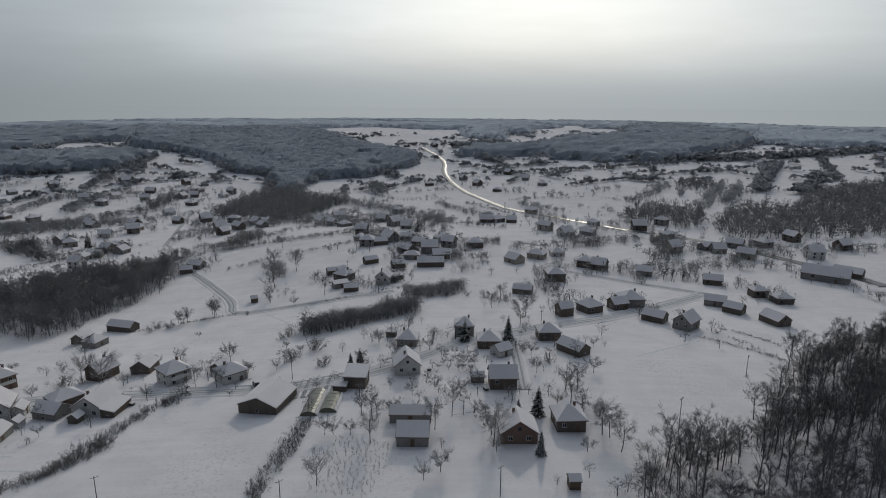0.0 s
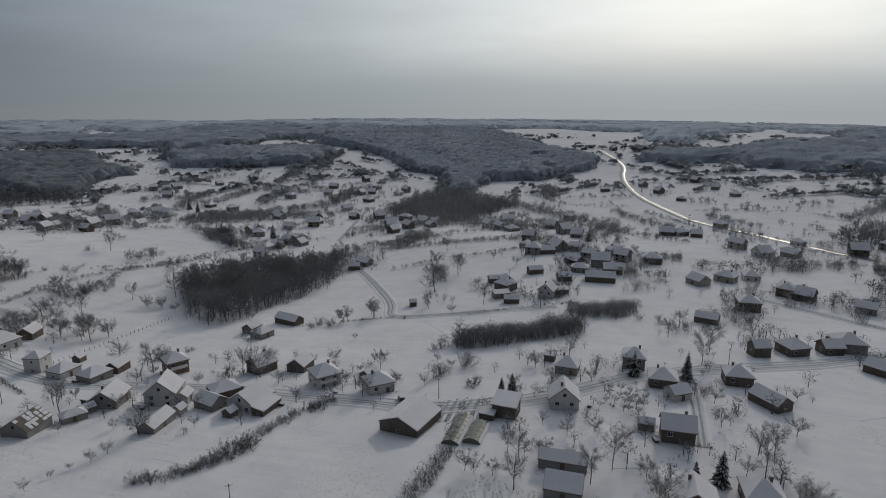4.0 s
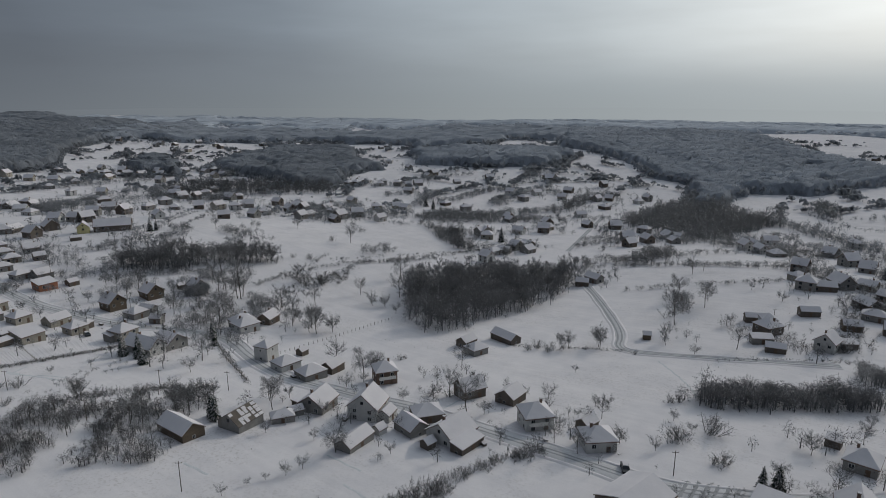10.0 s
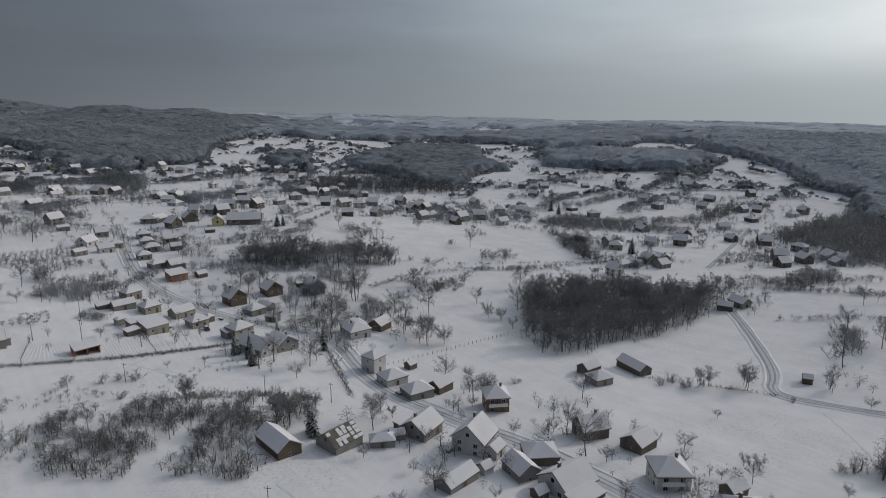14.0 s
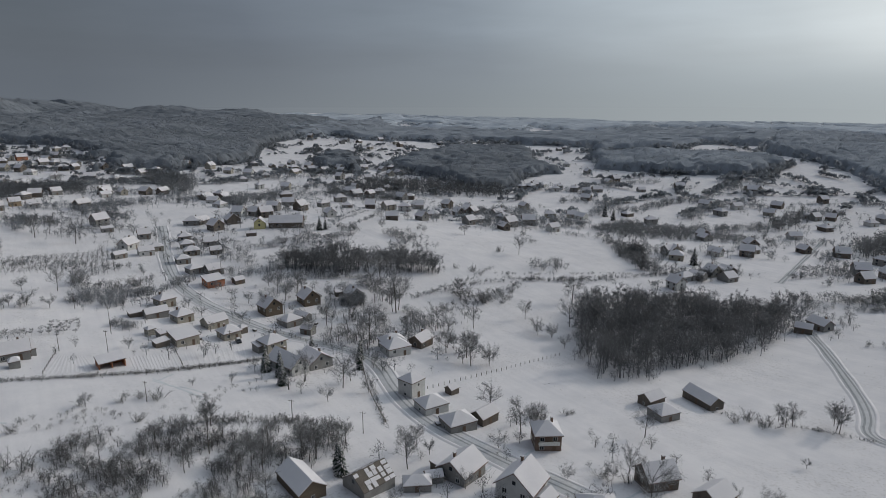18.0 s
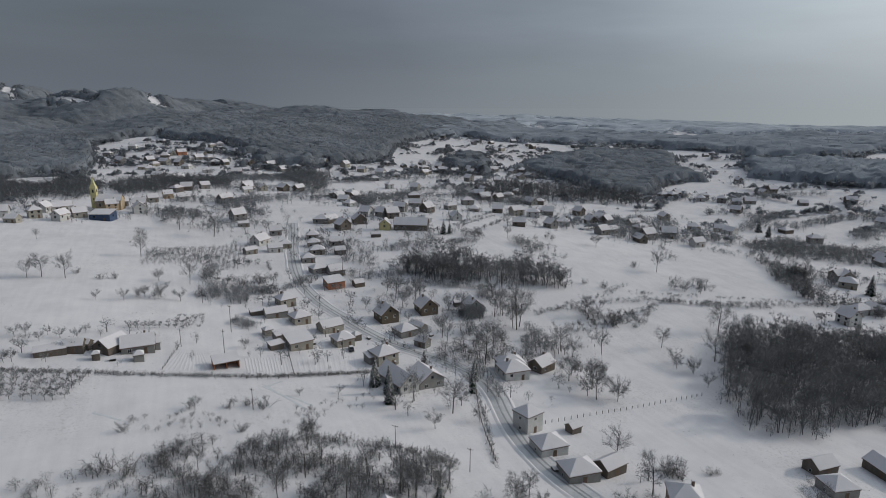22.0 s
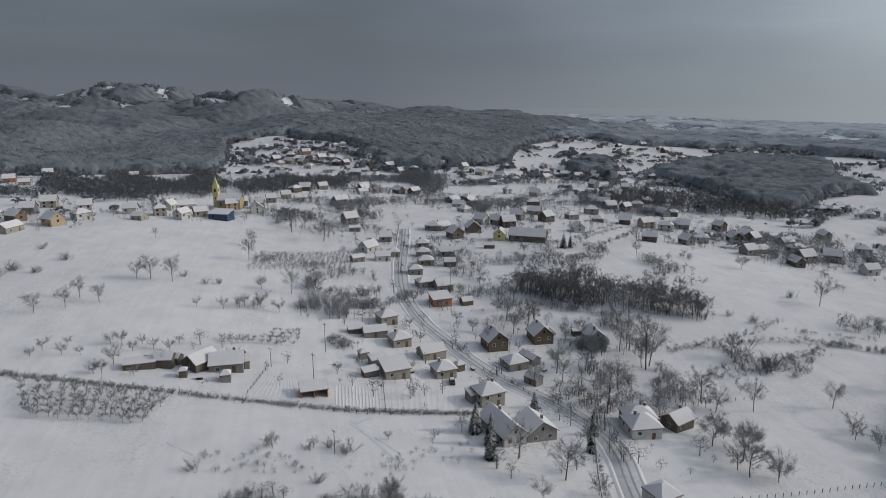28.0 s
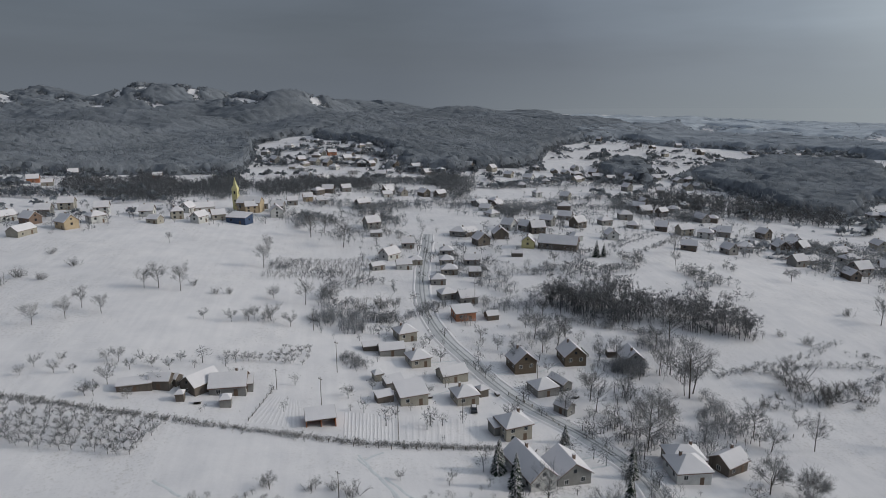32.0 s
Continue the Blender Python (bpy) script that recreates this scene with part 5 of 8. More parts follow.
house(-57.5, 304.7, 25, 6.5, 3.7, 2.3, 'gable', 'dark')
house(-40.8, 322.8, 29, 7.4, 4.2, 2.4, 'gable', 'dark')
house(-29.9, 285.4, 79, 7, 6.5, 4, 'gable', 'white')
house(-24.5, 291.1, 33, 5.6, 3.7, 2.3, 'shed', 'dark')
house(-49.7, 280.7, 29, 7.4, 3.7, 2.3, 'shed', 'grey')
house(-43.9, 273.7, 13, 6.5, 3.7, 2.1, 'gable', 'dark')
house(-25.3, 312.9, 19, 6.5, 4.7, 2.5, 'gable', 'wood')
house(-19.3, 331.2, 359, 8.4, 5.6, 2.8, 'hip', 'grey')
house(-8.7, 316.6, 4, 14, 6.5, 2.6, 'gable', 'dark')
house(-3.5, 333.1, 9, 9.3, 6.5, 3, 'gable', 'grey')
house(-16.0, 362.8, 340, 8.4, 5.6, 3.1, 'gable', 'dark')
house(-41.6, 364.9, 20, 11.2, 5.6, 2.6, 'gable', 'dark')
house(-3.3, 374.0, 24, 8.4, 7.4, 3.5, 'hip', 'grey')
house(-25.1, 378.8, 346, 7.4, 5.6, 2.8, 'gable', 'dark')
house(-161.4, 439.9, 65, 7.4, 6.5, 3.5, 'gable', 'dark')
house(-141.3, 340.5, 342, 8.4, 5.6, 3, 'gable', 'grey')
house(-143.6, 331.3, 20, 6.5, 4.7, 2.6, 'gable', 'dark')
house(-214.1, 396.5, 343, 8.4, 6.5, 3, 'gable', 'dark')
house(-234.8, 141.5, 101, 7.4, 6.5, 4.4, 'hip', 'cream')
house(-236.2, 137.6, 103, 3.7, 3.7, 2.6, 'shed', 'grey')
house(-215.6, 139.4, 12, 13, 6.5, 3.2, 'gable', 'white')
house(-215.2, 148.2, 7, 8.4, 8.4, 2.8, 'gable', 'grey')
house(-213.0, 177.9, 85, 8.4, 7.4, 3.5, 'hip', 'white')
house(-275.1, 156.4, 187, 7.4, 7.4, 4, 'gable', 'wood')
house(-259.4, 158.3, 102, 7.4, 6.5, 2.6, 'hip', 'grey')
house(-263.0, 165.1, 19, 7.4, 3.3, 2.1, 'gable', 'grey')
house(-246.7, 160.2, 33, 4.7, 3.7, 2.4, 'gable', 'grey')
house(-279.4, 175.4, 180, 7.9, 7.4, 3.5, 'gable', 'wood', balcony=1)
house(-274.2, 194.5, 174, 7.4, 6.5, 3.5, 'gable', 'white')
house(-281.3, 191.0, 82, 3.7, 2.8, 2.1, 'shed', 'dark')
house(-254.0, 132.8, 99, 6.5, 6, 3.2, 'hip', 'cream')
house(-257.8, 138.9, 108, 2.8, 2.8, 2.3, 'hip', 'dark')
house(-268.6, 132.1, 103, 8.4, 5.6, 2.6, 'gable', 'cream')
house(-254.1, 117.4, 99, 7.9, 7, 3.2, 'shed', 'cream')
house(-261.9, 113.3, 104, 5.6, 3.7, 2.3, 'shed', 'grey')
house(-253.3, 109.7, 105, 4.7, 2.8, 1.9, 'shed', 'dark')
house(-266.6, 109.1, 105, 2.8, 2.8, 2.3, 'hip', 'cream')
house(-298.1, 121.3, 105, 6.5, 6, 3.5, 'hip', 'cream')
house(-278.8, 123.0, 103, 6.5, 6, 3.2, 'hip', 'cream')
house(-285.7, 115.2, 95, 8.4, 4.7, 2.3, 'gable', 'grey')
house(-288.2, 108.4, 96, 4.7, 2.8, 1.7, 'shed', 'dark')
house(-317.2, 146.4, 96, 7.9, 6.5, 3.2, 'shed', 'orange')
house(-333.8, 151.5, 97, 7.4, 6.5, 2.6, 'gable', 'grey')
house(-338.6, 143.9, 102, 6.5, 5.6, 2.6, 'hip', 'grey')
house(-316.2, 157.4, 98, 4.7, 3.7, 1.9, 'gable', 'dark')
house(-257.1, 68.5, 89, 9.3, 7, 2.8, 'gable', 'grey')
house(-258.1, 61.1, 135, 8.4, 6.5, 2.5, 'gable', 'dark')
house(-258.3, 72.7, 93, 3.7, 4.7, 2.3, 'shed', 'grey')
house(-248.6, 68.7, 92, 2.8, 2.8, 2.3, 'hip', 'grey')
house(-258.2, 51.2, 80, 5.6, 4.2, 2.6, 'gable', 'dark')
house(-257.0, 45.0, 95, 8.4, 3.3, 1.9, 'shed', 'dark')
house(-260.1, 53.8, 63, 3.7, 2.8, 2.1, 'gable', 'dark')
house(-250.9, 57.3, 91, 2, 2, 2.1, 'hip', 'dark')
house(-240.1, 92.5, 95, 7.4, 4.7, 2.3, 'open', 'orange')
house(-370.3, 151.4, 83, 7.4, 5.6, 2.8, 'hip', 'cream')
house(-385.5, 153.0, 82, 6.5, 5.6, 2.8, 'hip', 'cream')
house(-403.5, 156.5, 81, 6.5, 5.6, 2.8, 'hip', 'grey')
house(-356.7, 143.5, 86, 6.5, 5.6, 2.6, 'hip', 'grey')
house(-397.1, 126.4, 128, 8.4, 6.5, 3.2, 'gable', 'white')
house(-379.6, 131.3, 89, 7.4, 5.6, 2.6, 'gable', 'white')
house(-386.9, 137.8, 87, 6.5, 5.6, 2.6, 'hip', 'cream')
house(-377.2, 118.5, 110, 6.5, 3.7, 2.3, 'gable', 'grey')
house(-463.3, 122.5, 111, 8.4, 7.4, 4.4, 'gable', 'grey')
house(-443.1, 123.5, 90, 6.5, 3.7, 2.4, 'shed', 'grey')
house(-419.0, 138.4, 86, 6.5, 5.6, 3.2, 'gable', 'grey')
house(-403.6, 217.7, 59, 20.5, 8.4, 3.7, 'gable', 'dark')
house(-409.3, 202.8, 153, 6.5, 6.5, 4, 'gable', 'yellow')
house(-433.4, 193.7, 175, 8.4, 8.4, 3.2, 'gable', 'dark')
house(-442.4, 176.8, 124, 10.2, 6.5, 2.4, 'gable', 'dark')
house(-392.3, 191.1, 77, 5.6, 2.8, 1.9, 'gable', 'dark')
house(-365.9, 162.5, 81, 5.6, 4.7, 2.4, 'gable', 'dark')
house(-383.6, 165.3, 79, 7.4, 5.6, 2.8, 'gable', 'grey')
house(-573.0, 142.7, 105, 7.4, 5.6, 3, 'gable', 'white')
house(-449.0, -67.3, 143, 8.4, 6.5, 3.1, 'gable', 'white')
house(-414.3, -45.3, 159, 11.2, 6.5, 2.6, 'gable', 'cream')
house(-441.4, -52.4, 56, 8.4, 6.5, 3.5, 'gable', 'brick')
house(-462.9, -54.0, 91, 7.4, 6.5, 4, 'gable', 'grey')
house(-486.8, -51.3, 94, 8.4, 6.5, 4.4, 'gable', 'cream')
house(-429.4, -31.1, 50, 8.4, 7.4, 3.9, 'gable', 'brown')
house(-445.2, -22.5, 134, 8.4, 6.5, 4, 'hip', 'white')
house(-471.7, -27.9, 99, 7.4, 6.5, 4.4, 'gable', 'white')
house(-467.3, -3.1, 90, 7.4, 6.5, 4, 'gable', 'white')
house(-448.7, 5.2, 68, 6.5, 5.6, 2.6, 'gable', 'cream')
house(-465.8, 12.8, 108, 6.5, 6.5, 4.8, 'hip', 'cream')
house(-486.8, 14.5, 158, 7.4, 6.5, 3.5, 'gable', 'white')
house(-457.8, 26.3, 150, 8.4, 5.6, 3.9, 'gable', 'white')
house(-491.8, 23.0, 106, 11.2, 5.6, 3.2, 'gable', 'white')
house(-469.2, 34.5, 108, 7.4, 5.6, 3.5, 'gable', 'cream')
house(-463.3, 47.0, 66, 12.1, 8.4, 3.9, 'shed', 'blue')
house(-497.0, 49.9, 103, 7.4, 5.6, 4.4, 'gable', 'brown')
house(-485.8, 66.0, 189, 7.4, 7.4, 4.4, 'gable', 'white')
house(-511.4, 55.5, 101, 6.5, 5.6, 3.5, 'gable', 'grey')
house(-526.4, 73.8, 99, 6.5, 5.6, 3.5, 'gable', 'grey')
house(-542.6, 83.7, 99, 6.5, 5.6, 3.5, 'gable', 'brown')
house(-533.8, 93.4, 99, 7.4, 5.6, 3, 'gable', 'white')
house(-593.9, 112.0, 107, 7.4, 5.6, 3.5, 'gable', 'grey')
house(-744.1, -186.3, 116, 8.4, 6.5, 3.5, 'gable', 'cream')
house(-624.7, -124.3, 104, 8.4, 6.5, 3.5, 'gable', 'orange')
house(-606.4, -107.4, 103, 7.4, 5.6, 3, 'gable', 'cream')
house(-705.3, -124.6, 107, 8.4, 6.5, 3.5, 'gable', 'white')
house(-618.9, -54.1, 39, 7.4, 5.6, 2.6, 'gable', 'grey')
house(-681.3, -48.1, 97, 7.4, 5.6, 3.5, 'gable', 'orange')
house(-605.1, 146.8, 107, 8.4, 5.6, 3.5, 'gable', 'white')
house(-469.1, 235.0, 45, 8.4, 5.6, 4.4, 'gable', 'grey')
house(-596.3, 271.9, 9, 7.4, 5.6, 4.4, 'hip', 'white')
house(-455.4, 205.4, 40, 7.4, 7.4, 3.7, 'gable', 'white')
house(-425.1, 235.8, 7, 8.4, 5.6, 2.6, 'hip', 'white')
house(-562.2, 351.5, 8, 7.4, 5.6, 3.7, 'gable', 'cream')
house(-443.4, 331.0, 53, 9.3, 6.5, 4.4, 'hip', 'white')
house(-399.7, 317.3, 9, 7.4, 6.5, 3.7, 'gable', 'grey')
house(-408.4, 333.7, 58, 8.4, 7.4, 3.7, 'hip', 'white')
house(-411.9, 360.3, 348, 8.4, 7.4, 3.7, 'gable', 'dark')
house(-378.2, 343.3, 98, 7.4, 6.5, 3.7, 'gable', 'grey')
house(-407.2, 397.6, 348, 8.4, 7.4, 3.7, 'hip', 'white')
house(-355.9, 356.2, 352, 8.4, 5.6, 3.2, 'gable', 'dark')
house(-365.8, 389.3, 54, 9.3, 7.4, 4.4, 'gable', 'grey')
house(-381.2, 428.2, 50, 8.4, 7.4, 3.7, 'hip', 'cream')
house(-373.5, 444.9, 49, 7.4, 5.6, 3.2, 'gable', 'cream')
house(-340.7, 389.8, 87, 8.4, 5.6, 3.7, 'gable', 'white')
house(-366.2, 447.8, 9, 8.4, 7.4, 2.6, 'gable', 'white')
house(-428.5, 259.9, 352, 8.4, 6.5, 3.7, 'gable', 'white')
house(-530.2, 359.4, 49, 9.3, 5.6, 3.7, 'hip', 'grey')
house(-403.7, 294.8, 57, 8.4, 5.6, 3.7, 'gable', 'dark')
house(-416.8, 433.2, 348, 9.3, 5.6, 3.7, 'gable', 'cream')
house(-493.3, 504.2, 83, 8.4, 6.5, 3.7, 'hip', 'grey')
house(-497.1, 524.7, 81, 7.4, 6.5, 3.2, 'gable', 'dark')
house(-468.8, 525.5, 43, 7.4, 7.4, 3.2, 'hip', 'white')
house(-455.8, 537.6, 43, 7.4, 7.4, 4.4, 'hip', 'grey')
house(-442.2, 540.2, 43, 7.4, 5.6, 3.7, 'gable', 'cream')
house(-426.8, 381.2, 349, 7.4, 5.6, 4.4, 'gable', 'dark')
house(-213.1, 346.7, 349, 7.4, 6.5, 4.4, 'gable', 'white')
house(-217.6, 373.3, 6, 8.4, 5.6, 2.6, 'gable', 'grey')
house(-217.4, 387.2, 343, 7.4, 7.4, 3.2, 'gable', 'cream')
house(-235.4, 463.8, 72, 7.4, 6.5, 2.6, 'gable', 'cream')
house(-274.0, 471.9, 340, 8.4, 7.4, 2.6, 'gable', 'grey')
house(-243.9, 435.1, 3, 8.4, 5.6, 3.2, 'gable', 'white')
house(-198.0, 503.1, 37, 8.4, 7.4, 3.7, 'gable', 'dark')
house(-157.4, 461.9, 321, 9.3, 6.5, 3.7, 'gable', 'dark')
house(-151.4, 486.6, 320, 8.4, 7.4, 3.2, 'gable', 'white')
house(-142.1, 470.4, 318, 7.4, 6.5, 2.6, 'gable', 'grey')
house(-348.6, 672.7, 40, 8.4, 7.4, 4.4, 'gable', 'grey')
house(-270.6, 618.2, 1, 7.4, 5.6, 2.6, 'hip', 'white')
house(-228.2, 631.7, 66, 8.4, 6.5, 3.2, 'hip', 'white')
house(-229.6, 658.8, 331, 7.4, 7.4, 3.7, 'hip', 'grey')
house(-260.8, 652.4, 66, 8.4, 5.6, 2.6, 'gable', 'grey')
house(-304.2, 634.7, 4, 9.3, 6.5, 3.2, 'gable', 'dark')
house(-322.5, 600.4, 70, 9.3, 5.6, 3.7, 'gable', 'white')
house(-342.1, 582.4, 6, 9.3, 6.5, 4.4, 'gable', 'white')
house(-288.1, 685.4, 66, 7.4, 6.5, 4.4, 'gable', 'dark')
house(-96.3, 468.5, 310, 9.3, 6.5, 4.4, 'gable', 'white')
house(-85.8, 459.5, 309, 9.3, 5.6, 3.7, 'gable', 'white')
house(-89.0, 504.2, 33, 9.3, 5.6, 3.7, 'gable', 'white')
house(-56.0, 402.2, 351, 7.4, 6.5, 4.4, 'gable', 'dark')
house(-50.1, 472.0, 341, 7.4, 7.4, 3.2, 'gable', 'grey')
house(-41.9, 520.7, 307, 9.3, 5.6, 4.4, 'hip', 'white')
house(-28.5, 426.1, 357, 7.4, 7.4, 3.2, 'gable', 'grey')
house(-53.8, 379.8, 58, 7.4, 5.6, 2.6, 'hip', 'cream')
house(-47.6, 363.9, 358, 8.4, 7.4, 4.4, 'hip', 'grey')
house(-38.1, 441.7, 45, 8.4, 7.4, 4.4, 'gable', 'grey')
house(-636.2, 436.7, 349, 9.3, 6.5, 3.7, 'gable', 'cream')
house(-641.9, 450.8, 3, 9.3, 5.6, 3.2, 'gable', 'white')
house(-694.4, 432.3, 350, 9.3, 6.5, 2.6, 'gable', 'grey')
house(-681.7, 399.1, 49, 7.4, 6.5, 3.7, 'gable', 'dark')
house(-790.3, 431.2, 111, 7.4, 7.4, 2.6, 'hip', 'cream')
house(-693.9, 352.4, 355, 7.4, 5.6, 3.2, 'hip', 'cream')
house(-745.0, 342.4, 357, 9.3, 5.6, 2.6, 'gable', 'dark')
house(-762.7, 328.1, 358, 9.3, 5.6, 3.7, 'hip', 'dark')
house(-766.5, 374.9, 11, 7.4, 6.5, 3.2, 'gable', 'grey')
house(-955.8, 542.9, 355, 9.3, 6.5, 4.4, 'gable', 'grey')
house(-881.0, 551.5, 107, 8.4, 6.5, 4.4, 'hip', 'cream')
house(-918.4, 621.2, 6, 7.4, 7.4, 4.4, 'hip', 'cream')
house(-957.1, 574.5, 113, 8.4, 7.4, 2.6, 'gable', 'dark')
house(-846.8, 705.2, 351, 9.3, 6.5, 3.7, 'gable', 'dark')
house(-823.1, 595.0, 101, 7.4, 7.4, 4.4, 'hip', 'dark')
house(-830.0, 714.1, 95, 7.4, 5.6, 3.7, 'gable', 'grey')
house(-641.8, 514.8, 37, 8.4, 7.4, 3.7, 'gable', 'grey')
house(-680.3, 752.1, 80, 7.4, 5.6, 2.6, 'gable', 'grey')
house(-567.7, 647.5, 30, 8.4, 5.6, 3.7, 'hip', 'white')
house(-465.0, 612.1, 73, 7.4, 7.4, 4.4, 'gable', 'dark')
house(-687.7, 772.9, 18, 8.4, 7.4, 2.6, 'hip', 'grey')
house(-518.2, 628.9, 342, 8.4, 5.6, 3.2, 'gable', 'grey')
house(-350.0, 685.3, 346, 7.4, 6.5, 3.2, 'gable', 'grey')
house(-226.2, 649.1, 335, 8.4, 5.6, 4.4, 'gable', 'grey')
house(-255.7, 626.3, 12, 7.4, 6.5, 3.2, 'gable', 'dark')
house(-241.9, 534.5, 53, 9.3, 5.6, 3.2, 'gable', 'white')
house(-245.7, 481.7, 320, 9.3, 7.4, 3.2, 'gable', 'dark')
house(-258.9, 413.8, 325, 7.4, 7.4, 3.2, 'gable', 'cream')
house(-327.8, 484.6, 62, 8.4, 6.5, 4.4, 'hip', 'grey')
house(-278.7, 477.0, 337, 7.4, 6.5, 3.7, 'gable', 'dark')
house(-170.6, 459.1, 40, 8.4, 7.4, 4.4, 'gable', 'grey')
house(-173.3, 499.0, 353, 9.3, 5.6, 4.4, 'hip', 'grey')
house(-144.4, 486.5, 346, 7.4, 7.4, 2.6, 'gable', 'white')
house(-96.0, 492.2, 343, 8.4, 5.6, 2.6, 'gable', 'dark')
house(-75.5, 450.5, 44, 8.4, 7.4, 2.6, 'hip', 'grey')
house(-35.4, 375.0, 312, 9.3, 7.4, 3.7, 'gable', 'grey')
house(-23.0, 345.9, 315, 9.3, 6.5, 2.6, 'gable', 'dark')
house(-50.1, 293.3, 329, 7.4, 7.4, 3.7, 'hip', 'dark')
house(-10.1, 344.9, 4, 9.3, 7.4, 4.4, 'gable', 'grey')
house(1.1, 360.5, 334, 7.4, 6.5, 4.4, 'gable', 'grey')
house(16.2, 362.1, 8, 9.3, 6.5, 3.7, 'hip', 'dark')
house(36.2, 327.0, 310, 8.4, 7.4, 2.6, 'gable', 'cream')
house(49.8, 337.5, 331, 9.3, 6.5, 3.2, 'hip', 'cream')
house(62.0, 345.0, 3, 7.4, 7.4, 2.6, 'hip', 'white')
house(67.4, 423.1, 321, 9.3, 5.6, 4.4, 'gable', 'cream')
house(77.5, 403.8, 32, 8.4, 7.4, 3.2, 'gable', 'white')
house(93.0, 406.7, 321, 9.3, 5.6, 2.6, 'gable', 'grey')
house(37.2, 460.5, 36, 9.3, 7.4, 3.2, 'hip', 'grey')
house(47.5, 458.2, 357, 7.4, 7.4, 2.6, 'gable', 'dark')
house(67.3, 497.7, 313, 7.4, 7.4, 3.7, 'hip', 'cream')
house(28.6, 458.6, 357, 9.3, 6.5, 3.2, 'gable', 'dark')
house(105.0, 443.2, 317, 7.4, 5.6, 2.6, 'hip', 'white')
house(131.0, 421.4, 358, 9.3, 7.4, 4.4, 'gable', 'dark')
house(152.9, 441.0, 315, 8.4, 6.5, 4.4, 'hip', 'grey')
house(131.0, 354.7, 26, 8.4, 7.4, 4.4, 'gable', 'cream')
house(156.8, 353.7, 0, 7.4, 6.5, 3.2, 'gable', 'grey')
house(166.5, 339.5, 324, 9.3, 5.6, 3.7, 'gable', 'cream')
house(172.8, 367.8, 321, 9.3, 5.6, 3.2, 'gable', 'grey')
house(153.4, 361.6, 26, 9.3, 5.6, 2.6, 'gable', 'grey')
house(190.4, 369.1, 289, 8.4, 7.4, 3.7, 'hip', 'grey')
house(205.1, 341.1, 1, 8.4, 7.4, 4.4, 'gable', 'white')
house(233.4, 361.8, 23, 9.3, 6.5, 3.7, 'gable', 'dark')
house(215.4, 384.3, 286, 9.3, 5.6, 4.4, 'gable', 'dark')
house(140.8, 393.3, 27, 7.4, 6.5, 3.7, 'hip', 'grey')
house(-65.5, 784.1, 350, 8.4, 5.6, 2.6, 'gable', 'white')
house(-35.0, 737.8, 30, 8.4, 7.4, 2.6, 'hip', 'grey')
house(-20.3, 692.3, 29, 8.4, 5.6, 3.2, 'hip', 'dark')
house(17.9, 721.4, 295, 7.4, 7.4, 3.7, 'gable', 'grey')
house(32.2, 676.8, 309, 8.4, 7.4, 3.7, 'gable', 'dark')
house(72.2, 745.7, 308, 9.3, 7.4, 3.7, 'gable', 'dark')
house(86.7, 698.4, 344, 7.4, 7.4, 3.2, 'gable', 'grey')
house(50.2, 631.0, 344, 8.4, 5.6, 2.6, 'hip', 'dark')
house(99.5, 656.6, 28, 7.4, 7.4, 3.2, 'hip', 'grey')
house(142.4, 764.2, 347, 8.4, 5.6, 2.6, 'hip', 'grey')
house(152.4, 682.7, 288, 7.4, 6.5, 2.6, 'gable', 'grey')
house(194.9, 755.3, 29, 7.4, 7.4, 4.4, 'gable', 'cream')
house(238.4, 814.1, 310, 8.4, 6.5, 2.6, 'gable', 'grey')
house(271.3, 826.4, 285, 9.3, 6.5, 2.6, 'gable', 'grey')
house(286.7, 806.7, 1, 7.4, 6.5, 2.6, 'gable', 'dark')
house(334.2, 836.8, 36, 7.4, 5.6, 3.2, 'hip', 'dark')
house(368.9, 848.5, 276, 7.4, 5.6, 3.7, 'hip', 'white')
house(399.5, 866.5, 3, 7.4, 7.4, 3.7, 'hip', 'white')
house(448.0, 886.8, 36, 7.4, 7.4, 2.6, 'hip', 'dark')
house(470.3, 869.4, 295, 7.4, 6.5, 3.2, 'gable', 'white')
house(484.3, 852.8, 34, 8.4, 7.4, 3.7, 'gable', 'grey')
house(520.6, 890.1, 34, 9.3, 7.4, 2.6, 'hip', 'grey')
house(532.8, 870.8, 290, 7.4, 6.5, 4.4, 'gable', 'grey')
house(576.4, 917.0, 260, 9.3, 6.5, 4.4, 'gable', 'grey')
house(592.0, 903.2, 0, 8.4, 7.4, 2.6, 'hip', 'grey')
house(564.1, 830.4, 359, 9.3, 7.4, 4.4, 'gable', 'cream')
house(-126.1, 920.2, 3, 7.4, 6.5, 3.7, 'gable', 'cream')
house(-87.4, 948.9, 320, 8.4, 7.4, 3.7, 'gable', 'grey')
house(-66.5, 1021.6, 316, 7.4, 6.5, 2.6, 'gable', 'dark')
house(-20.8, 1016.3, 311, 7.4, 5.6, 4.4, 'gable', 'dark')
house(-99.1, 829.5, 357, 9.3, 5.6, 2.6, 'gable', 'white')
house(-501.7, 66.1, 80, 7.4, 6.5, 4.4, 'gable', 'grey')
house(-806.9, 71.1, 116, 8.4, 7.4, 4.4, 'gable', 'dark')
house(-852.5, 95.1, 19, 7.4, 5.6, 3.2, 'gable', 'cream')
house(-820.7, 119.3, 119, 8.4, 5.6, 4.4, 'hip', 'white')
house(-808.1, 131.3, 33, 7.4, 6.5, 3.7, 'hip', 'grey')
house(-770.9, 145.5, 121, 7.4, 5.6, 3.7, 'gable', 'dark')
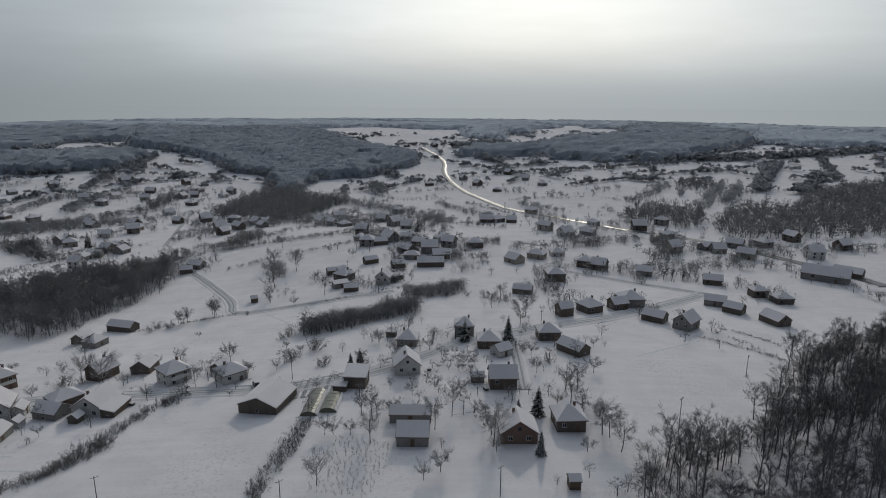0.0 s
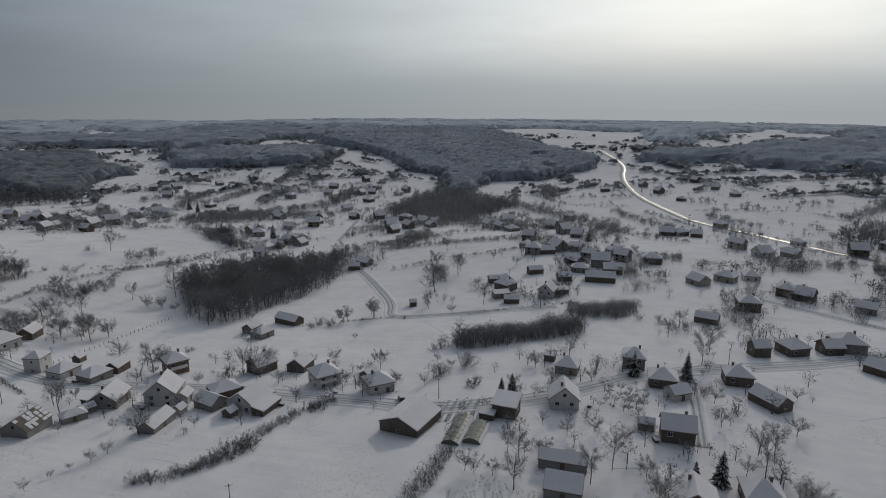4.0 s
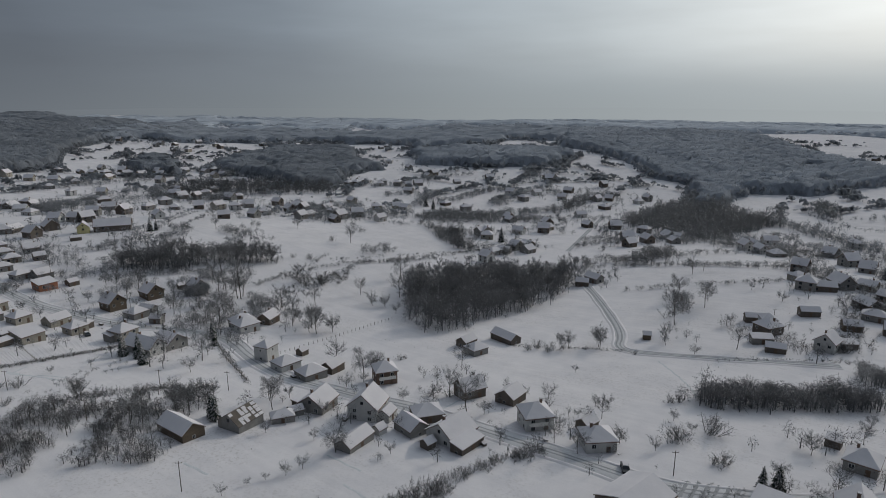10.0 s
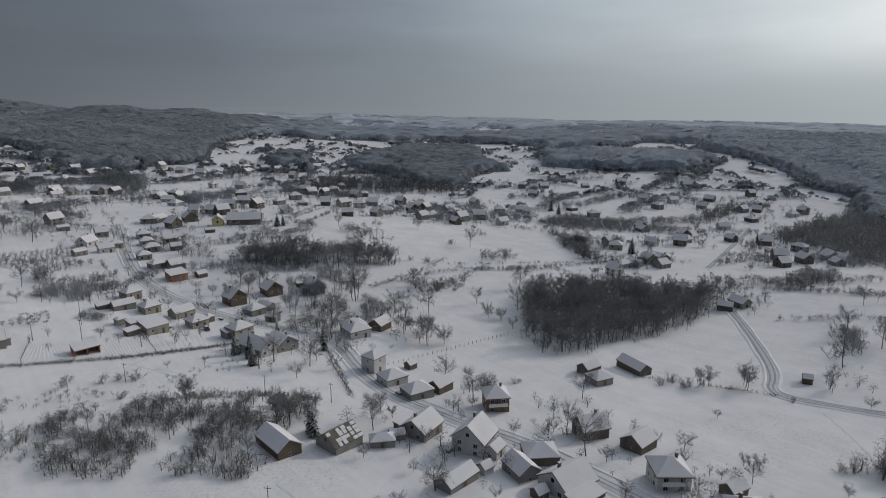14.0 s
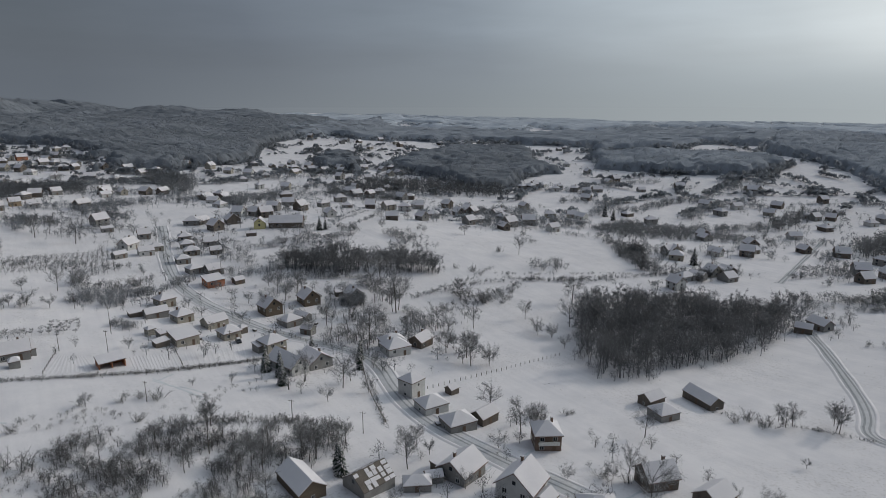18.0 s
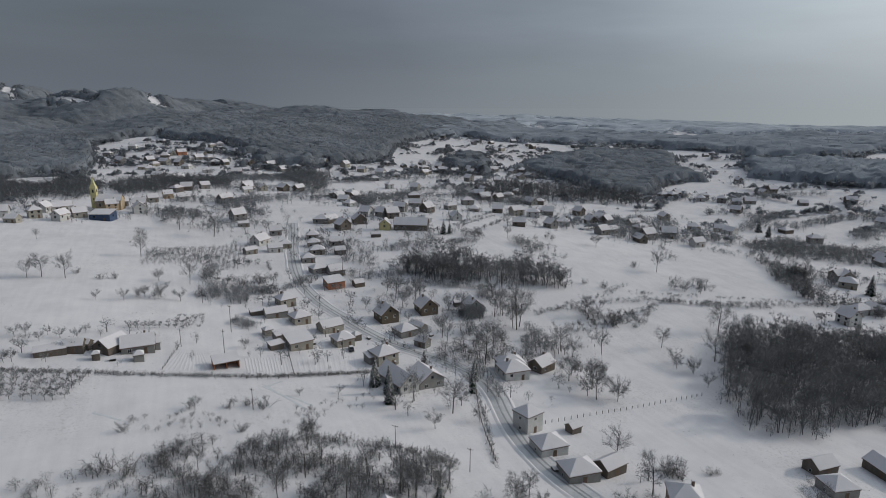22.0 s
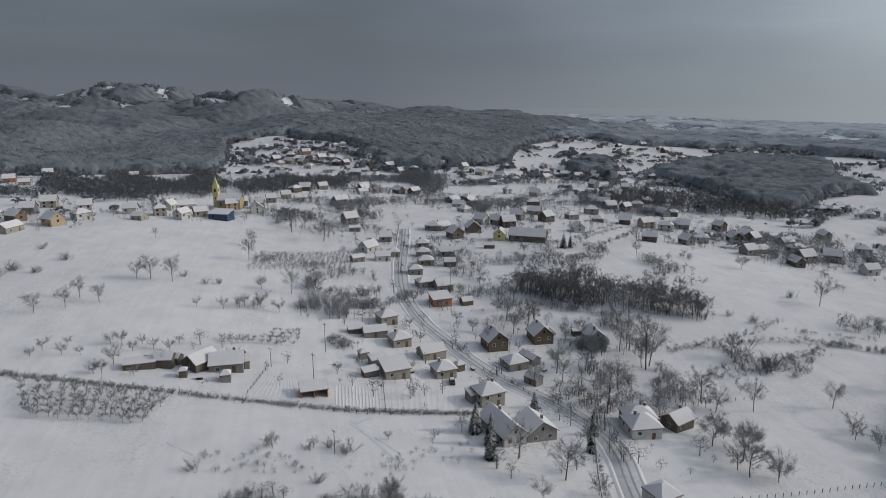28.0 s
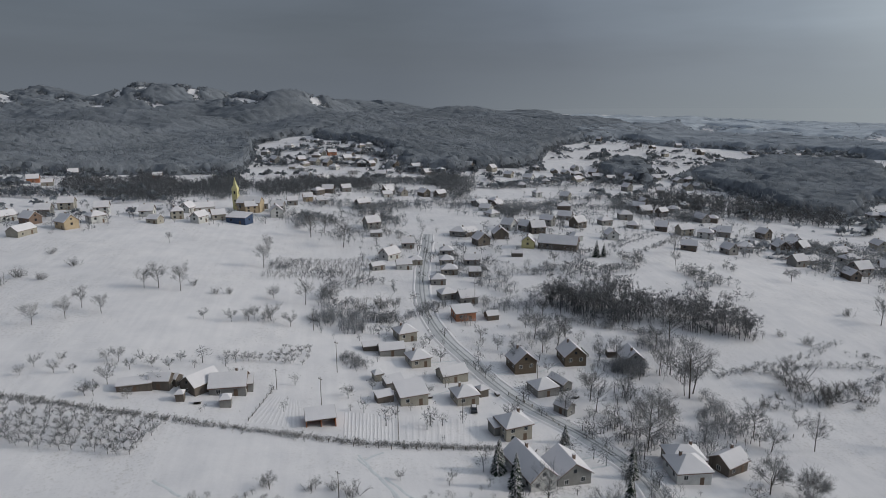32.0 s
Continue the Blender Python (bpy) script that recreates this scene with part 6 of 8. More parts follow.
house(-764.0, 170.8, 16, 9.3, 5.6, 4.4, 'gable', 'dark')
house(-521.9, 120.8, 120, 9.3, 5.6, 4.4, 'gable', 'grey')
house(-588.7, 144.7, 133, 8.4, 7.4, 3.2, 'gable', 'dark')
house(-586.4, 156.7, 14, 7.4, 5.6, 3.2, 'gable', 'cream')
house(-584.9, 173.3, 30, 8.4, 6.5, 3.7, 'gable', 'dark')
house(-582.6, 185.9, 126, 9.3, 5.6, 3.7, 'gable', 'dark')
house(-582.8, 98.3, 80, 8.4, 6.5, 3.7, 'gable', 'dark')
house(-572.9, 90.6, 132, 8.4, 5.6, 3.7, 'hip', 'dark')
house(-442.2, 171.5, 61, 9.3, 7.4, 3.2, 'hip', 'grey')
house(-420.0, 179.0, 16, 7.4, 7.4, 3.7, 'gable', 'dark')
house(-541.3, 208.5, 122, 9.3, 7.4, 2.6, 'gable', 'dark')
house(-548.1, 221.7, 26, 8.4, 6.5, 4.4, 'hip', 'dark')
house(-451.0, 215.0, 28, 7.4, 6.5, 3.7, 'gable', 'grey')
house(-501.4, 305.0, 77, 9.3, 7.4, 4.4, 'hip', 'grey')
house(-465.1, 254.2, 116, 8.4, 7.4, 4.4, 'gable', 'dark')
house(-535.2, 272.1, 77, 9.3, 6.5, 3.7, 'hip', 'dark')
house(-545.1, 333.0, 26, 9.3, 5.6, 2.6, 'gable', 'dark')
house(-620.3, 399.2, 68, 7.4, 5.6, 3.2, 'gable', 'grey')
house(-686.7, 344.5, 117, 8.4, 6.5, 3.2, 'gable', 'cream')
house(-702.5, 371.9, 75, 7.4, 5.6, 4.4, 'gable', 'dark')
house(-650.0, 275.2, 76, 8.4, 7.4, 2.6, 'hip', 'grey')
house(-671.2, 306.4, 76, 7.4, 5.6, 3.2, 'hip', 'grey')
house(-632.2, 371.9, 23, 7.4, 7.4, 4.4, 'gable', 'grey')
house(-734.0, 214.3, 33, 9.3, 6.5, 3.2, 'hip', 'cream')
house(-963.0, 88.9, 31, 9.3, 7.4, 2.6, 'hip', 'dark')
house(-892.8, 142.4, 121, 7.4, 5.6, 3.7, 'hip', 'cream')
house(-356.3, 492.8, 88, 8.4, 6.5, 2.6, 'hip', 'dark')
house(-317.7, 566.2, 349, 9.3, 6.5, 4.4, 'hip', 'grey')
house(-232.5, 452.1, 24, 8.4, 7.4, 4.4, 'gable', 'dark')
house(-261.8, 411.5, 86, 8.4, 5.6, 3.7, 'gable', 'grey')
house(-250.3, 402.9, 30, 8.4, 7.4, 3.7, 'hip', 'cream')
house(-217.6, 495.3, 342, 7.4, 5.6, 3.2, 'gable', 'dark')
house(-216.9, 391.4, 60, 9.3, 5.6, 3.2, 'hip', 'dark')
house(-206.6, 384.4, 78, 7.4, 7.4, 2.6, 'gable', 'grey')
house(-220.3, 365.5, 81, 9.3, 6.5, 2.6, 'hip', 'white')
house(-294.3, 601.2, 19, 8.4, 5.6, 3.2, 'gable', 'cream')
house(-263.9, 616.1, 78, 8.4, 6.5, 3.7, 'gable', 'grey')
house(-242.1, 584.3, 340, 8.4, 7.4, 3.2, 'hip', 'dark')
house(-442.1, 556.1, 58, 9.3, 6.5, 3.2, 'gable', 'grey')
house(-417.7, 593.0, 56, 7.4, 6.5, 2.6, 'gable', 'grey')
house(-403.3, 635.5, 53, 9.3, 6.5, 3.7, 'gable', 'dark')
house(-354.7, 681.9, 346, 9.3, 7.4, 4.4, 'hip', 'cream')
house(-464.4, 599.7, 350, 8.4, 7.4, 2.6, 'gable', 'cream')
house(-463.4, 547.7, 18, 8.4, 5.6, 2.6, 'hip', 'cream')
house(-487.5, 509.6, 355, 8.4, 7.4, 4.4, 'hip', 'dark')
house(-492.5, 530.0, 18, 8.4, 6.5, 2.6, 'hip', 'white')
house(-472.0, 532.9, 58, 7.4, 5.6, 4.4, 'hip', 'grey')
house(-420.5, 515.5, 23, 8.4, 6.5, 3.2, 'gable', 'dark')
house(-890.8, 26.2, 61, 9.3, 5.6, 4.4, 'hip', 'grey')
house(-814.1, 44.4, 26, 8.4, 7.4, 4.4, 'gable', 'grey')
house(-782.4, 75.9, 125, 8.4, 6.5, 3.2, 'hip', 'cream')
house(-841.3, 87.5, 75, 9.3, 7.4, 2.6, 'hip', 'dark')
house(-777.6, 99.6, 43, 7.4, 7.4, 4.4, 'gable', 'dark')
house(-814.9, 112.7, 27, 7.4, 6.5, 2.6, 'hip', 'white')
house(-832.9, 126.1, 45, 8.4, 5.6, 3.7, 'gable', 'dark')
house(-771.2, 135.3, 87, 9.3, 5.6, 4.4, 'hip', 'dark')
house(-791.7, 149.0, 27, 8.4, 6.5, 3.7, 'gable', 'grey')
house(-782.3, 166.8, 91, 8.4, 6.5, 2.6, 'gable', 'grey')
house(-811.0, 176.3, 27, 9.3, 7.4, 3.2, 'gable', 'cream')
house(-755.0, 194.0, 50, 9.3, 7.4, 2.6, 'hip', 'dark')
house(-906.5, 87.2, 26, 9.3, 5.6, 2.6, 'gable', 'grey')
house(-763.1, 64.8, 78, 8.4, 5.6, 2.6, 'gable', 'cream')
house(-760.0, 250.6, 51, 8.4, 7.4, 4.4, 'gable', 'dark')
house(-745.0, 272.0, 128, 9.3, 7.4, 4.4, 'gable', 'cream')
house(-708.9, 280.2, 48, 8.4, 6.5, 3.7, 'gable', 'cream')
house(-693.5, 296.3, 47, 9.3, 7.4, 3.2, 'gable', 'white')
house(-694.4, 311.5, 16, 7.4, 5.6, 2.6, 'gable', 'grey')
house(-736.0, 351.8, 13, 8.4, 6.5, 2.6, 'gable', 'grey')
house(-717.5, 357.2, 95, 9.3, 7.4, 4.4, 'hip', 'dark')
house(-739.2, 385.8, 40, 8.4, 7.4, 3.2, 'gable', 'dark')
house(-700.5, 387.6, 91, 9.3, 7.4, 2.6, 'gable', 'cream')
house(-701.2, 407.0, 7, 9.3, 7.4, 4.4, 'gable', 'cream')
house(-707.8, 429.7, 4, 8.4, 5.6, 3.7, 'hip', 'grey')
house(-699.6, 438.2, 86, 9.3, 6.5, 3.2, 'gable', 'cream')
house(-679.9, 452.6, 2, 8.4, 7.4, 2.6, 'gable', 'grey')
house(-678.4, 464.4, 83, 8.4, 7.4, 4.4, 'hip', 'dark')
house(-687.7, 483.1, 26, 9.3, 6.5, 3.2, 'gable', 'grey')
house(-665.0, 532.6, 74, 9.3, 5.6, 3.7, 'gable', 'cream')
house(-686.3, 528.3, 75, 8.4, 5.6, 4.4, 'hip', 'grey')
house(-521.1, 208.0, 51, 8.4, 7.4, 2.6, 'gable', 'white')
house(-535.4, 220.3, 128, 8.4, 6.5, 3.2, 'gable', 'dark')
house(-545.7, 207.8, 50, 8.4, 5.6, 3.7, 'hip', 'dark')
house(-499.1, 206.3, 25, 8.4, 7.4, 2.6, 'hip', 'white')
house(-444.3, 219.6, 89, 8.4, 7.4, 4.4, 'gable', 'dark')
house(-536.7, 334.1, 48, 9.3, 6.5, 4.4, 'gable', 'dark')
house(-526.5, 333.5, 92, 9.3, 7.4, 3.2, 'gable', 'dark')
house(-515.8, 341.5, 115, 8.4, 5.6, 4.4, 'gable', 'dark')
house(-548.9, 380.0, 44, 7.4, 7.4, 3.2, 'hip', 'cream')
house(-496.9, 362.1, 14, 9.3, 7.4, 3.2, 'gable', 'grey')
house(-495.0, 369.9, 48, 7.4, 5.6, 3.7, 'hip', 'dark')
house(-477.8, 278.7, 100, 8.4, 5.6, 3.7, 'hip', 'grey')
house(-470.6, 295.5, 56, 7.4, 7.4, 2.6, 'hip', 'dark')
house(-494.0, 257.0, 55, 9.3, 6.5, 3.2, 'gable', 'grey')
house(-452.1, 321.4, 97, 9.3, 6.5, 4.4, 'gable', 'cream')
house(-463.8, 312.1, 56, 7.4, 7.4, 3.7, 'gable', 'dark')
house(-460.3, 351.3, 113, 9.3, 6.5, 2.6, 'hip', 'dark')
house(-450.5, 348.7, 54, 8.4, 7.4, 3.7, 'gable', 'grey')
house(-420.8, 347.6, 17, 9.3, 6.5, 2.6, 'hip', 'white')
house(-444.6, 373.4, 14, 7.4, 6.5, 4.4, 'gable', 'dark')
house(-425.8, 371.0, 110, 9.3, 6.5, 3.7, 'hip', 'grey')
house(-422.2, 376.0, 55, 7.4, 7.4, 3.2, 'gable', 'grey')
house(-383.6, 355.2, 96, 8.4, 6.5, 2.6, 'gable', 'grey')
house(-409.1, 371.1, 110, 7.4, 7.4, 4.4, 'gable', 'dark')
house(-385.8, 382.8, 92, 9.3, 6.5, 3.7, 'hip', 'grey')
house(-364.3, 369.7, 93, 9.3, 7.4, 4.4, 'gable', 'grey')
house(-369.5, 381.8, 20, 9.3, 7.4, 2.6, 'hip', 'white')
house(-403.9, 391.7, 91, 8.4, 7.4, 2.6, 'gable', 'grey')
house(-584.7, 292.7, 47, 7.4, 7.4, 3.7, 'gable', 'cream')
house(-829.1, 463.1, 6, 9.3, 7.4, 2.6, 'gable', 'white')
house(-892.5, 612.5, 116, 8.4, 7.4, 4.4, 'gable', 'dark')
house(-883.0, 684.9, 11, 8.4, 6.5, 4.4, 'hip', 'dark')
house(-872.7, 721.4, 68, 9.3, 6.5, 3.2, 'gable', 'cream')
house(-862.3, 748.6, 359, 7.4, 7.4, 3.2, 'gable', 'dark')
house(-1027.4, 521.3, 41, 7.4, 6.5, 4.4, 'gable', 'dark')
house(-897.2, 538.2, 87, 8.4, 5.6, 3.2, 'hip', 'grey')
house(-975.3, 561.6, 6, 9.3, 5.6, 3.7, 'gable', 'grey')
house(-965.1, 620.7, 91, 9.3, 5.6, 3.7, 'gable', 'grey')
house(-934.9, 52.9, 63, 10.2, 7, 3.2, 'hip', 'white')
house(-883.3, 82.1, 95, 8.4, 7, 3.2, 'hip', 'white')
house(-851.0, 105.4, 102, 10.2, 7, 4, 'gable', 'orange')
house(-815.8, 121.8, 116, 10.2, 7, 3.2, 'gable', 'grey')
house(-854.3, 137.0, 54, 9.3, 7, 3.2, 'gable', 'grey')
house(-795.0, 176.4, 80, 8.4, 7, 3.2, 'gable', 'grey')
house(-751.7, 190.7, 114, 10.2, 7, 3.2, 'gable', 'grey')
house(-790.8, 85.7, 49, 10.2, 7, 4, 'gable', 'cream')
house(-750.0, 71.6, 93, 9.3, 7, 3.2, 'hip', 'white')
house(-754.3, 106.2, 51, 9.3, 7, 3.2, 'hip', 'white')
house(-719.4, 123.1, 89, 8.4, 7, 3.2, 'hip', 'white')
house(-826.9, 41.5, 43, 9.3, 7, 4, 'gable', 'orange')
house(-704.3, 149.9, 80, 10.2, 7, 3.2, 'gable', 'grey')
house(-684.7, 168.7, 124, 9.3, 7, 3.2, 'hip', 'white')
house(-715.5, 196.9, 122, 9.3, 7, 3.2, 'gable', 'grey')
house(-686.7, 78.4, 61, 10.2, 7, 3.2, 'gable', 'grey')
house(-658.9, 94.8, 115, 9.3, 7, 3.2, 'gable', 'grey')
house(-901.4, 152.9, 87, 9.3, 7, 3.2, 'hip', 'white')
house(-851.2, 169.5, 68, 9.3, 7, 3.2, 'gable', 'grey')

# woods
wood([(-177, 235), (-158, 225), (-151, 237), (-155, 250), (-147, 268), (-145, 298), (-148, 332), (-161, 349), (-170, 343), (-174, 322), (-187, 328), (-209, 300), (-212, 273)], 12, 520, 'wood')
wood([(-54, 214), (-46, 212), (-12, 236), (-12, 245), (-21, 243), (-54, 221)], 6, 230, 'wood')
wood([(-18, 257), (-1, 260), (6, 266), (7, 279), (-18, 267)], 5.5, 120, 'wood')
wood([(39, 109), (50, 127), (65, 129), (75, 138), (93, 157), (112, 182), (137, 204), (173, 213), (150, 169), (107, 114), (67, 101), (37, 99)], 14, 270, 'wood')
wood([(-324, 178), (-312, 195), (-302, 216), (-292, 234), (-284, 248), (-290, 254), (-300, 248), (-310, 233), (-330, 193)], 11, 150, 'wood')
wood([(-234, 157), (-226, 163), (-224, 179), (-239, 192), (-254, 191), (-259, 181), (-246, 169)], 6, 49, 'scrub')
wood([(-330, 180), (-300, 206), (-312, 214), (-343, 189)], 7, 60, 'wood')
wood([(-307, 419), (-253, 366), (-244, 376), (-255, 396), (-314, 448)], 6, 40, 'wood')
wood([(-339, 91), (-316, 103), (-325, 121), (-333, 120), (-331, 104)], 5, 16, 'scrub')
wood([(-29, 112), (-28, 127), (-25, 133), (-13, 130), (-13, 120), (-16, 110)], 1.3, 170, 'reeds')
wood([(-246, 330), (-234, 329), (-227, 334), (-265, 394), (-279, 395), (-288, 389)], 8, 60, 'grove')
wood([(-142, 390), (-126, 380), (-113, 379), (-128, 431), (-146, 442), (-160, 441)], 5, 25, 'grove')
wood([(-147, 338), (-133, 332), (-122, 332), (-141, 387), (-157, 395), (-170, 394)], 5, 35, 'grove')
wood([(-30, 357), (-15, 353), (-1, 359), (-1, 505), (-22, 517), (-43, 515)], 6, 70, 'grove')
wood([(-90, 307), (-85, 302), (-82, 304), (-88, 329), (-93, 333), (-97, 332)], 6, 14, 'grove')
wood([(104, 378), (111, 373), (120, 378), (127, 402), (120, 406), (111, 402)], 5, 25, 'grove')
wood([(13, 371), (22, 367), (32, 374), (34, 392), (24, 395), (14, 389)], 3, 60, 'grove')
wood([(60, 389), (77, 384), (96, 390), (108, 439), (89, 445), (68, 441)], 5, 50, 'grove')
wood([(116, 350), (133, 346), (152, 350), (171, 397), (153, 401), (131, 398)], 6, 60, 'grove')
wood([(150, 324), (165, 320), (184, 324), (205, 365), (188, 368), (168, 365)], 6, 60, 'grove')
wood([(45, 285), (50, 282), (56, 286), (64, 328), (58, 330), (51, 327)], 5, 20, 'grove')
wood([(63, 281), (77, 279), (93, 283), (99, 305), (84, 306), (68, 303)], 4, 40, 'grove')
wood([(2, 295), (12, 292), (22, 295), (24, 331), (13, 333), (3, 329)], 4, 30, 'grove')
wood([(14, 241), (26, 239), (39, 242), (45, 285), (31, 287), (16, 284)], 4, 24, 'grove')
wood([(-62, 441), (-48, 428), (-37, 436), (-42, 498), (-57, 508), (-71, 505)], 6, 30, 'grove')
wood([(-100, 431), (-77, 413), (-58, 415), (-65, 468), (-90, 483), (-112, 483)], 5, 40, 'grove')
wood([(-236, 369), (-217, 379), (-202, 397), (-229, 448), (-251, 435), (-267, 413)], 6, 70, 'grove')
wood([(-168, 371), (-151, 374), (-137, 383), (-160, 441), (-178, 436), (-193, 422)], 5, 40, 'grove')
wood([(-107, 427), (-83, 431), (-64, 455), (-79, 557), (-107, 547), (-133, 525)], 5, 100, 'grove')
wood([(-54, 356), (-43, 359), (-34, 369), (-45, 486), (-59, 481), (-72, 465)], 5, 60, 'grove')
wood([(-32, 348), (-14, 358), (4, 375), (5, 486), (-19, 473), (-41, 446)], 5, 90, 'grove')
wood([(-142, 385), (-129, 384), (-120, 391), (-132, 429), (-145, 428), (-155, 419)], 6, 30, 'grove')
wood([(-262, 290), (-253, 295), (-249, 306), (-268, 326), (-276, 320), (-280, 309)], 5, 24, 'grove')
wood([(-333, 152), (-322, 161), (-314, 172), (-356, 193), (-372, 183), (-383, 171)], 5, 50, 'grove')
wood([(-219, 271), (-212, 274), (-209, 282), (-230, 308), (-238, 304), (-241, 296)], 6, 18, 'grove')
wood([(-78, 258), (-72, 258), (-67, 263), (-75, 291), (-82, 290), (-87, 286)], 4, 12, 'grove')
wood([(-301, 94), (-297, 105), (-297, 117), (-330, 124), (-335, 111), (-335, 98)], 4.5, 60, 'grove')
wood([(-275, 98), (-272, 104), (-272, 110), (-294, 115), (-297, 108), (-297, 101)], 3, 30, 'grove')
wood([(-300, 145), (-292, 159), (-288, 174), (-307, 182), (-316, 167), (-321, 152)], 4, 40, 'grove')
wood([(-321, 152), (-317, 156), (-317, 161), (-353, 174), (-358, 169), (-359, 164)], 4, 20, 'grove')
wood([(-343, 140), (-337, 149), (-335, 159), (-391, 177), (-401, 167), (-404, 155)], 4, 30, 'grove')
wood([(-424, 64), (-424, 77), (-431, 90), (-497, 90), (-498, 74), (-491, 59)], 4, 24, 'grove')
wood([(-340, 171), (-336, 183), (-336, 195), (-372, 209), (-376, 196), (-377, 182)], 4, 40, 'grove')
wood([(-384, 144), (-378, 163), (-377, 182), (-408, 191), (-415, 171), (-415, 150)], 4, 40, 'grove')
wood([(-338, 186), (-329, 225), (-327, 270), (-366, 297), (-364, 244), (-370, 197)], 5, 90, 'grove')
wood([(-298, 155), (-296, 167), (-296, 180), (-325, 191), (-328, 177), (-329, 163)], 4, 24, 'grove')
wood([(-263, 176), (-261, 189), (-260, 204), (-290, 221), (-293, 206), (-295, 190)], 4, 26, 'grove')
wood([(-241, 192), (-239, 202), (-238, 212), (-250, 221), (-252, 211), (-253, 200)], 3.5, 30, 'grove')
wood([(-284, 202), (-281, 217), (-280, 233), (-305, 250), (-308, 233), (-310, 216)], 4, 50, 'grove')
wood([(-279, 105), (-278, 110), (-280, 116), (-310, 119), (-310, 113), (-309, 107)], 3.5, 30, 'grove')
wood([(-270, 100), (-270, 107), (-272, 115), (-293, 117), (-293, 109), (-291, 100)], 2.5, 30, 'grove')
wood([(-294, 91), (-294, 97), (-296, 102), (-328, 104), (-328, 97), (-326, 91)], 3, 14, 'grove')
wood([(-216, 67), (-205, 92), (-208, 113), (-210, 130), (-202, 127), (-197, 97), (-204, 66)], 2.5, 38, 'scrub')
wood([(-306, 88), (-300, 101), (-298, 115), (-341, 125), (-348, 110), (-350, 95)], 5, 80, 'grove')
wood([(-292, 109), (-285, 123), (-282, 138), (-365, 168), (-380, 150), (-388, 131)], 4, 90, 'grove')
wood([(-206, 157), (-197, 167), (-191, 180), (-237, 214), (-248, 200), (-256, 185)], 5, 80, 'grove')
wood([(-322, 181), (-300, 212), (-284, 249), (-358, 304), (-375, 255), (-397, 214)], 6, 100, 'grove')
wood([(-420, 90), (-410, 107), (-406, 127), (-488, 144), (-502, 122), (-505, 100)], 5, 60, 'grove')
wood([(-233, 160), (-225, 163), (-229, 176), (-254, 193), (-273, 197), (-271, 186), (-252, 173)], 6, 80, 'grove')

wood([(-455, 1104), (-423, 1210), (-386, 1306), (-248, 1197), (-195, 1133), (-157, 1045), (-81, 981), (-41, 911), (-41, 859), (-75, 812), (-98, 763), (-166, 744), (-161, 677), (-178, 648), (-208, 743), (-245, 770), (-268, 777), (-305, 855), (-377, 932)], 11, 1774, 'far')
wood([(-197, 510), (-205, 571), (-192, 615), (-172, 648), (-139, 617), (-103, 594), (-108, 533), (-129, 482), (-169, 509)], 11, 263, 'far')
wood([(409, 1462), (712, 2088), (609, 1478), (533, 1144), (481, 1009), (402, 909), (356, 875), (294, 809), (218, 795), (154, 832), (132, 882), (53, 877), (13, 920), (37, 996), (141, 947), (194, 1056), (303, 1080)], 11, 1531, 'far')
wood([(35, 1474), (124, 1481), (91, 1074), (37, 1137)], 10, 187, 'far')
wood([(148, 1523), (192, 1502), (151, 1176), (117, 1196)], 10, 93, 'far')
wood([(136, 478), (159, 518), (179, 508), (203, 487), (173, 425), (152, 428), (128, 443)], 11, 100, 'far')
wood([(177, 412), (196, 444), (233, 501), (273, 494), (326, 566), (366, 600), (433, 622), (492, 603), (334, 403), (282, 397), (216, 386), (183, 393)], 12, 772, 'far')
wood([(242, 661), (269, 639), (262, 615), (228, 613)], 8, 16, 'far')
wood([(768, 1577), (736, 1269), (799, 1167), (862, 1101), (709, 900), (636, 924), (561, 962), (490, 1009)], 10, 706, 'far')
wood([(111, 335), (136, 381), (148, 385), (127, 335), (109, 318)], 8, 18, 'far')
wood([(79, 391), (96, 387), (96, 373), (80, 362)], 7, 8, 'far')
wood([(-777, 409), (-834, 465), (-793, 476), (-677, 418), (-692, 391)], 10, 85, 'hill')
wood([(-631, 468), (-685, 461), (-727, 496), (-771, 569), (-798, 629), (-815, 686), (-750, 701), (-692, 699), (-595, 613), (-539, 605), (-550, 558), (-503, 489), (-527, 456), (-590, 474)], 11, 632, 'hill')
wood([(-593, 358), (-590, 415), (-547, 456), (-504, 492), (-465, 456), (-497, 405), (-553, 336)], 10, 244, 'far')
wood([(-1112, 507), (-1269, 691), (-1547, 964), (-1229, 800), (-1117, 810), (-1090, 907), (-889, 911), (-828, 990), (-811, 1057), (-747, 1162), (-592, 1110), (-548, 1133), (-488, 975), (-564, 917), (-555, 856), (-624, 768), (-673, 811), (-772, 783), (-855, 794), (-940, 687), (-987, 595), (-1033, 579), (-1035, 501)], 11, 1559, 'far')
wood([(-598, 730), (-515, 811), (-416, 835), (-386, 808), (-392, 747), (-468, 679), (-527, 664)], 11, 306, 'far')
wood([(-598, 1211), (-475, 1205), (-334, 1201), (-260, 1162), (-156, 722), (-200, 738), (-265, 783), (-297, 818), (-337, 856), (-391, 883), (-451, 903)], 11, 1481, 'far')
wood([(-202, 535), (-204, 614), (-193, 715), (-163, 683), (-139, 630), (-121, 599), (-105, 649), (-95, 590), (-123, 531), (-157, 549), (-179, 529)], 11, 283, 'far')
wood([(-292, 389), (-289, 405), (-256, 381), (-235, 366), (-237, 355), (-262, 370)], 5, 19, 'far')
wood([(-282, 580), (-282, 638), (-268, 633), (-258, 555), (-251, 525)], 9, 35, 'far')
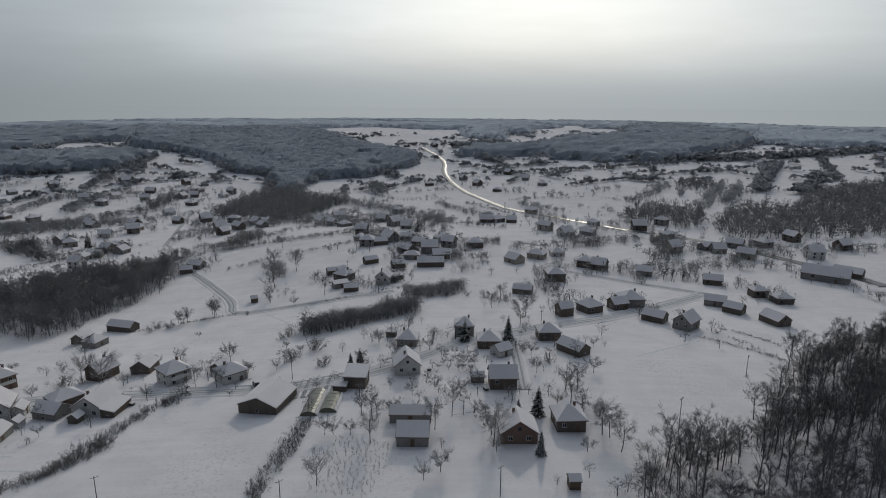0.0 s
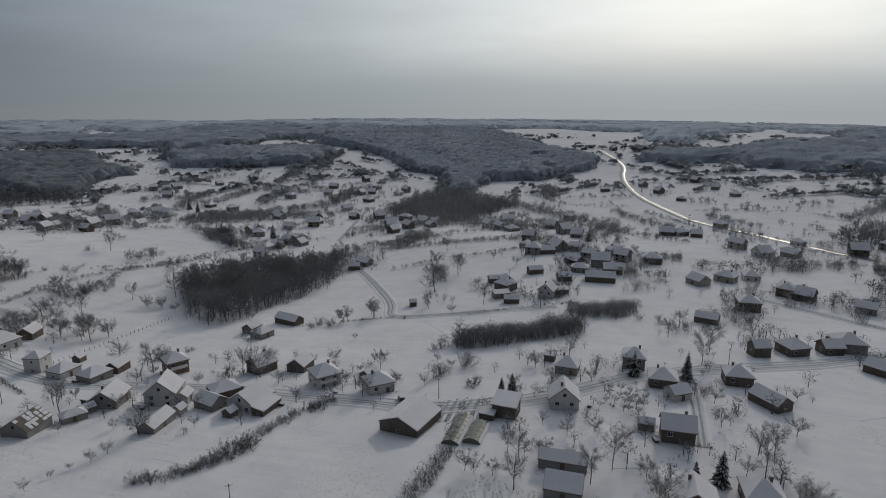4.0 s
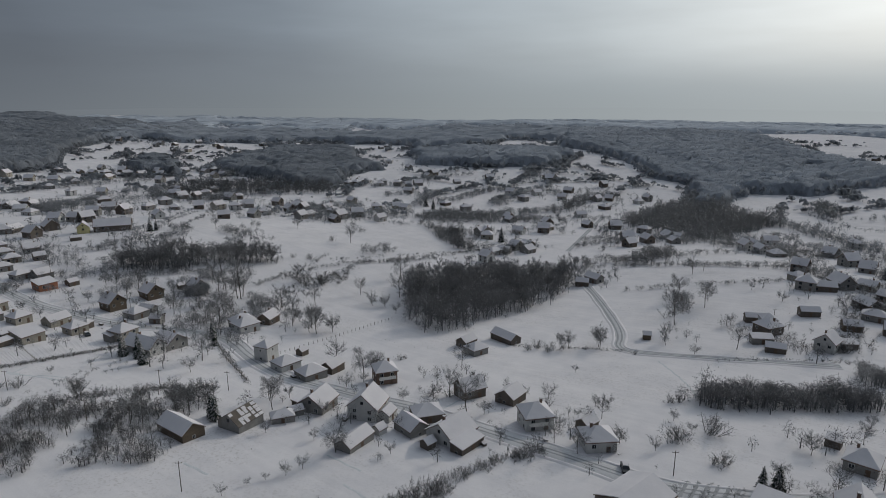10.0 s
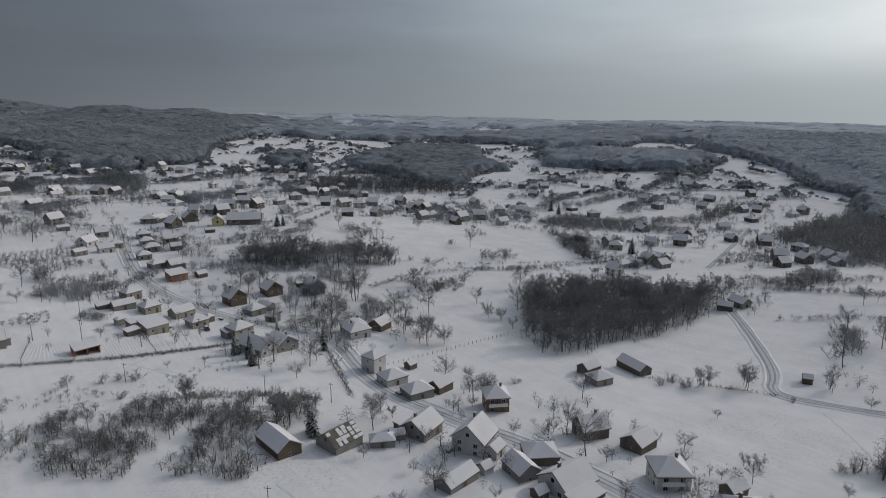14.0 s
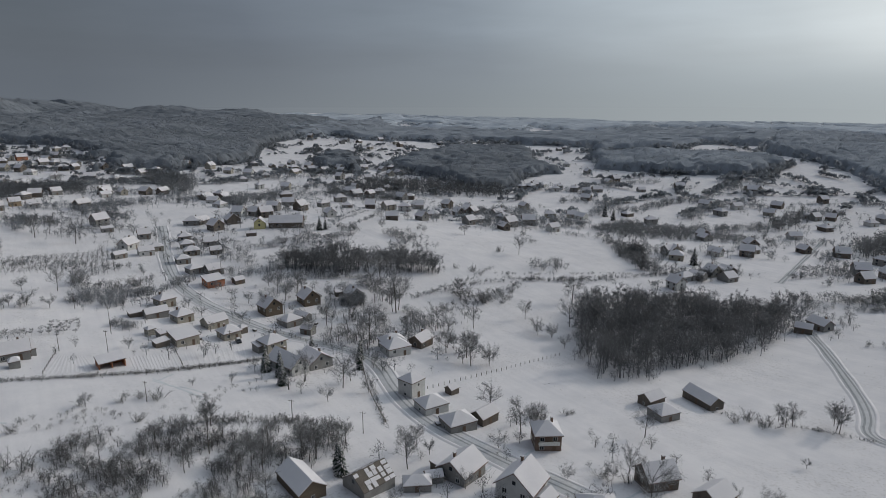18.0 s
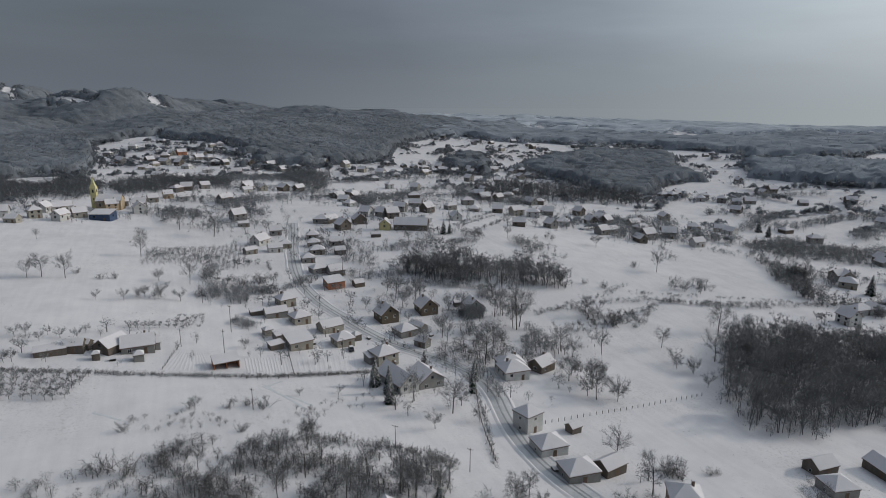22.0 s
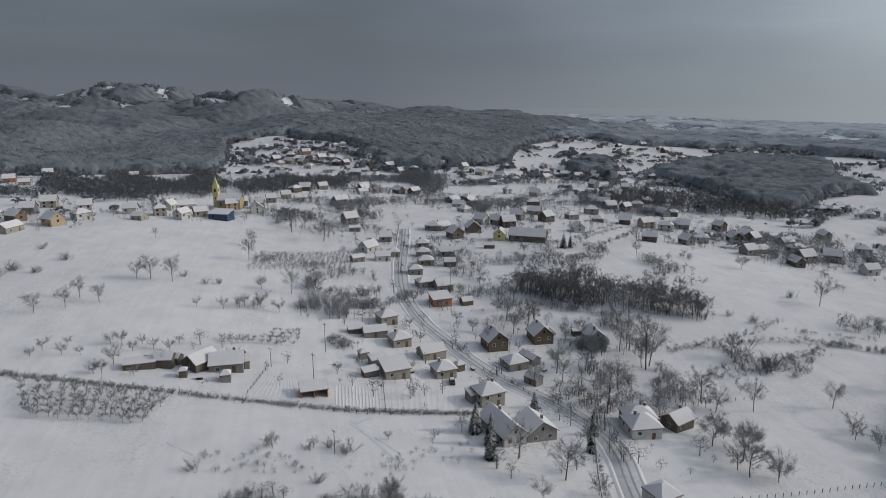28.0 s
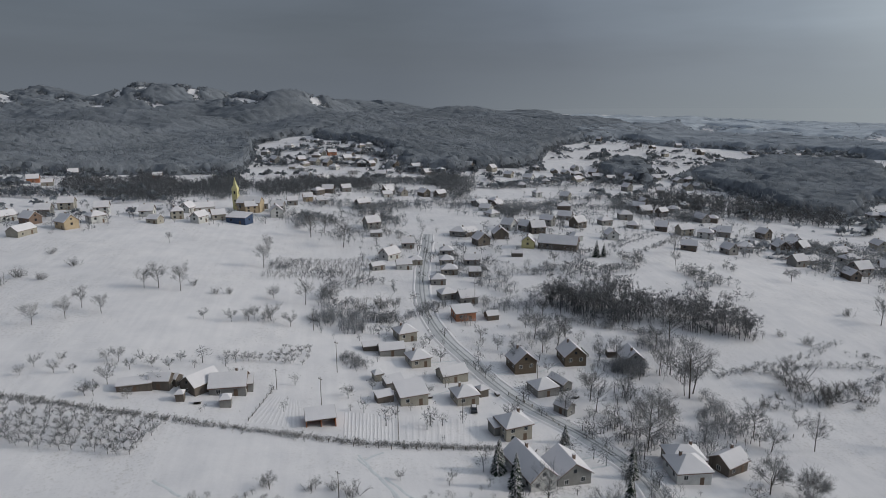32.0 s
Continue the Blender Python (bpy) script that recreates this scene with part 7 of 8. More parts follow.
wood([(-246, 511), (-281, 492), (-344, 468), (-333, 425), (-308, 423), (-268, 471)], 5, 85, 'far')
wood([(-575, -88), (-648, -109), (-643, -70), (-707, -59), (-623, -9), (-711, 10), (-605, 41), (-539, 32), (-550, 8), (-516, -17), (-529, -44)], 7, 382, 'far')
wood([(-586, 42), (-640, 47), (-683, 94), (-662, 140), (-596, 130), (-565, 85), (-554, 53)], 7, 201, 'far')
wood([(-569, 199), (-657, 235), (-725, 209), (-679, 190), (-600, 191)], 8, 92, 'far')
wood([(-1003, 82), (-1123, 134), (-1413, 263), (-1244, 368), (-1111, 464), (-885, 377), (-782, 272), (-777, 245), (-842, 189), (-921, 155)], 11, 1445, 'hill')
wood([(-1069, -413), (-1082, -11), (-800, 16), (-731, 8), (-718, -42), (-708, -180), (-682, -219)], 11, 1330, 'hill')
wood([(-1291, 255), (-1242, 372), (-1210, 498), (-1130, 515), (-1035, 501), (-990, 454), (-932, 402), (-838, 354), (-786, 328), (-763, 267), (-740, 234), (-756, 162)], 11, 1280, 'hill')

wood([(-192, 74), (-195, 82), (-188, 99), (-182, 120), (-170, 134), (-157, 130), (-155, 120), (-143, 109), (-138, 102), (-146, 96), (-153, 87), (-157, 78), (-166, 68)], 4.5, 330, 'scrub')
wood([(-188, 44), (-188, 58), (-192, 70), (-191, 83), (-181, 93), (-179, 108), (-165, 117), (-154, 113), (-180, 45)], 4, 110, 'scrub')

# hedges
hedge([(-92, 664), (-73, 635), (-39, 589), (4, 595)], 3, 3, 67)
hedge([(-123, 667), (-105, 673), (-58, 688)], 4, 4, 39)
hedge([(-105, 601), (-68, 560), (-34, 517), (-1, 455)], 9, 6, 231)
hedge([(-102, 477), (-70, 502), (-42, 494)], 7, 5, 69)
hedge([(-125, 399), (-100, 395), (-71, 403), (-43, 415)], 4, 3.5, 49)
hedge([(-140, 385), (-135, 403), (-136, 432)], 9, 6, 61)
hedge([(-168, 373), (-155, 386), (-127, 390)], 6, 5, 40)
hedge([(-57, 405), (-40, 386), (-24, 368), (-1, 354)], 7, 5, 76)
hedge([(153, 547), (139, 570), (109, 576), (56, 570)], 3, 3, 55)
hedge([(66, 488), (87, 458), (109, 442), (143, 434)], 5, 5, 70)
hedge([(94, 379), (110, 387), (126, 393)], 5, 5, 24)
hedge([(121, 644), (174, 671), (236, 695), (304, 742)], 3, 4, 104)
hedge([(162, 542), (189, 582), (223, 637)], 7, 6, 112)
hedge([(206, 504), (244, 577), (273, 626)], 8, 6, 159)
hedge([(295, 590), (342, 679), (402, 773)], 8, 7, 242)
hedge([(237, 525), (271, 592), (282, 609)], 9, 7, 122)
hedge([(325, 573), (373, 639), (399, 675)], 9, 7, 162)
hedge([(486, 829), (446, 735), (405, 655)], 6, 5, 164)
hedge([(48, 791), (77, 797), (135, 804)], 5, 5, 62)
hedge([(52, 745), (112, 746), (195, 756), (286, 784)], 5, 5, 170)
hedge([(226, 823), (295, 810), (373, 824), (454, 838), (561, 891), (647, 940)], 16, 7, 900)
hedge([(6, 1005), (52, 1032), (95, 996)], 10, 8, 156)
hedge([(10, 375), (16, 361), (31, 381)], 5, 4, 28)
hedge([(3, 328), (17, 373)], 5, 5, 33)
hedge([(139, 341), (154, 325), (178, 314)], 5, 5, 34)
hedge([(-30, 353), (-10, 334), (21, 327)], 7, 5, 59)
hedge([(36, 360), (56, 361), (91, 379)], 7, 5, 59)
hedge([(-9, 565), (9, 525), (30, 485), (41, 460)], 6, 5, 99)
hedge([(64, 545), (79, 517), (94, 493)], 6, 5, 51)
hedge([(2, 263), (17, 257), (40, 248)], 2.5, 4, 20)
hedge([(48, 307), (47, 264), (47, 234)], 5, 6, 52)
hedge([(100, 309), (114, 298), (121, 288)], 8, 5, 34)
hedge([(96, 218), (102, 208), (107, 191)], 2, 1.6, 28)
hedge([(66, 326), (79, 315), (90, 302)], 8, 5, 38)
hedge([(137, 288), (139, 270), (144, 251)], 5, 4, 26)
hedge([(121, 310), (152, 322), (159, 310)], 6, 5, 40)
hedge([(183, 289), (192, 262)], 4, 4, 16)
hedge([(-55, 289), (-39, 275), (-27, 288)], 8, 4.5, 44)
hedge([(-24, 284), (-26, 328), (-25, 346)], 6, 6, 53)
hedge([(-87, 296), (-90, 319), (-93, 335)], 5, 6, 28)
hedge([(95, 308), (116, 322), (138, 322)], 6, 4, 40)
hedge([(204, 362), (209, 349), (233, 356), (260, 363)], 7, 5, 66)
hedge([(-120, 823), (-74, 796), (-62, 745)], 8, 6, 120)
hedge([(-84, 700), (-70, 641)], 8, 9, 69)
hedge([(-595, 156), (-595, 178), (-568, 199)], 8, 5, 64)
hedge([(-512, 139), (-463, 135)], 7, 5, 49)
hedge([(-655, 193), (-692, 220), (-668, 228)], 14, 7, 142)
hedge([(-630, 244), (-657, 301), (-653, 371)], 7, 5, 133)
hedge([(-554, 224), (-546, 256), (-539, 312), (-548, 333)], 7, 5, 112)
hedge([(-554, 268), (-581, 296), (-577, 321)], 6, 5, 55)
hedge([(-583, 335), (-515, 316), (-494, 342), (-500, 381)], 7, 6, 143)
hedge([(-398, 240), (-423, 266), (-463, 306)], 2.2, 2, 92)
hedge([(-490, 213), (-525, 239), (-502, 247)], 8, 6, 77)
hedge([(-425, 350), (-410, 368), (-387, 378)], 5, 5, 34)
hedge([(-369, 350), (-375, 391), (-353, 407), (-355, 430)], 14, 6, 183)
hedge([(-341, 359), (-310, 341)], 3, 3, 17)
hedge([(-364, 455), (-386, 504), (-398, 536)], 7, 6, 87)
hedge([(-333, 433), (-310, 470), (-284, 506), (-269, 546)], 9, 6, 168)
hedge([(-362, 491), (-367, 551), (-369, 592)], 7, 6, 101)
hedge([(-323, 523), (-339, 586), (-331, 615), (-302, 620)], 8, 6, 142)
hedge([(-354, 580), (-364, 650), (-374, 703)], 5, 5, 89)
hedge([(-369, 625), (-389, 730), (-384, 761)], 5, 5, 98)
hedge([(-363, 722), (-384, 790), (-391, 835)], 8, 7, 133)
hedge([(-454, 672), (-434, 702), (-398, 759)], 5, 6, 73)
hedge([(-364, 638), (-337, 674), (-309, 695)], 3, 4, 40)
hedge([(-303, 645), (-266, 694), (-247, 720)], 4, 4, 53)
hedge([(-268, 621), (-272, 645), (-252, 645)], 7, 6, 44)
hedge([(-248, 524), (-222, 530), (-192, 543)], 5, 5, 42)
hedge([(-193, 435), (-175, 459)], 8, 5, 34)
hedge([(-198, 475), (-203, 517)], 5, 5, 30)
hedge([(-308, 396), (-345, 386), (-360, 377)], 3, 3, 27)
hedge([(-273, 303), (-262, 312)], 7, 5, 14)
hedge([(-272, 276), (-263, 293), (-251, 329), (-232, 360)], 2.2, 1.8, 92)
hedge([(-158, 472), (-132, 500), (-100, 504)], 13, 5, 130)
hedge([(-146, 552), (-131, 551), (-111, 557)], 8, 5, 41)
hedge([(-467, 511), (-454, 568), (-452, 604), (-432, 642)], 7, 5, 137)
hedge([(-427, 486), (-407, 513), (-391, 511)], 7, 5, 49)
hedge([(-141, 375), (-124, 392), (-98, 397), (-66, 418)], 2.5, 2.5, 88)
hedge([(-159, 367), (-149, 394), (-127, 412)], 6, 4, 49)
hedge([(-657, 134), (-670, 178), (-651, 217)], 11, 6, 140)
hedge([(-491, 118), (-520, 132), (-533, 149)], 10, 6, 76)
hedge([(-522, 152), (-549, 173), (-571, 214)], 7, 5, 80)
hedge([(-515, 208), (-534, 244), (-547, 277)], 8, 5, 87)
hedge([(-454, 80), (-493, 86), (-472, 99)], 4, 6, 36)
hedge([(-582, 332), (-597, 360), (-556, 360)], 8, 5, 83)
hedge([(-392, 242), (-410, 258), (-445, 298)], 2.2, 2, 76)
hedge([(-520, 345), (-499, 356), (-509, 386)], 11, 6, 86)
hedge([(-641, 443), (-648, 511), (-654, 581)], 8, 6, 158)
hedge([(-714, 329), (-687, 374), (-673, 411)], 9, 5, 118)
hedge([(-637, 235), (-675, 309), (-697, 347)], 6, 5, 108)
hedge([(-406, 359), (-421, 388), (-407, 400), (-393, 424)], 14, 6, 157)
hedge([(-537, -108), (-570, -100), (-541, -76)], 10, 6, 102)
hedge([(-599, -58), (-581, -30)], 10, 6, 47)
hedge([(-888, 683), (-859, 733), (-822, 764)], 9, 6, 136)
hedge([(-735, 169), (-719, 208), (-702, 228)], 8, 6, 78)
hedge([(-912, 40), (-894, 96), (-851, 149), (-793, 183)], 6, 5, 166)
hedge([(-812, 21), (-833, 57), (-788, 107), (-763, 142)], 5, 5, 108)
hedge([(-257.6, 5.5), (-253.3, 14.9), (-247.2, 36.1), (-239.8, 60.8), (-232.3, 91.5), (-229.0, 110.1), (-227.5, 135.2)], 1.3, 1.2, 1240)
hedge([(-88.1, 121.1), (-85.1, 132.1), (-81.0, 148.2), (-77.6, 155.3), (-74.0, 162.9)], 2.4, 2.2, 220)
hedge([(-97.3, 113.4), (-89.4, 119.4), (-84.4, 125.5), (-81.0, 136.2)], 2.2, 2.2, 160)
hedge([(-39.5, 109.8), (-37.6, 124.0), (-35.1, 135.0), (-35.0, 143.5)], 2.6, 2.2, 140)
hedge([(-125.2, 230.2), (-106.2, 239.8), (-87.0, 247.5)], 1.2, 1.2, 120)
hedge([(88.8, 208.4), (98.5, 201.2), (109.3, 188.5)], 1.2, 1.2, 80)
hedge([(100.3, 219.3), (108.4, 214.0), (115.3, 201.8)], 1, 1, 80)
hedge([(-315.8, 407.3), (-282.8, 394.9), (-248.3, 365.3), (-226.9, 365.2), (-210.5, 369.9)], 7, 5, 120)
hedge([(-258.3, 280.5), (-246.9, 308.7), (-228.8, 373.2)], 2.5, 2.2, 160)
hedge([(-240.9, 222.2), (-241.2, 244.3), (-255.1, 277.5)], 2.5, 2.2, 80)
hedge([(-266.4, 211.3), (-261.9, 234.3), (-265.2, 267.5), (-247.8, 303.6), (-236.0, 331.4)], 2.5, 2.2, 180)
hedge([(-261.6, 218.6), (-266.5, 238.8), (-271.9, 263.1), (-281.5, 280.8)], 2, 1.6, 120)
hedge([(-262.8, 238.1), (-251.3, 241.5), (-244.8, 252.1)], 2, 1.8, 60)
hedge([(-192.4, 97.7), (-188.0, 109.8), (-179.9, 124.5), (-167.1, 136.1)], 2.2, 2, 220)
hedge([(-160.3, 362.5), (-136.8, 381.4), (-92.4, 395.0), (-62.5, 407.7)], 2, 2.2, 200)
hedge([(-121.0, 329.1), (-94.8, 348.5), (-65.1, 365.9), (-33.8, 398.8)], 2, 2.2, 160)
hedge([(-58.1, 253.1), (-38.8, 267.7), (-20.5, 275.9)], 1.2, 1.2, 80)
hedge([(-316.1, 175.8), (-299.4, 203.5), (-289.9, 221.2)], 2.5, 2.4, 100)
hedge([(-359.4, 226.8), (-382.4, 250.0), (-423.1, 292.7)], 2.5, 2.4, 80)
hedge([(14.3, 566.8), (49.0, 495.8), (84.2, 440.6), (124.1, 398.3)], 4, 4, 90)
hedge([(-83.7, 474.1), (-13.5, 457.7), (42.7, 429.8)], 5, 4, 110)
hedge([(-141.5, 393.6), (-104.3, 442.3), (-68.8, 467.1)], 5, 4, 110)
hedge([(-151.6, 474.6), (-95.2, 479.8), (-39.4, 490.2), (4.2, 454.7)], 6, 5, 160)
hedge([(-388.8, 173.4), (-356.4, 192.7), (-332.8, 223.0)], 3, 3, 60)
hedge([(-217.5, 163.4), (-207.6, 161.2), (-193.9, 156.7), (-181.2, 151.7), (-168.8, 146.4), (-163.0, 144.4)], 0.9, 0.9, 280)
hedge([(-42.1, 155.0), (-42.400000000000006, 161.4), (-42.7, 167.8)], 0.5, 0.7, 26)
hedge([(-39.3, 155.9), (-39.7, 162.7), (-40.1, 169.5)], 0.5, 0.7, 26)
hedge([(-36.5, 156.7), (-36.85, 163.5), (-37.2, 170.3)], 0.5, 0.7, 26)
hedge([(-33.6, 157.5), (-33.900000000000006, 164.35), (-34.2, 171.2)], 0.5, 0.7, 26)
hedge([(-30.8, 158.2), (-31.05, 165.05), (-31.3, 171.9)], 0.5, 0.7, 26)
hedge([(-370, 70), (-375, 82), (-365, 97), (-354, 109)], 9, 3.2, 55)
hedge([(-323, 96), (-324, 107), (-314, 118), (-294, 118)], 7, 3.8, 41)
hedge([(-306, 67), (-309, 74), (-305, 79)], 5, 3.5, 9)
hedge([(-642, 86), (-658, 139), (-650, 207)], 12, 6, 192)
hedge([(-480, 73), (-483, 90), (-470, 100)], 8, 5, 34)
hedge([(-435, 97), (-457, 129), (-424, 147)], 6, 4, 59)
hedge([(-372, 146), (-369, 163), (-358, 171)], 7, 4, 28)
hedge([(-310, 171), (-306, 191), (-302, 214)], 5, 3.5, 28)
hedge([(-353, 96), (-344, 103), (-358, 120)], 6, 3.5, 26)
hedge([(-526, 178), (-544, 207), (-505, 221)], 8, 5, 78)
hedge([(-523, 84), (-530, 110), (-508, 124)], 8, 5, 55)

# single trees and shrubs
tree(23.2, 144.3, 8.1, 's')
tree(20.8, 199.1, 9.3, 's')
tree(21.4, 126.3, 6.1, 's')
tree(18.4, 145.6, 3.9, 's')
tree(6.2, 198.1, 8.1, 's')
tree(-25.8, 174.0, 7.2, 's')
tree(-28.6, 173.4, 6.0, 's')
tree(36.3, 159.7, 8.4, 'b')
tree(37.5, 135.7, 9.6, 'b')
tree(39.1, 134.6, 8.1, 'b')
tree(-18.2, 141.1, 7.7, 'b')
tree(1.5, 145.2, 8.6, 'b')
tree(-17.6, 130.4, 8.6, 'b')
tree(-78.8, 315.4, 12.2, 'b')
tree(-82.5, 286.9, 14.0, 'b')
tree(-15.6, 159.0, 3.7, 'b')
tree(26.5, 214.1, 10.7, 'b')
tree(-100.6, 370.8, 8.8, 'b')
tree(18.1, 241.4, 7.2, 'b')
tree(22.7, 254.8, 7.5, 'b')
tree(48.4, 193.7, 4.0, 'f')
tree(-23.3, 200.3, 5.1, 'f')
tree(-4.6, 116.0, 4.7, 'f')
tree(-26.9, 134.5, 4.5, 'f')
tree(-1.1, 119.1, 6.1, 'f')
tree(10.8, 134.3, 8.1, 'f')
tree(11.4, 127.0, 4.3, 'f')
tree(-13.0, 222.9, 4.5, 'f')
tree(-97.1, 247.0, 7.9, 'f')
tree(-106.2, 237.4, 6.4, 'f')
tree(26.7, 184.5, 5.7, 'f')
tree(32.9, 159.4, 8.4, 'f')
tree(-14.7, 148.6, 2.9, 'u')
tree(-8.0, 146.8, 2.7, 'u')
tree(24.6, 189.6, 3.9, 'u')
tree(31.3, 179.8, 3.7, 'u')
tree(-62.2, 181.9, 2.8, 'u')
tree(-37.8, 180.4, 3.2, 'u')
tree(-58.7, 209.4, 3.2, 'u')
tree(-45.7, 200.7, 4.1, 'u')
tree(-49.5, 184.7, 4.8, 'u')
tree(-60.6, 171.4, 3.1, 'u')
tree(-186.6, 105.8, 6.9, 'b')
tree(-143.7, 137.9, 10.1, 'b')
tree(-164.3, 121.4, 8.2, 'b')
tree(-160.7, 123.3, 6.9, 'b')
tree(-80.3, 325.6, 9.7, 'b')
tree(-93.7, 326.7, 11.1, 'b')
tree(-55.2, 269.0, 9.8, 'b')
tree(-79.1, 264.8, 6.8, 'b')
tree(-13.6, 211.4, 6.1, 'b')
tree(-220.0, 219.2, 10.6, 'b')
tree(-265.9, 200.4, 10.8, 'b')
tree(-73.1, 167.2, 7.0, 'b')
tree(-101.8, 170.9, 11.2, 'b')
tree(-95.6, 244.7, 8.9, 'b')
tree(-105.3, 239.5, 6.7, 'b')
tree(-97.6, 380.0, 6.3, 'b')
tree(-224.1, 281.5, 12.5, 'b')
tree(-63.8, 296.0, 4.8, 'b')
tree(-392.4, 278.9, 12.7, 'b')
tree(-294.7, 313.6, 11.7, 'b')
tree(-217.7, 245.4, 8.5, 'b')
tree(-207.8, 197.1, 8.5, 'f')
tree(-196.0, 196.6, 10.6, 'f')
tree(-187.9, 200.2, 7.3, 'f')
tree(-204.2, 239.0, 6.3, 'f')
tree(-196.7, 239.7, 5.9, 'f')
tree(-22.8, 197.1, 5.2, 'f')
tree(-74.9, 194.9, 3.5, 'f')
tree(-37.7, 181.8, 2.9, 'f')
tree(-129.9, 143.9, 5.0, 'f')
tree(-112.4, 132.4, 8.2, 'f')
tree(-116.9, 104.8, 2.9, 'f')
tree(-116.4, 110.6, 2.0, 'f')
tree(-115.1, 114.4, 2.1, 'f')
tree(-113.1, 118.2, 3.8, 'f')
tree(-112.4, 122.4, 3.6, 'f')
tree(-88.1, 192.3, 5.5, 'f')
tree(-91.9, 217.4, 3.0, 'f')
tree(-221.0, 337.1, 4.2, 'f')
tree(-492.6, 397.4, 5.2, 'f')
tree(-65.8, 256.1, 4.3, 'f')
tree(-52.8, 336.1, 5.3, 'f')
tree(-67.9, 350.3, 4.2, 'f')
tree(-151.6, 124.5, 7.2, 's')
tree(-220.2, 167.8, 4.5, 's')
tree(-236.9, 400.3, 10.9, 's')
tree(-363.5, 473.3, 10.3, 's')
tree(-350.2, 467.2, 10.1, 's')
tree(-19.9, 410.9, 8.9, 's')
tree(-185.2, 97.5, 3.1, 'u')
tree(-56.9, 210.9, 4.5, 'u')
tree(-49.6, 187.5, 4.7, 'u')
tree(-44.5, 194.8, 6.4, 'u')
tree(-145.2, 194.4, 2.1, 'u')
tree(-148.0, 183.1, 3.1, 'u')
tree(-114.7, 233.3, 4.1, 'u')
tree(-258.9, 164.5, 3.6, 'u')
tree(-250.8, 239.2, 8.8, 'u')
tree(-246.4, 246.4, 5.9, 'u')
tree(-241.7, 255.5, 5.1, 'u')
tree(-116.5, 174.1, 3.7, 'u')
tree(-112.3, 176.9, 2.8, 'u')
tree(-83.0, 245.7, 2.2, 'u')
tree(-39.0, 179.2, 2.9, 'u')
tree(-85.6, 186.0, 3.5, 'u')
tree(-185.8, 106.4, 6.8, 'b')
tree(-182.5, 81.2, 5.6, 'b')
tree(-451.4, 86.7, 8.1, 'b')
tree(-417.3, 104.1, 13.8, 'b')
tree(-369.9, 68.0, 11.5, 'b')
tree(-189.3, 193.2, 10.0, 'b')
tree(-286.7, 216.1, 15.2, 'b')
tree(-253.7, 204.9, 13.7, 'b')
tree(-238.5, 185.1, 10.4, 'b')
tree(-202.0, 255.7, 11.9, 'b')
tree(-213.1, 278.5, 9.0, 'b')
tree(-124.5, 199.8, 8.5, 'b')
tree(-109.2, 239.8, 5.7, 'b')
tree(-98.7, 249.3, 7.1, 'b')
tree(-287.9, 173.7, 12.9, 'b')
tree(-244.3, 159.4, 8.8, 'b')
tree(-261.1, 205.2, 6.4, 'b')
tree(-256.7, 184.9, 9.7, 'b')
tree(-246.3, 169.7, 9.1, 'b')
tree(-151.1, 145.5, 6.7, 'b')
tree(-160.6, 119.5, 7.1, 'b')
tree(-158.4, 122.0, 6.8, 'b')
tree(-277.4, 155.6, 8.5, 'b')
tree(-203.9, 193.5, 9.5, 'f')
tree(-199.9, 201.2, 9.5, 'f')
tree(-192.6, 192.3, 7.1, 'f')
tree(-186.5, 198.9, 7.0, 'f')
tree(-201.2, 236.6, 5.8, 'f')
tree(-195.5, 238.7, 5.0, 'f')
tree(-185.8, 235.1, 5.5, 'f')
tree(-307.9, 75.4, 6.5, 'f')
tree(-303.3, 82.3, 5.4, 'f')
tree(-305.8, 68.3, 5.3, 'f')
tree(-214.2, 109.5, 2.6, 'f')
tree(-211.7, 91.5, 3.2, 'f')
tree(-212.1, 82.2, 4.7, 'f')
tree(-149.0, 123.9, 7.5, 's')
tree(-212.9, 163.8, 6.7, 's')
tree(-216.5, 132.0, 7.5, 's')
tree(-203.5, 132.4, 8.0, 's')
tree(-194.1, 77.9, 2.8, 'u')
tree(-204.7, 66.2, 3.5, 'u')
tree(-196.7, 91.6, 3.0, 'u')
tree(-187.1, 63.2, 5.1, 'u')
tree(-184.9, 67.2, 5.1, 'u')
tree(-180.7, 77.2, 3.3, 'u')
tree(-145.2, 192.5, 2.5, 'u')
tree(-110.0, 232.5, 4.0, 'u')
tree(-115.9, 229.4, 3.3, 'u')
tree(-148.8, 182.2, 5.0, 'u')
tree(-146.1, 183.7, 4.9, 'u')
tree(-242.4, 242.0, 6.5, 'u')
tree(-245.8, 235.1, 3.9, 'u')
tree(-250.4, 258.8, 3.6, 'u')
tree(-217.3, 132.7, 8.7, 's')
tree(-210.3, 134.6, 9.0, 's')
tree(-204.6, 159.0, 6.2, 's')
tree(-229.8, 153.8, 5.6, 's')
tree(-383.5, 230.4, 8.8, 's')
tree(-383.1, 234.2, 7.4, 's')
tree(-726.5, 665.7, 12.9, 's')
tree(-298.8, 4.1, 7.2, 'b')
tree(-303.2, 12.2, 7.5, 'b')
tree(-313.0, 13.9, 7.8, 'b')
tree(-308.1, 21.5, 6.7, 'b')
tree(-334.1, 28.2, 7.6, 'b')
tree(-334.6, 33.0, 9.8, 'b')
tree(-332.4, 41.3, 10.8, 'b')
tree(-400.5, 67.6, 8.4, 'b')
tree(-436.9, 87.2, 14.1, 'b')
tree(-445.1, 94.8, 11.3, 'b')
tree(-251.1, 202.2, 19.0, 'b')
tree(-229.7, 177.5, 14.5, 'b')
tree(-297.2, 168.3, 10.8, 'b')
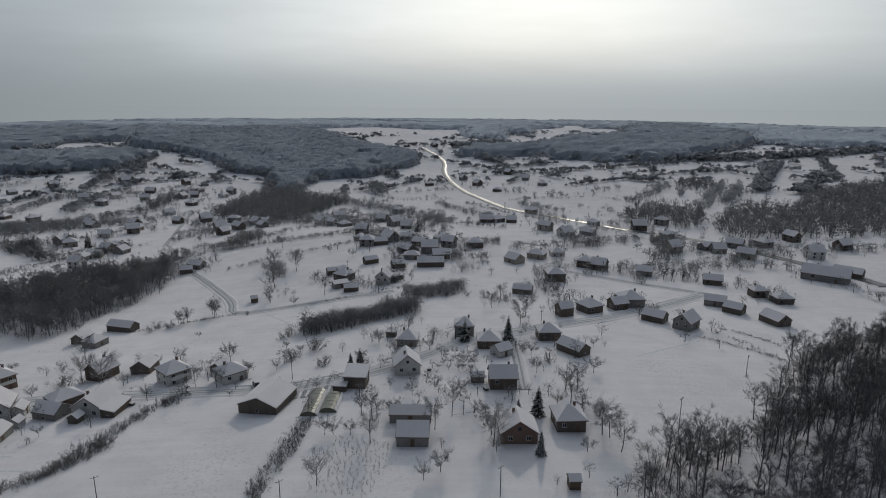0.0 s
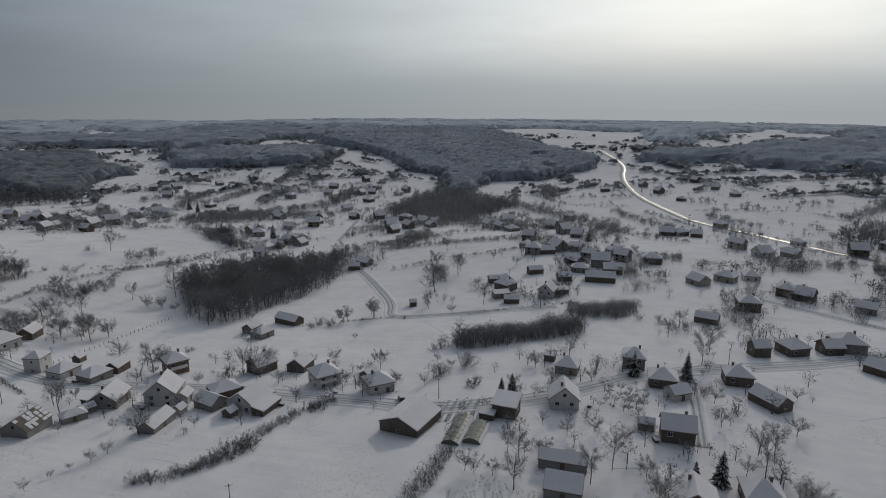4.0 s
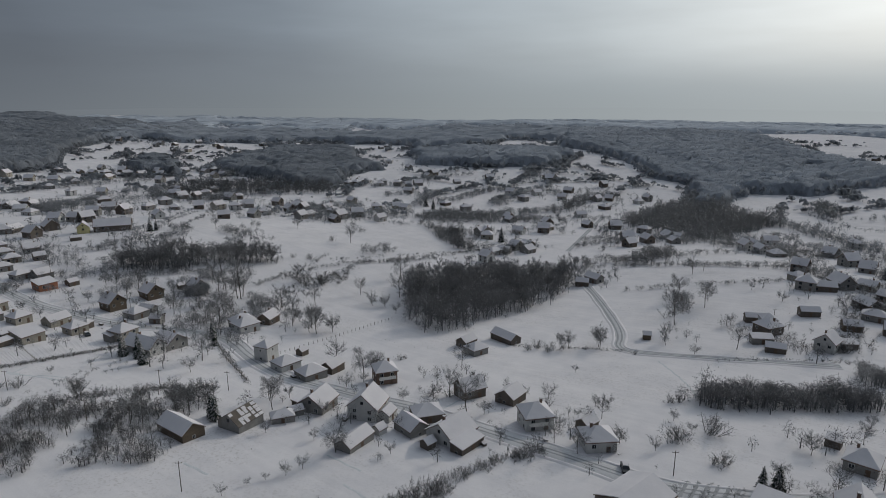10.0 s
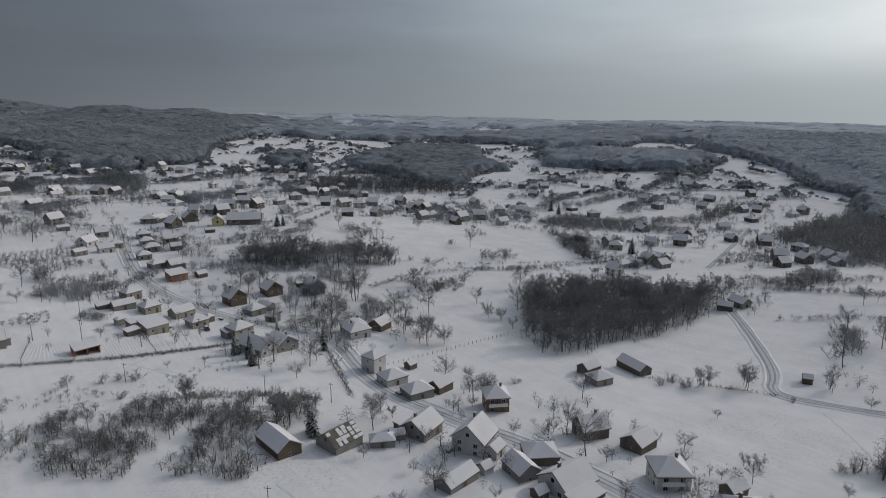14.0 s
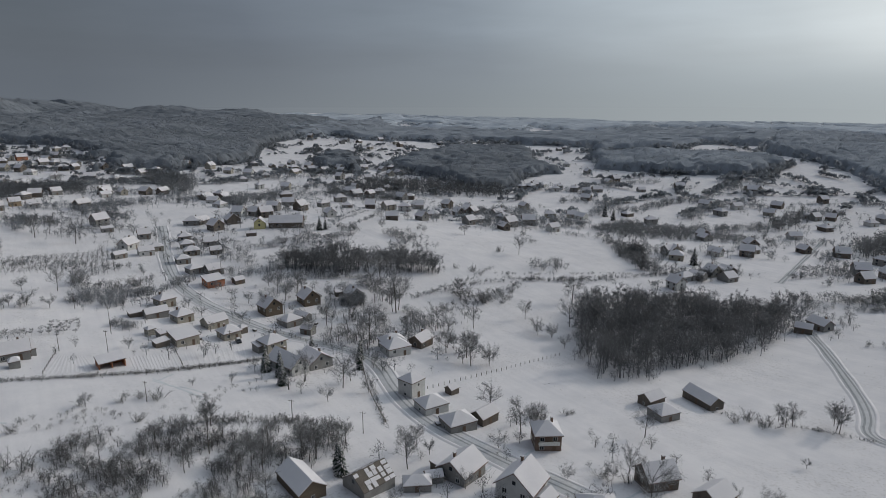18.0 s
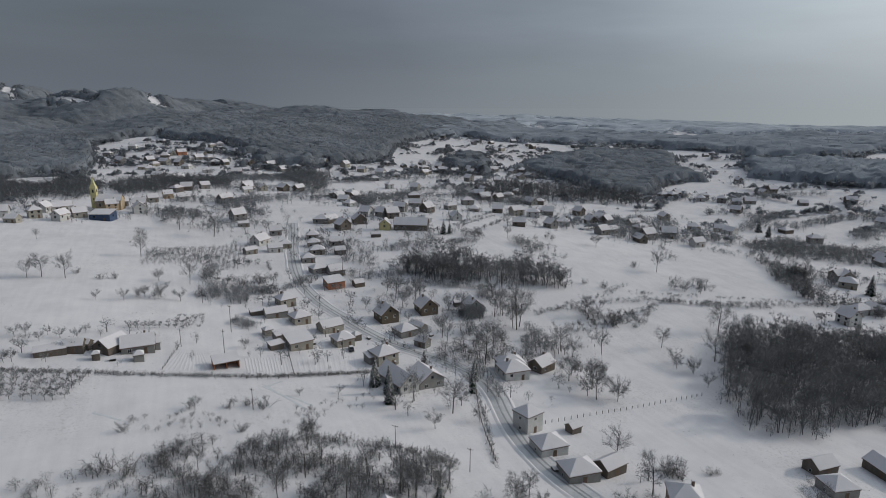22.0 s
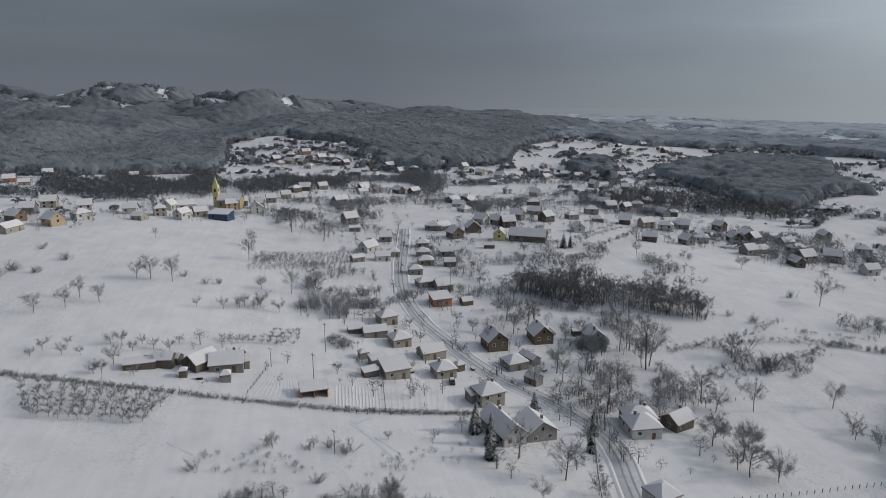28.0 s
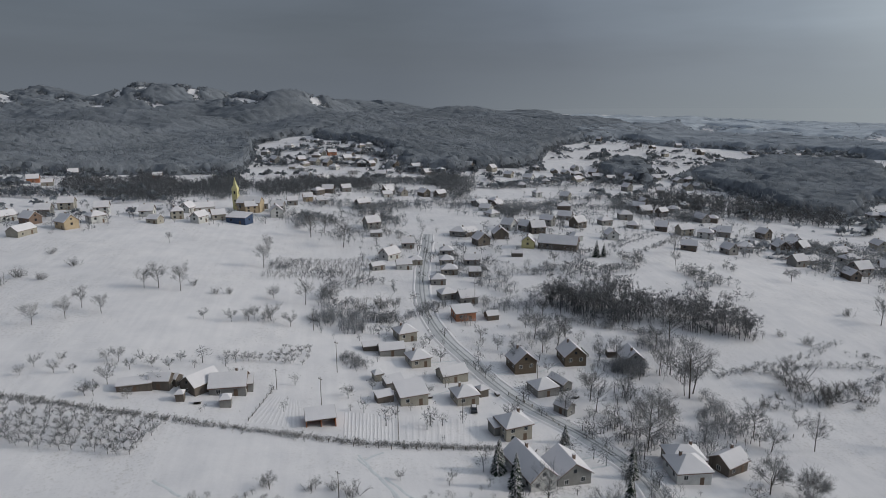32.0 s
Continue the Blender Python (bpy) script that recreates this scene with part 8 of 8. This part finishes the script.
tree(-286.1, 167.6, 9.3, 'b')
tree(-253.5, 181.2, 8.2, 'b')
tree(-366.7, 264.7, 7.2, 'b')
tree(-372.6, 203.6, 7.1, 'b')
tree(-283.0, 208.4, 9.5, 'b')
tree(-267.4, 204.0, 7.9, 'b')
tree(-404.2, 22.0, 5.5, 'b')
tree(-277.2, 190.7, 8.1, 'b')
tree(-320.9, 120.6, 6.8, 'b')
tree(-324.9, 86.8, 10.0, 'b')
tree(-255.2, 238.6, 9.5, 'b')
tree(-251.5, 239.7, 5.6, 'b')
tree(-315.8, 178.0, 7.0, 'b')
tree(-304.3, 63.0, 5.0, 'f')
tree(-307.9, 70.0, 5.1, 'f')
tree(-306.2, 74.8, 4.1, 'f')
tree(-328.8, 75.2, 6.7, 'f')
tree(-305.6, 53.7, 4.0, 'f')
tree(-259.4, 37.5, 6.3, 'f')
tree(-253.4, 34.0, 4.5, 'f')
tree(-253.4, 36.0, 4.8, 'f')
tree(-266.0, 22.3, 4.0, 'f')
tree(-269.5, 16.2, 4.0, 'f')
tree(-269.5, 46.2, 4.2, 'f')
tree(-273.5, 52.9, 3.5, 'f')
tree(-272.8, 36.5, 5.0, 'f')
tree(-267.6, 40.8, 4.1, 'f')
tree(-265.9, 27.2, 3.2, 'f')
tree(-264.7, 14.7, 3.1, 'f')
tree(-272.9, 42.4, 3.4, 'f')
tree(-268.0, 51.0, 4.2, 'f')
tree(-272.7, 33.6, 4.2, 'f')
tree(-251.9, 44.4, 3.8, 'f')
tree(-258.0, 48.2, 4.0, 'f')
tree(-272.8, 22.0, 3.3, 'f')
tree(-235.2, 210.9, 4.3, 'f')
tree(-221.1, 207.2, 9.4, 'f')
tree(-230.7, 223.0, 4.2, 'f')
tree(-229.9, 204.4, 5.0, 'f')
tree(-224.0, 206.0, 5.6, 'f')
tree(-242.0, 233.8, 3.6, 'f')
tree(-201.0, 203.2, 7.7, 'f')
tree(-206.9, 199.2, 5.1, 'f')
tree(-345.3, 313.1, 8.3, 'f')
tree(-371.5, 247.5, 4.3, 'f')
tree(-233.3, 200.7, 4.2, 'f')
tree(-228.8, 201.1, 4.1, 'f')
tree(-231.0, 194.8, 5.8, 'f')
tree(-258.8, 70.2, 5.8, 'f')
tree(-275.0, 71.5, 3.6, 'f')
tree(-214.1, 121.0, 2.8, 'f')
tree(-331.1, 53.5, 3.3, 'u')
tree(-339.7, 45.0, 3.4, 'u')
tree(-331.9, 58.5, 3.3, 'u')
tree(-361.6, -5.2, 4.6, 'u')
tree(-378.7, -19.8, 3.6, 'u')
tree(-347.2, -19.8, 5.4, 'u')
tree(-337.4, -21.3, 5.2, 'u')
tree(-343.3, -10.5, 4.3, 'u')
tree(-244.0, 244.4, 7.3, 'u')
tree(-249.5, 256.4, 2.8, 'u')
tree(-246.8, 264.3, 2.8, 'u')
tree(-238.3, 250.1, 2.7, 'u')
tree(-243.5, 221.6, 4.5, 'u')
tree(-247.5, 229.5, 2.8, 'u')
tree(-211.3, 90.5, 2.4, 'u')
tree(-211.7, 95.1, 2.7, 'u')
tree(-213.3, 81.3, 2.6, 'u')
tree(-208.6, 98.5, 3.9, 'u')
tree(-322.4, 107.8, 4.5, 'u')
tree(-326.3, 116.8, 5.8, 'u')
tree(-292.3, 236.5, 4.4, 'u')
tree(-303.9, 306.4, 4.8, 'u')
tree(-280.1, 267.6, 4.3, 'u')
tree(-287.4, 261.6, 3.3, 'u')
tree(-332.7, 95.2, 8.1, 'u')
tree(-308.8, 91.0, 4.2, 'u')
tree(-21.5, 144.2, 7.0, 'b')
tree(8.4, 154.9, 7.4, 'b')
tree(10.8, 129.3, 10.0, 'b')
tree(32.5, 149.4, 8.8, 'b')
tree(30.4, 229.0, 11.4, 'b')
tree(-26.8, 114.2, 7.8, 'b')
tree(40.2, 128.7, 8.5, 'b')
tree(-15.8, 180.4, 7.5, 'b')
tree(-2.7, 136.6, 9.0, 'b')
tree(-3.1, 158.5, 5.1, 'f')
tree(3.8, 154.9, 5.8, 'f')
tree(6.8, 174.7, 5.1, 'f')
tree(8.5, 142.3, 5.4, 'f')
tree(-5.6, 190.0, 4.9, 'f')
tree(-22.8, 134.3, 4.5, 'f')
tree(-12.9, 145.4, 4.7, 'f')
tree(26.6, 170.7, 5.4, 'f')
tree(28.8, 149.2, 4.8, 'f')
tree(-9.2, 155.1, 4.6, 'f')
tree(-18.9, 175.8, 4.1, 'f')
tree(17.6, 155.2, 3.3, 'f')
tree(32.3, 128.1, 4.3, 'f')
tree(43.5, 171.8, 5.4, 'f')
tree(-26.5, 181.4, 4.7, 'f')
tree(-29.0, 134.6, 5.2, 'f')
tree(-36.4, 160.7, 3.4, 'f')
tree(-120.5, 165.8, 4.5, 'f')
tree(-115.1, 175.0, 4.0, 'f')
tree(-96.7, 171.8, 4.8, 'f')
tree(-84.9, 161.9, 4.0, 'f')
tree(-75.9, 175.6, 4.6, 'f')
tree(-75.3, 184.9, 3.4, 'f')
tree(-60.5, 176.8, 3.9, 'f')
tree(-140.2, 162.4, 4.7, 'f')
tree(-139.6, 169.0, 4.2, 'f')
tree(-146.5, 146.0, 4.4, 'f')
tree(-133.4, 128.1, 3.9, 'f')
tree(-121.3, 133.3, 3.4, 'f')
tree(-101.7, 139.8, 3.3, 'f')
tree(-93.9, 188.8, 4.0, 'f')
tree(-52.2, 178.0, 3.8, 'f')
tree(-54.3, 197.6, 3.7, 'f')
tree(-186.4, 152.0, 5.0, 'f')
tree(-196.8, 151.5, 6.1, 'f')
tree(-185.6, 138.5, 5.6, 'f')
tree(-48.2, 192.5, 3.5, 'f')
tree(-72.0, 196.7, 3.5, 'f')
tree(-280.6, 130.8, 4.9, 'f')
tree(-257.2, 123.1, 3.9, 'f')
tree(-243.5, 111.8, 3.3, 'f')
tree(-268.8, 142.9, 5.7, 'f')
tree(-289.3, 152.3, 6.2, 'f')
tree(-271.9, 164.5, 3.9, 'f')
tree(-259.7, 173.0, 5.6, 'f')
tree(-278.0, 184.9, 7.1, 'f')
tree(-306.8, 168.1, 6.7, 'f')
tree(-298.5, 148.5, 5.4, 'f')
tree(-295.9, 179.7, 6.5, 'f')
tree(-243.9, 142.9, 4.2, 'f')
tree(-259.8, 107.1, 3.9, 'f')
tree(-255.9, 100.5, 3.4, 'f')
tree(-293.6, 129.2, 4.2, 'f')
tree(-318.8, 135.6, 4.6, 'f')
tree(-356.0, 160.2, 5.3, 'f')
tree(-143.2, 172.7, 9.7, 'b')
tree(-112.3, 176.9, 9.1, 'b')
tree(-224.4, 174.0, 11.6, 'b')
tree(-192.8, 146.9, 10.8, 'b')
tree(-252.4, 170.5, 10.9, 'b')
tree(-252.8, 201.6, 10.6, 'b')
tree(-228.0, 206.9, 10.4, 'b')
tree(-158.4, 174.8, 8.1, 'b')
tree(-66.3, 165.8, 6.8, 'b')
tree(-70.0, 188.1, 6.8, 'b')
tree(-202.8, 139.0, 9.8, 'b')
tree(-162.2, 120.9, 7.4, 'b')
tree(-158.1, 122.1, 7.6, 'b')
tree(-157.7, 127.7, 6.5, 'b')
tree(-149.3, 141.2, 7.5, 'b')
tree(-158.6, 109.6, 8.1, 'b')
tree(-147.2, 106.2, 7.7, 'b')
tree(-164.7, 109.7, 8.2, 'b')
tree(-181.9, 92.6, 7.0, 'b')
tree(-182.0, 98.2, 6.0, 'b')
tree(-178.9, 107.2, 5.9, 'b')
tree(-170.2, 115.1, 6.6, 'b')
tree(-167.8, 122.5, 5.8, 'b')
tree(-166.0, 129.0, 5.7, 'b')
tree(-175.4, 84.6, 5.9, 'b')
tree(-174.1, 78.0, 5.7, 'b')
tree(-162.5, 108.4, 7.5, 'b')
tree(-167.1, 95.3, 7.3, 'b')
tree(-161.6, 131.4, 5.7, 'b')
tree(-186.3, 105.6, 6.5, 'b')

# orchards and small things
# leafless garden trees and bushes that grow round the houses
def gardens():
    rng = np.random.default_rng(77)
    spots = [o for o in scene.objects if o.name.split(".")[0] in ("house", "barn")]
    centres = np.array([o.matrix_basis.translation[:2] for o in spots])
    p = []
    for c in centres:
        n = rng.integers(8, 16)
        a, r = rng.uniform(0, 6.28, n), rng.uniform(7, 22, n)
        p.append(c + np.c_[np.cos(a) * r, np.sin(a) * r])
    p = np.concatenate(p)
    gap = np.min(np.hypot(p[:, None, 0] - centres[None, :, 0], p[:, None, 1] - centres[None, :, 1]), 1)
    p = p[gap > 6.2]
    cell = np.floor(p / 160).astype(int)
    for c in sorted({tuple(k) for k in cell}):
        q = p[(cell == c).all(1)]
        h = rng.uniform(1.2, 6.8, len(q)) * rng.uniform(0.6, 1.15, len(q))
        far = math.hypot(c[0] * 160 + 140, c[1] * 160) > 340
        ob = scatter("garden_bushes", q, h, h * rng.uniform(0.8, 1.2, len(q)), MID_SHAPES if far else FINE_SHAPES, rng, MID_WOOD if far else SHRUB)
        tagged(ob, "leafless garden bushes and small trees among the houses", "bushes", kind="stuff")


gardens()


# dead weeds and tiny bushes scattered over the meadows
def weeds():
    rng = np.random.default_rng(78)
    p = np.stack([rng.uniform(-480, 130, 9000), rng.uniform(20, 420, 9000)], 1)
    p = p[patches(p[:, 0], p[:, 1], 17, 3.0) > 0.35]
    h = rng.uniform(0.15, 0.7, len(p))
    ob = scatter("weeds", p, h, h * 0.9, WEED_SHAPES, rng, REED)
    tagged(ob, "dry weed stalks poking through the meadow snow", "weeds", kind="stuff")


WEED_SHAPES = [shrub(160 + k, 3, 5, 0.05) for k in range(4)]
weeds()


# trodden paths from the nearer houses to the road
def yard_paths():
    line, _ = along(VILLAGE_ROAD, 2.0)
    for o in [o for o in scene.objects if o.name.split(".")[0] == "house"]:
        p = np.array(o.matrix_basis.translation[:2])
        d = np.hypot(*(line - p).T)
        k = int(d.argmin())
        if 9 < d[k] < 45 and math.hypot(p[0] + 60, p[1] - 80) < FAR_AWAY:
            w = (line[k] - p) / d[k]
            side = np.array([w[1], -w[0]]) * plant_dice.normal(0, 0.08) * d[k]
            footpath([tuple(p + w * 4.5), tuple(p + w * d[k] * 0.5 + side), tuple(line[k])])


yard_paths()
orchard([(-249.9, 16.4), (-239.8, 58.2), (-224.6, 52.3), (-230.0, 25.0)], 12, 6, 3)
far_orchard([(-383.7, 73.9), (-392.1, 118.9), (-358.6, 113.7), (-351.8, 66.9)], 20, 9, 2.8)
orchard([(-278.1, 63.9), (-280.4, 84.3), (-274.2, 82.9), (-274.3, 64.4)], 8, 2, 2.2)
orchard([(-286.1, 80.6), (-286.2, 91.1), (-272.9, 87.9), (-273.7, 78.0)], 5, 4, 2)
orchard([(-0.1, 187.0), (10.8, 186.8), (8.3, 170.3), (-3.4, 170.4)], 5, 4, 2.6)

pole(-124.6, 100.4, 7.1)
pole(-163.8, 137.6, 6.0)
pole(89.8, 174.1, 6.9)
pole(-208.6, 96.2, 6.0)
pole(-179.1, 125.2, 6.0)
pole(-245.5, 92.8, 10.0)
pole(-270.0, 97.3, 10.0)
pole(-70.4, 110.2, 6.0)
pole(-32.3, 106.9, 6.2)
pole(56.3, 137.3, 10.0)
pole(-172.4, 102.1, 6.0)
pole(-301.2, 90.1, 6.1)
pole(-260.8, 156.9, 8.3)
pole(-45.1, 168.8, 6.0)
pole(-243.7, 130.0, 6.2)
pole(-257.9, 80.7, 6.0)
pole(-329.7, 153.9, 9.6)
pole(34.4, 215.9, 6.0)
pole(-50.0, 302.5, 7.1)
pole(11.0, 110.9, 7.0)
fence([(-180.1, 168.8), (-180.7, 179.2), (-180.9, 202.0), (-181.8, 229.4)], 2.2, 0)
fence([(-231.5, 91.5), (-227.7, 104.6), (-226.9, 120.8), (-227.0, 133.6)], 3, 2)
fence([(-249.3, 113.0), (-229.0, 111.0)], 2.5, 1)
fence([(-240.8, 75.0), (-257.8, 79.9)], 2.5, 1)
fence([(-257.5, 147.0), (-246.9, 153.8), (-235.6, 156.1)], 3, 2)
fence([(-213.1, 164.2), (-186.4, 152.0), (-165.2, 145.4)], 2.5, 2)
fence([(1.5, 143.1), (10.2, 145.9)], 3, 1)
fence([(-225.2, 194.4), (-227.0, 209.2), (-226.6, 228.1)], 3, 0)
greenhouse(-35.0, 151.2, 89, 13.4, 4.5)
greenhouse(-30.3, 150.9, 88, 9.4, 4.5)
furrows([(-42.1, 155.0), (-30.8, 158.2), (-31.3, 171.9), (-42.7, 167.8)], 6, 0.3, RUT, 'bare soil rows of a vegetable garden in snow')
furrows([(-231.1, 97.5), (-229.0, 110.1), (-245.0, 111.6), (-246.0, 98.4)], 14, 0.14, SNOW, 'snow-covered furrows of a small ploughed plot')
furrows([(-229.0, 112.2), (-227.6, 130.9), (-242.3, 134.5), (-245.1, 114.2)], 12, 0.1, SNOW, 'snow-covered furrows of a small ploughed plot')
furrows([(-240.8, 73.7), (-236.9, 88.7), (-251.7, 86.9), (-254.5, 79.4)], 12, 0.1, SNOW, 'snow-covered furrows of a small ploughed plot')
footpath([(-225.2, 101.2), (-218.0, 103.9), (-211.3, 106.9), (-207.1, 108.3)])
footpath([(-222.7, 101.7), (-226.4, 107.2)])
footpath([(-223.6, 100.8), (-213.4, 106.2), (-204.2, 110.0)])
footpath([(-135.1, 107.0), (-126.3, 107.6)])
footpath([(-100.8, 123.9), (-89.5, 122.6)])
footpath([(-112.9, 130.2), (-101.5, 130.0)])
footpath([(61.4, 187.1), (73.0, 194.6), (88.3, 204.9)])
footpath([(-73.9, 243.2), (-60.6, 228.7), (-54.0, 218.1)])
footpath([(-216.4, 58.8), (-210.3, 65.4)])
footpath([(-215.4, 106.3), (-206.6, 111.8)])
church(-501.4, 49.1, 75)
car(-247.8, 134.1, 170)
car(-54.5, 165.2, 120)
woodpile(-123.7, 146.2, 20)
woodpile(-109.5, 151.9, 60)
woodpile(-255.4, 122.8, 10)
woodpile(-257.6, 143.5, 100)
woodpile(-75.7, 167.5, 40)
woodpile(-254.8, 167.2, 30)
woodpile(-5.1, 172.7, 0)
woodpile(10.9, 158.5, 20)
woodpile(-86.8, 156.8, 70)
woodpile(-249.1, 61.7, 0)
woodpile(-225.9, 144.1, 50)
woodpile(-158.6, 157.1, 80)
clearing([(-1347, 874), (-1504, 1016), (-1267, 910), (-1181, 836), (-1214, 807)])
clearing([(-1100, 1095), (-1043, 1108), (-962, 1024), (-1010, 1016)])
clearing([(-1720, 2043), (-1401, 2275), (-1181, 1922), (-1386, 1707)])
clearing([(-1102, 1081), (-1044, 1100), (-966, 1019), (-1001, 995)])
clearing([(239, 1843), (365, 1671), (295, 1350), (189, 1454)])
clearing([(104, 1209), (172, 1161), (136, 1037), (100, 1049)])
clearing([(-177, 1302), (8, 1270), (-3, 1009), (-86, 1037), (-157, 1155)])
clearing([(-2347, 1252), (-2050, 1707), (-2049, 1707), (-2346, 1252)])
clearing([(-1730, 1999), (-1406, 2241), (-1372, 2110), (-1729, 1999)])
clearing([(-961, 2467), (-679, 2558), (-615, 2385), (-924, 2480)])
hill_forest()
far_country()
field_edges()
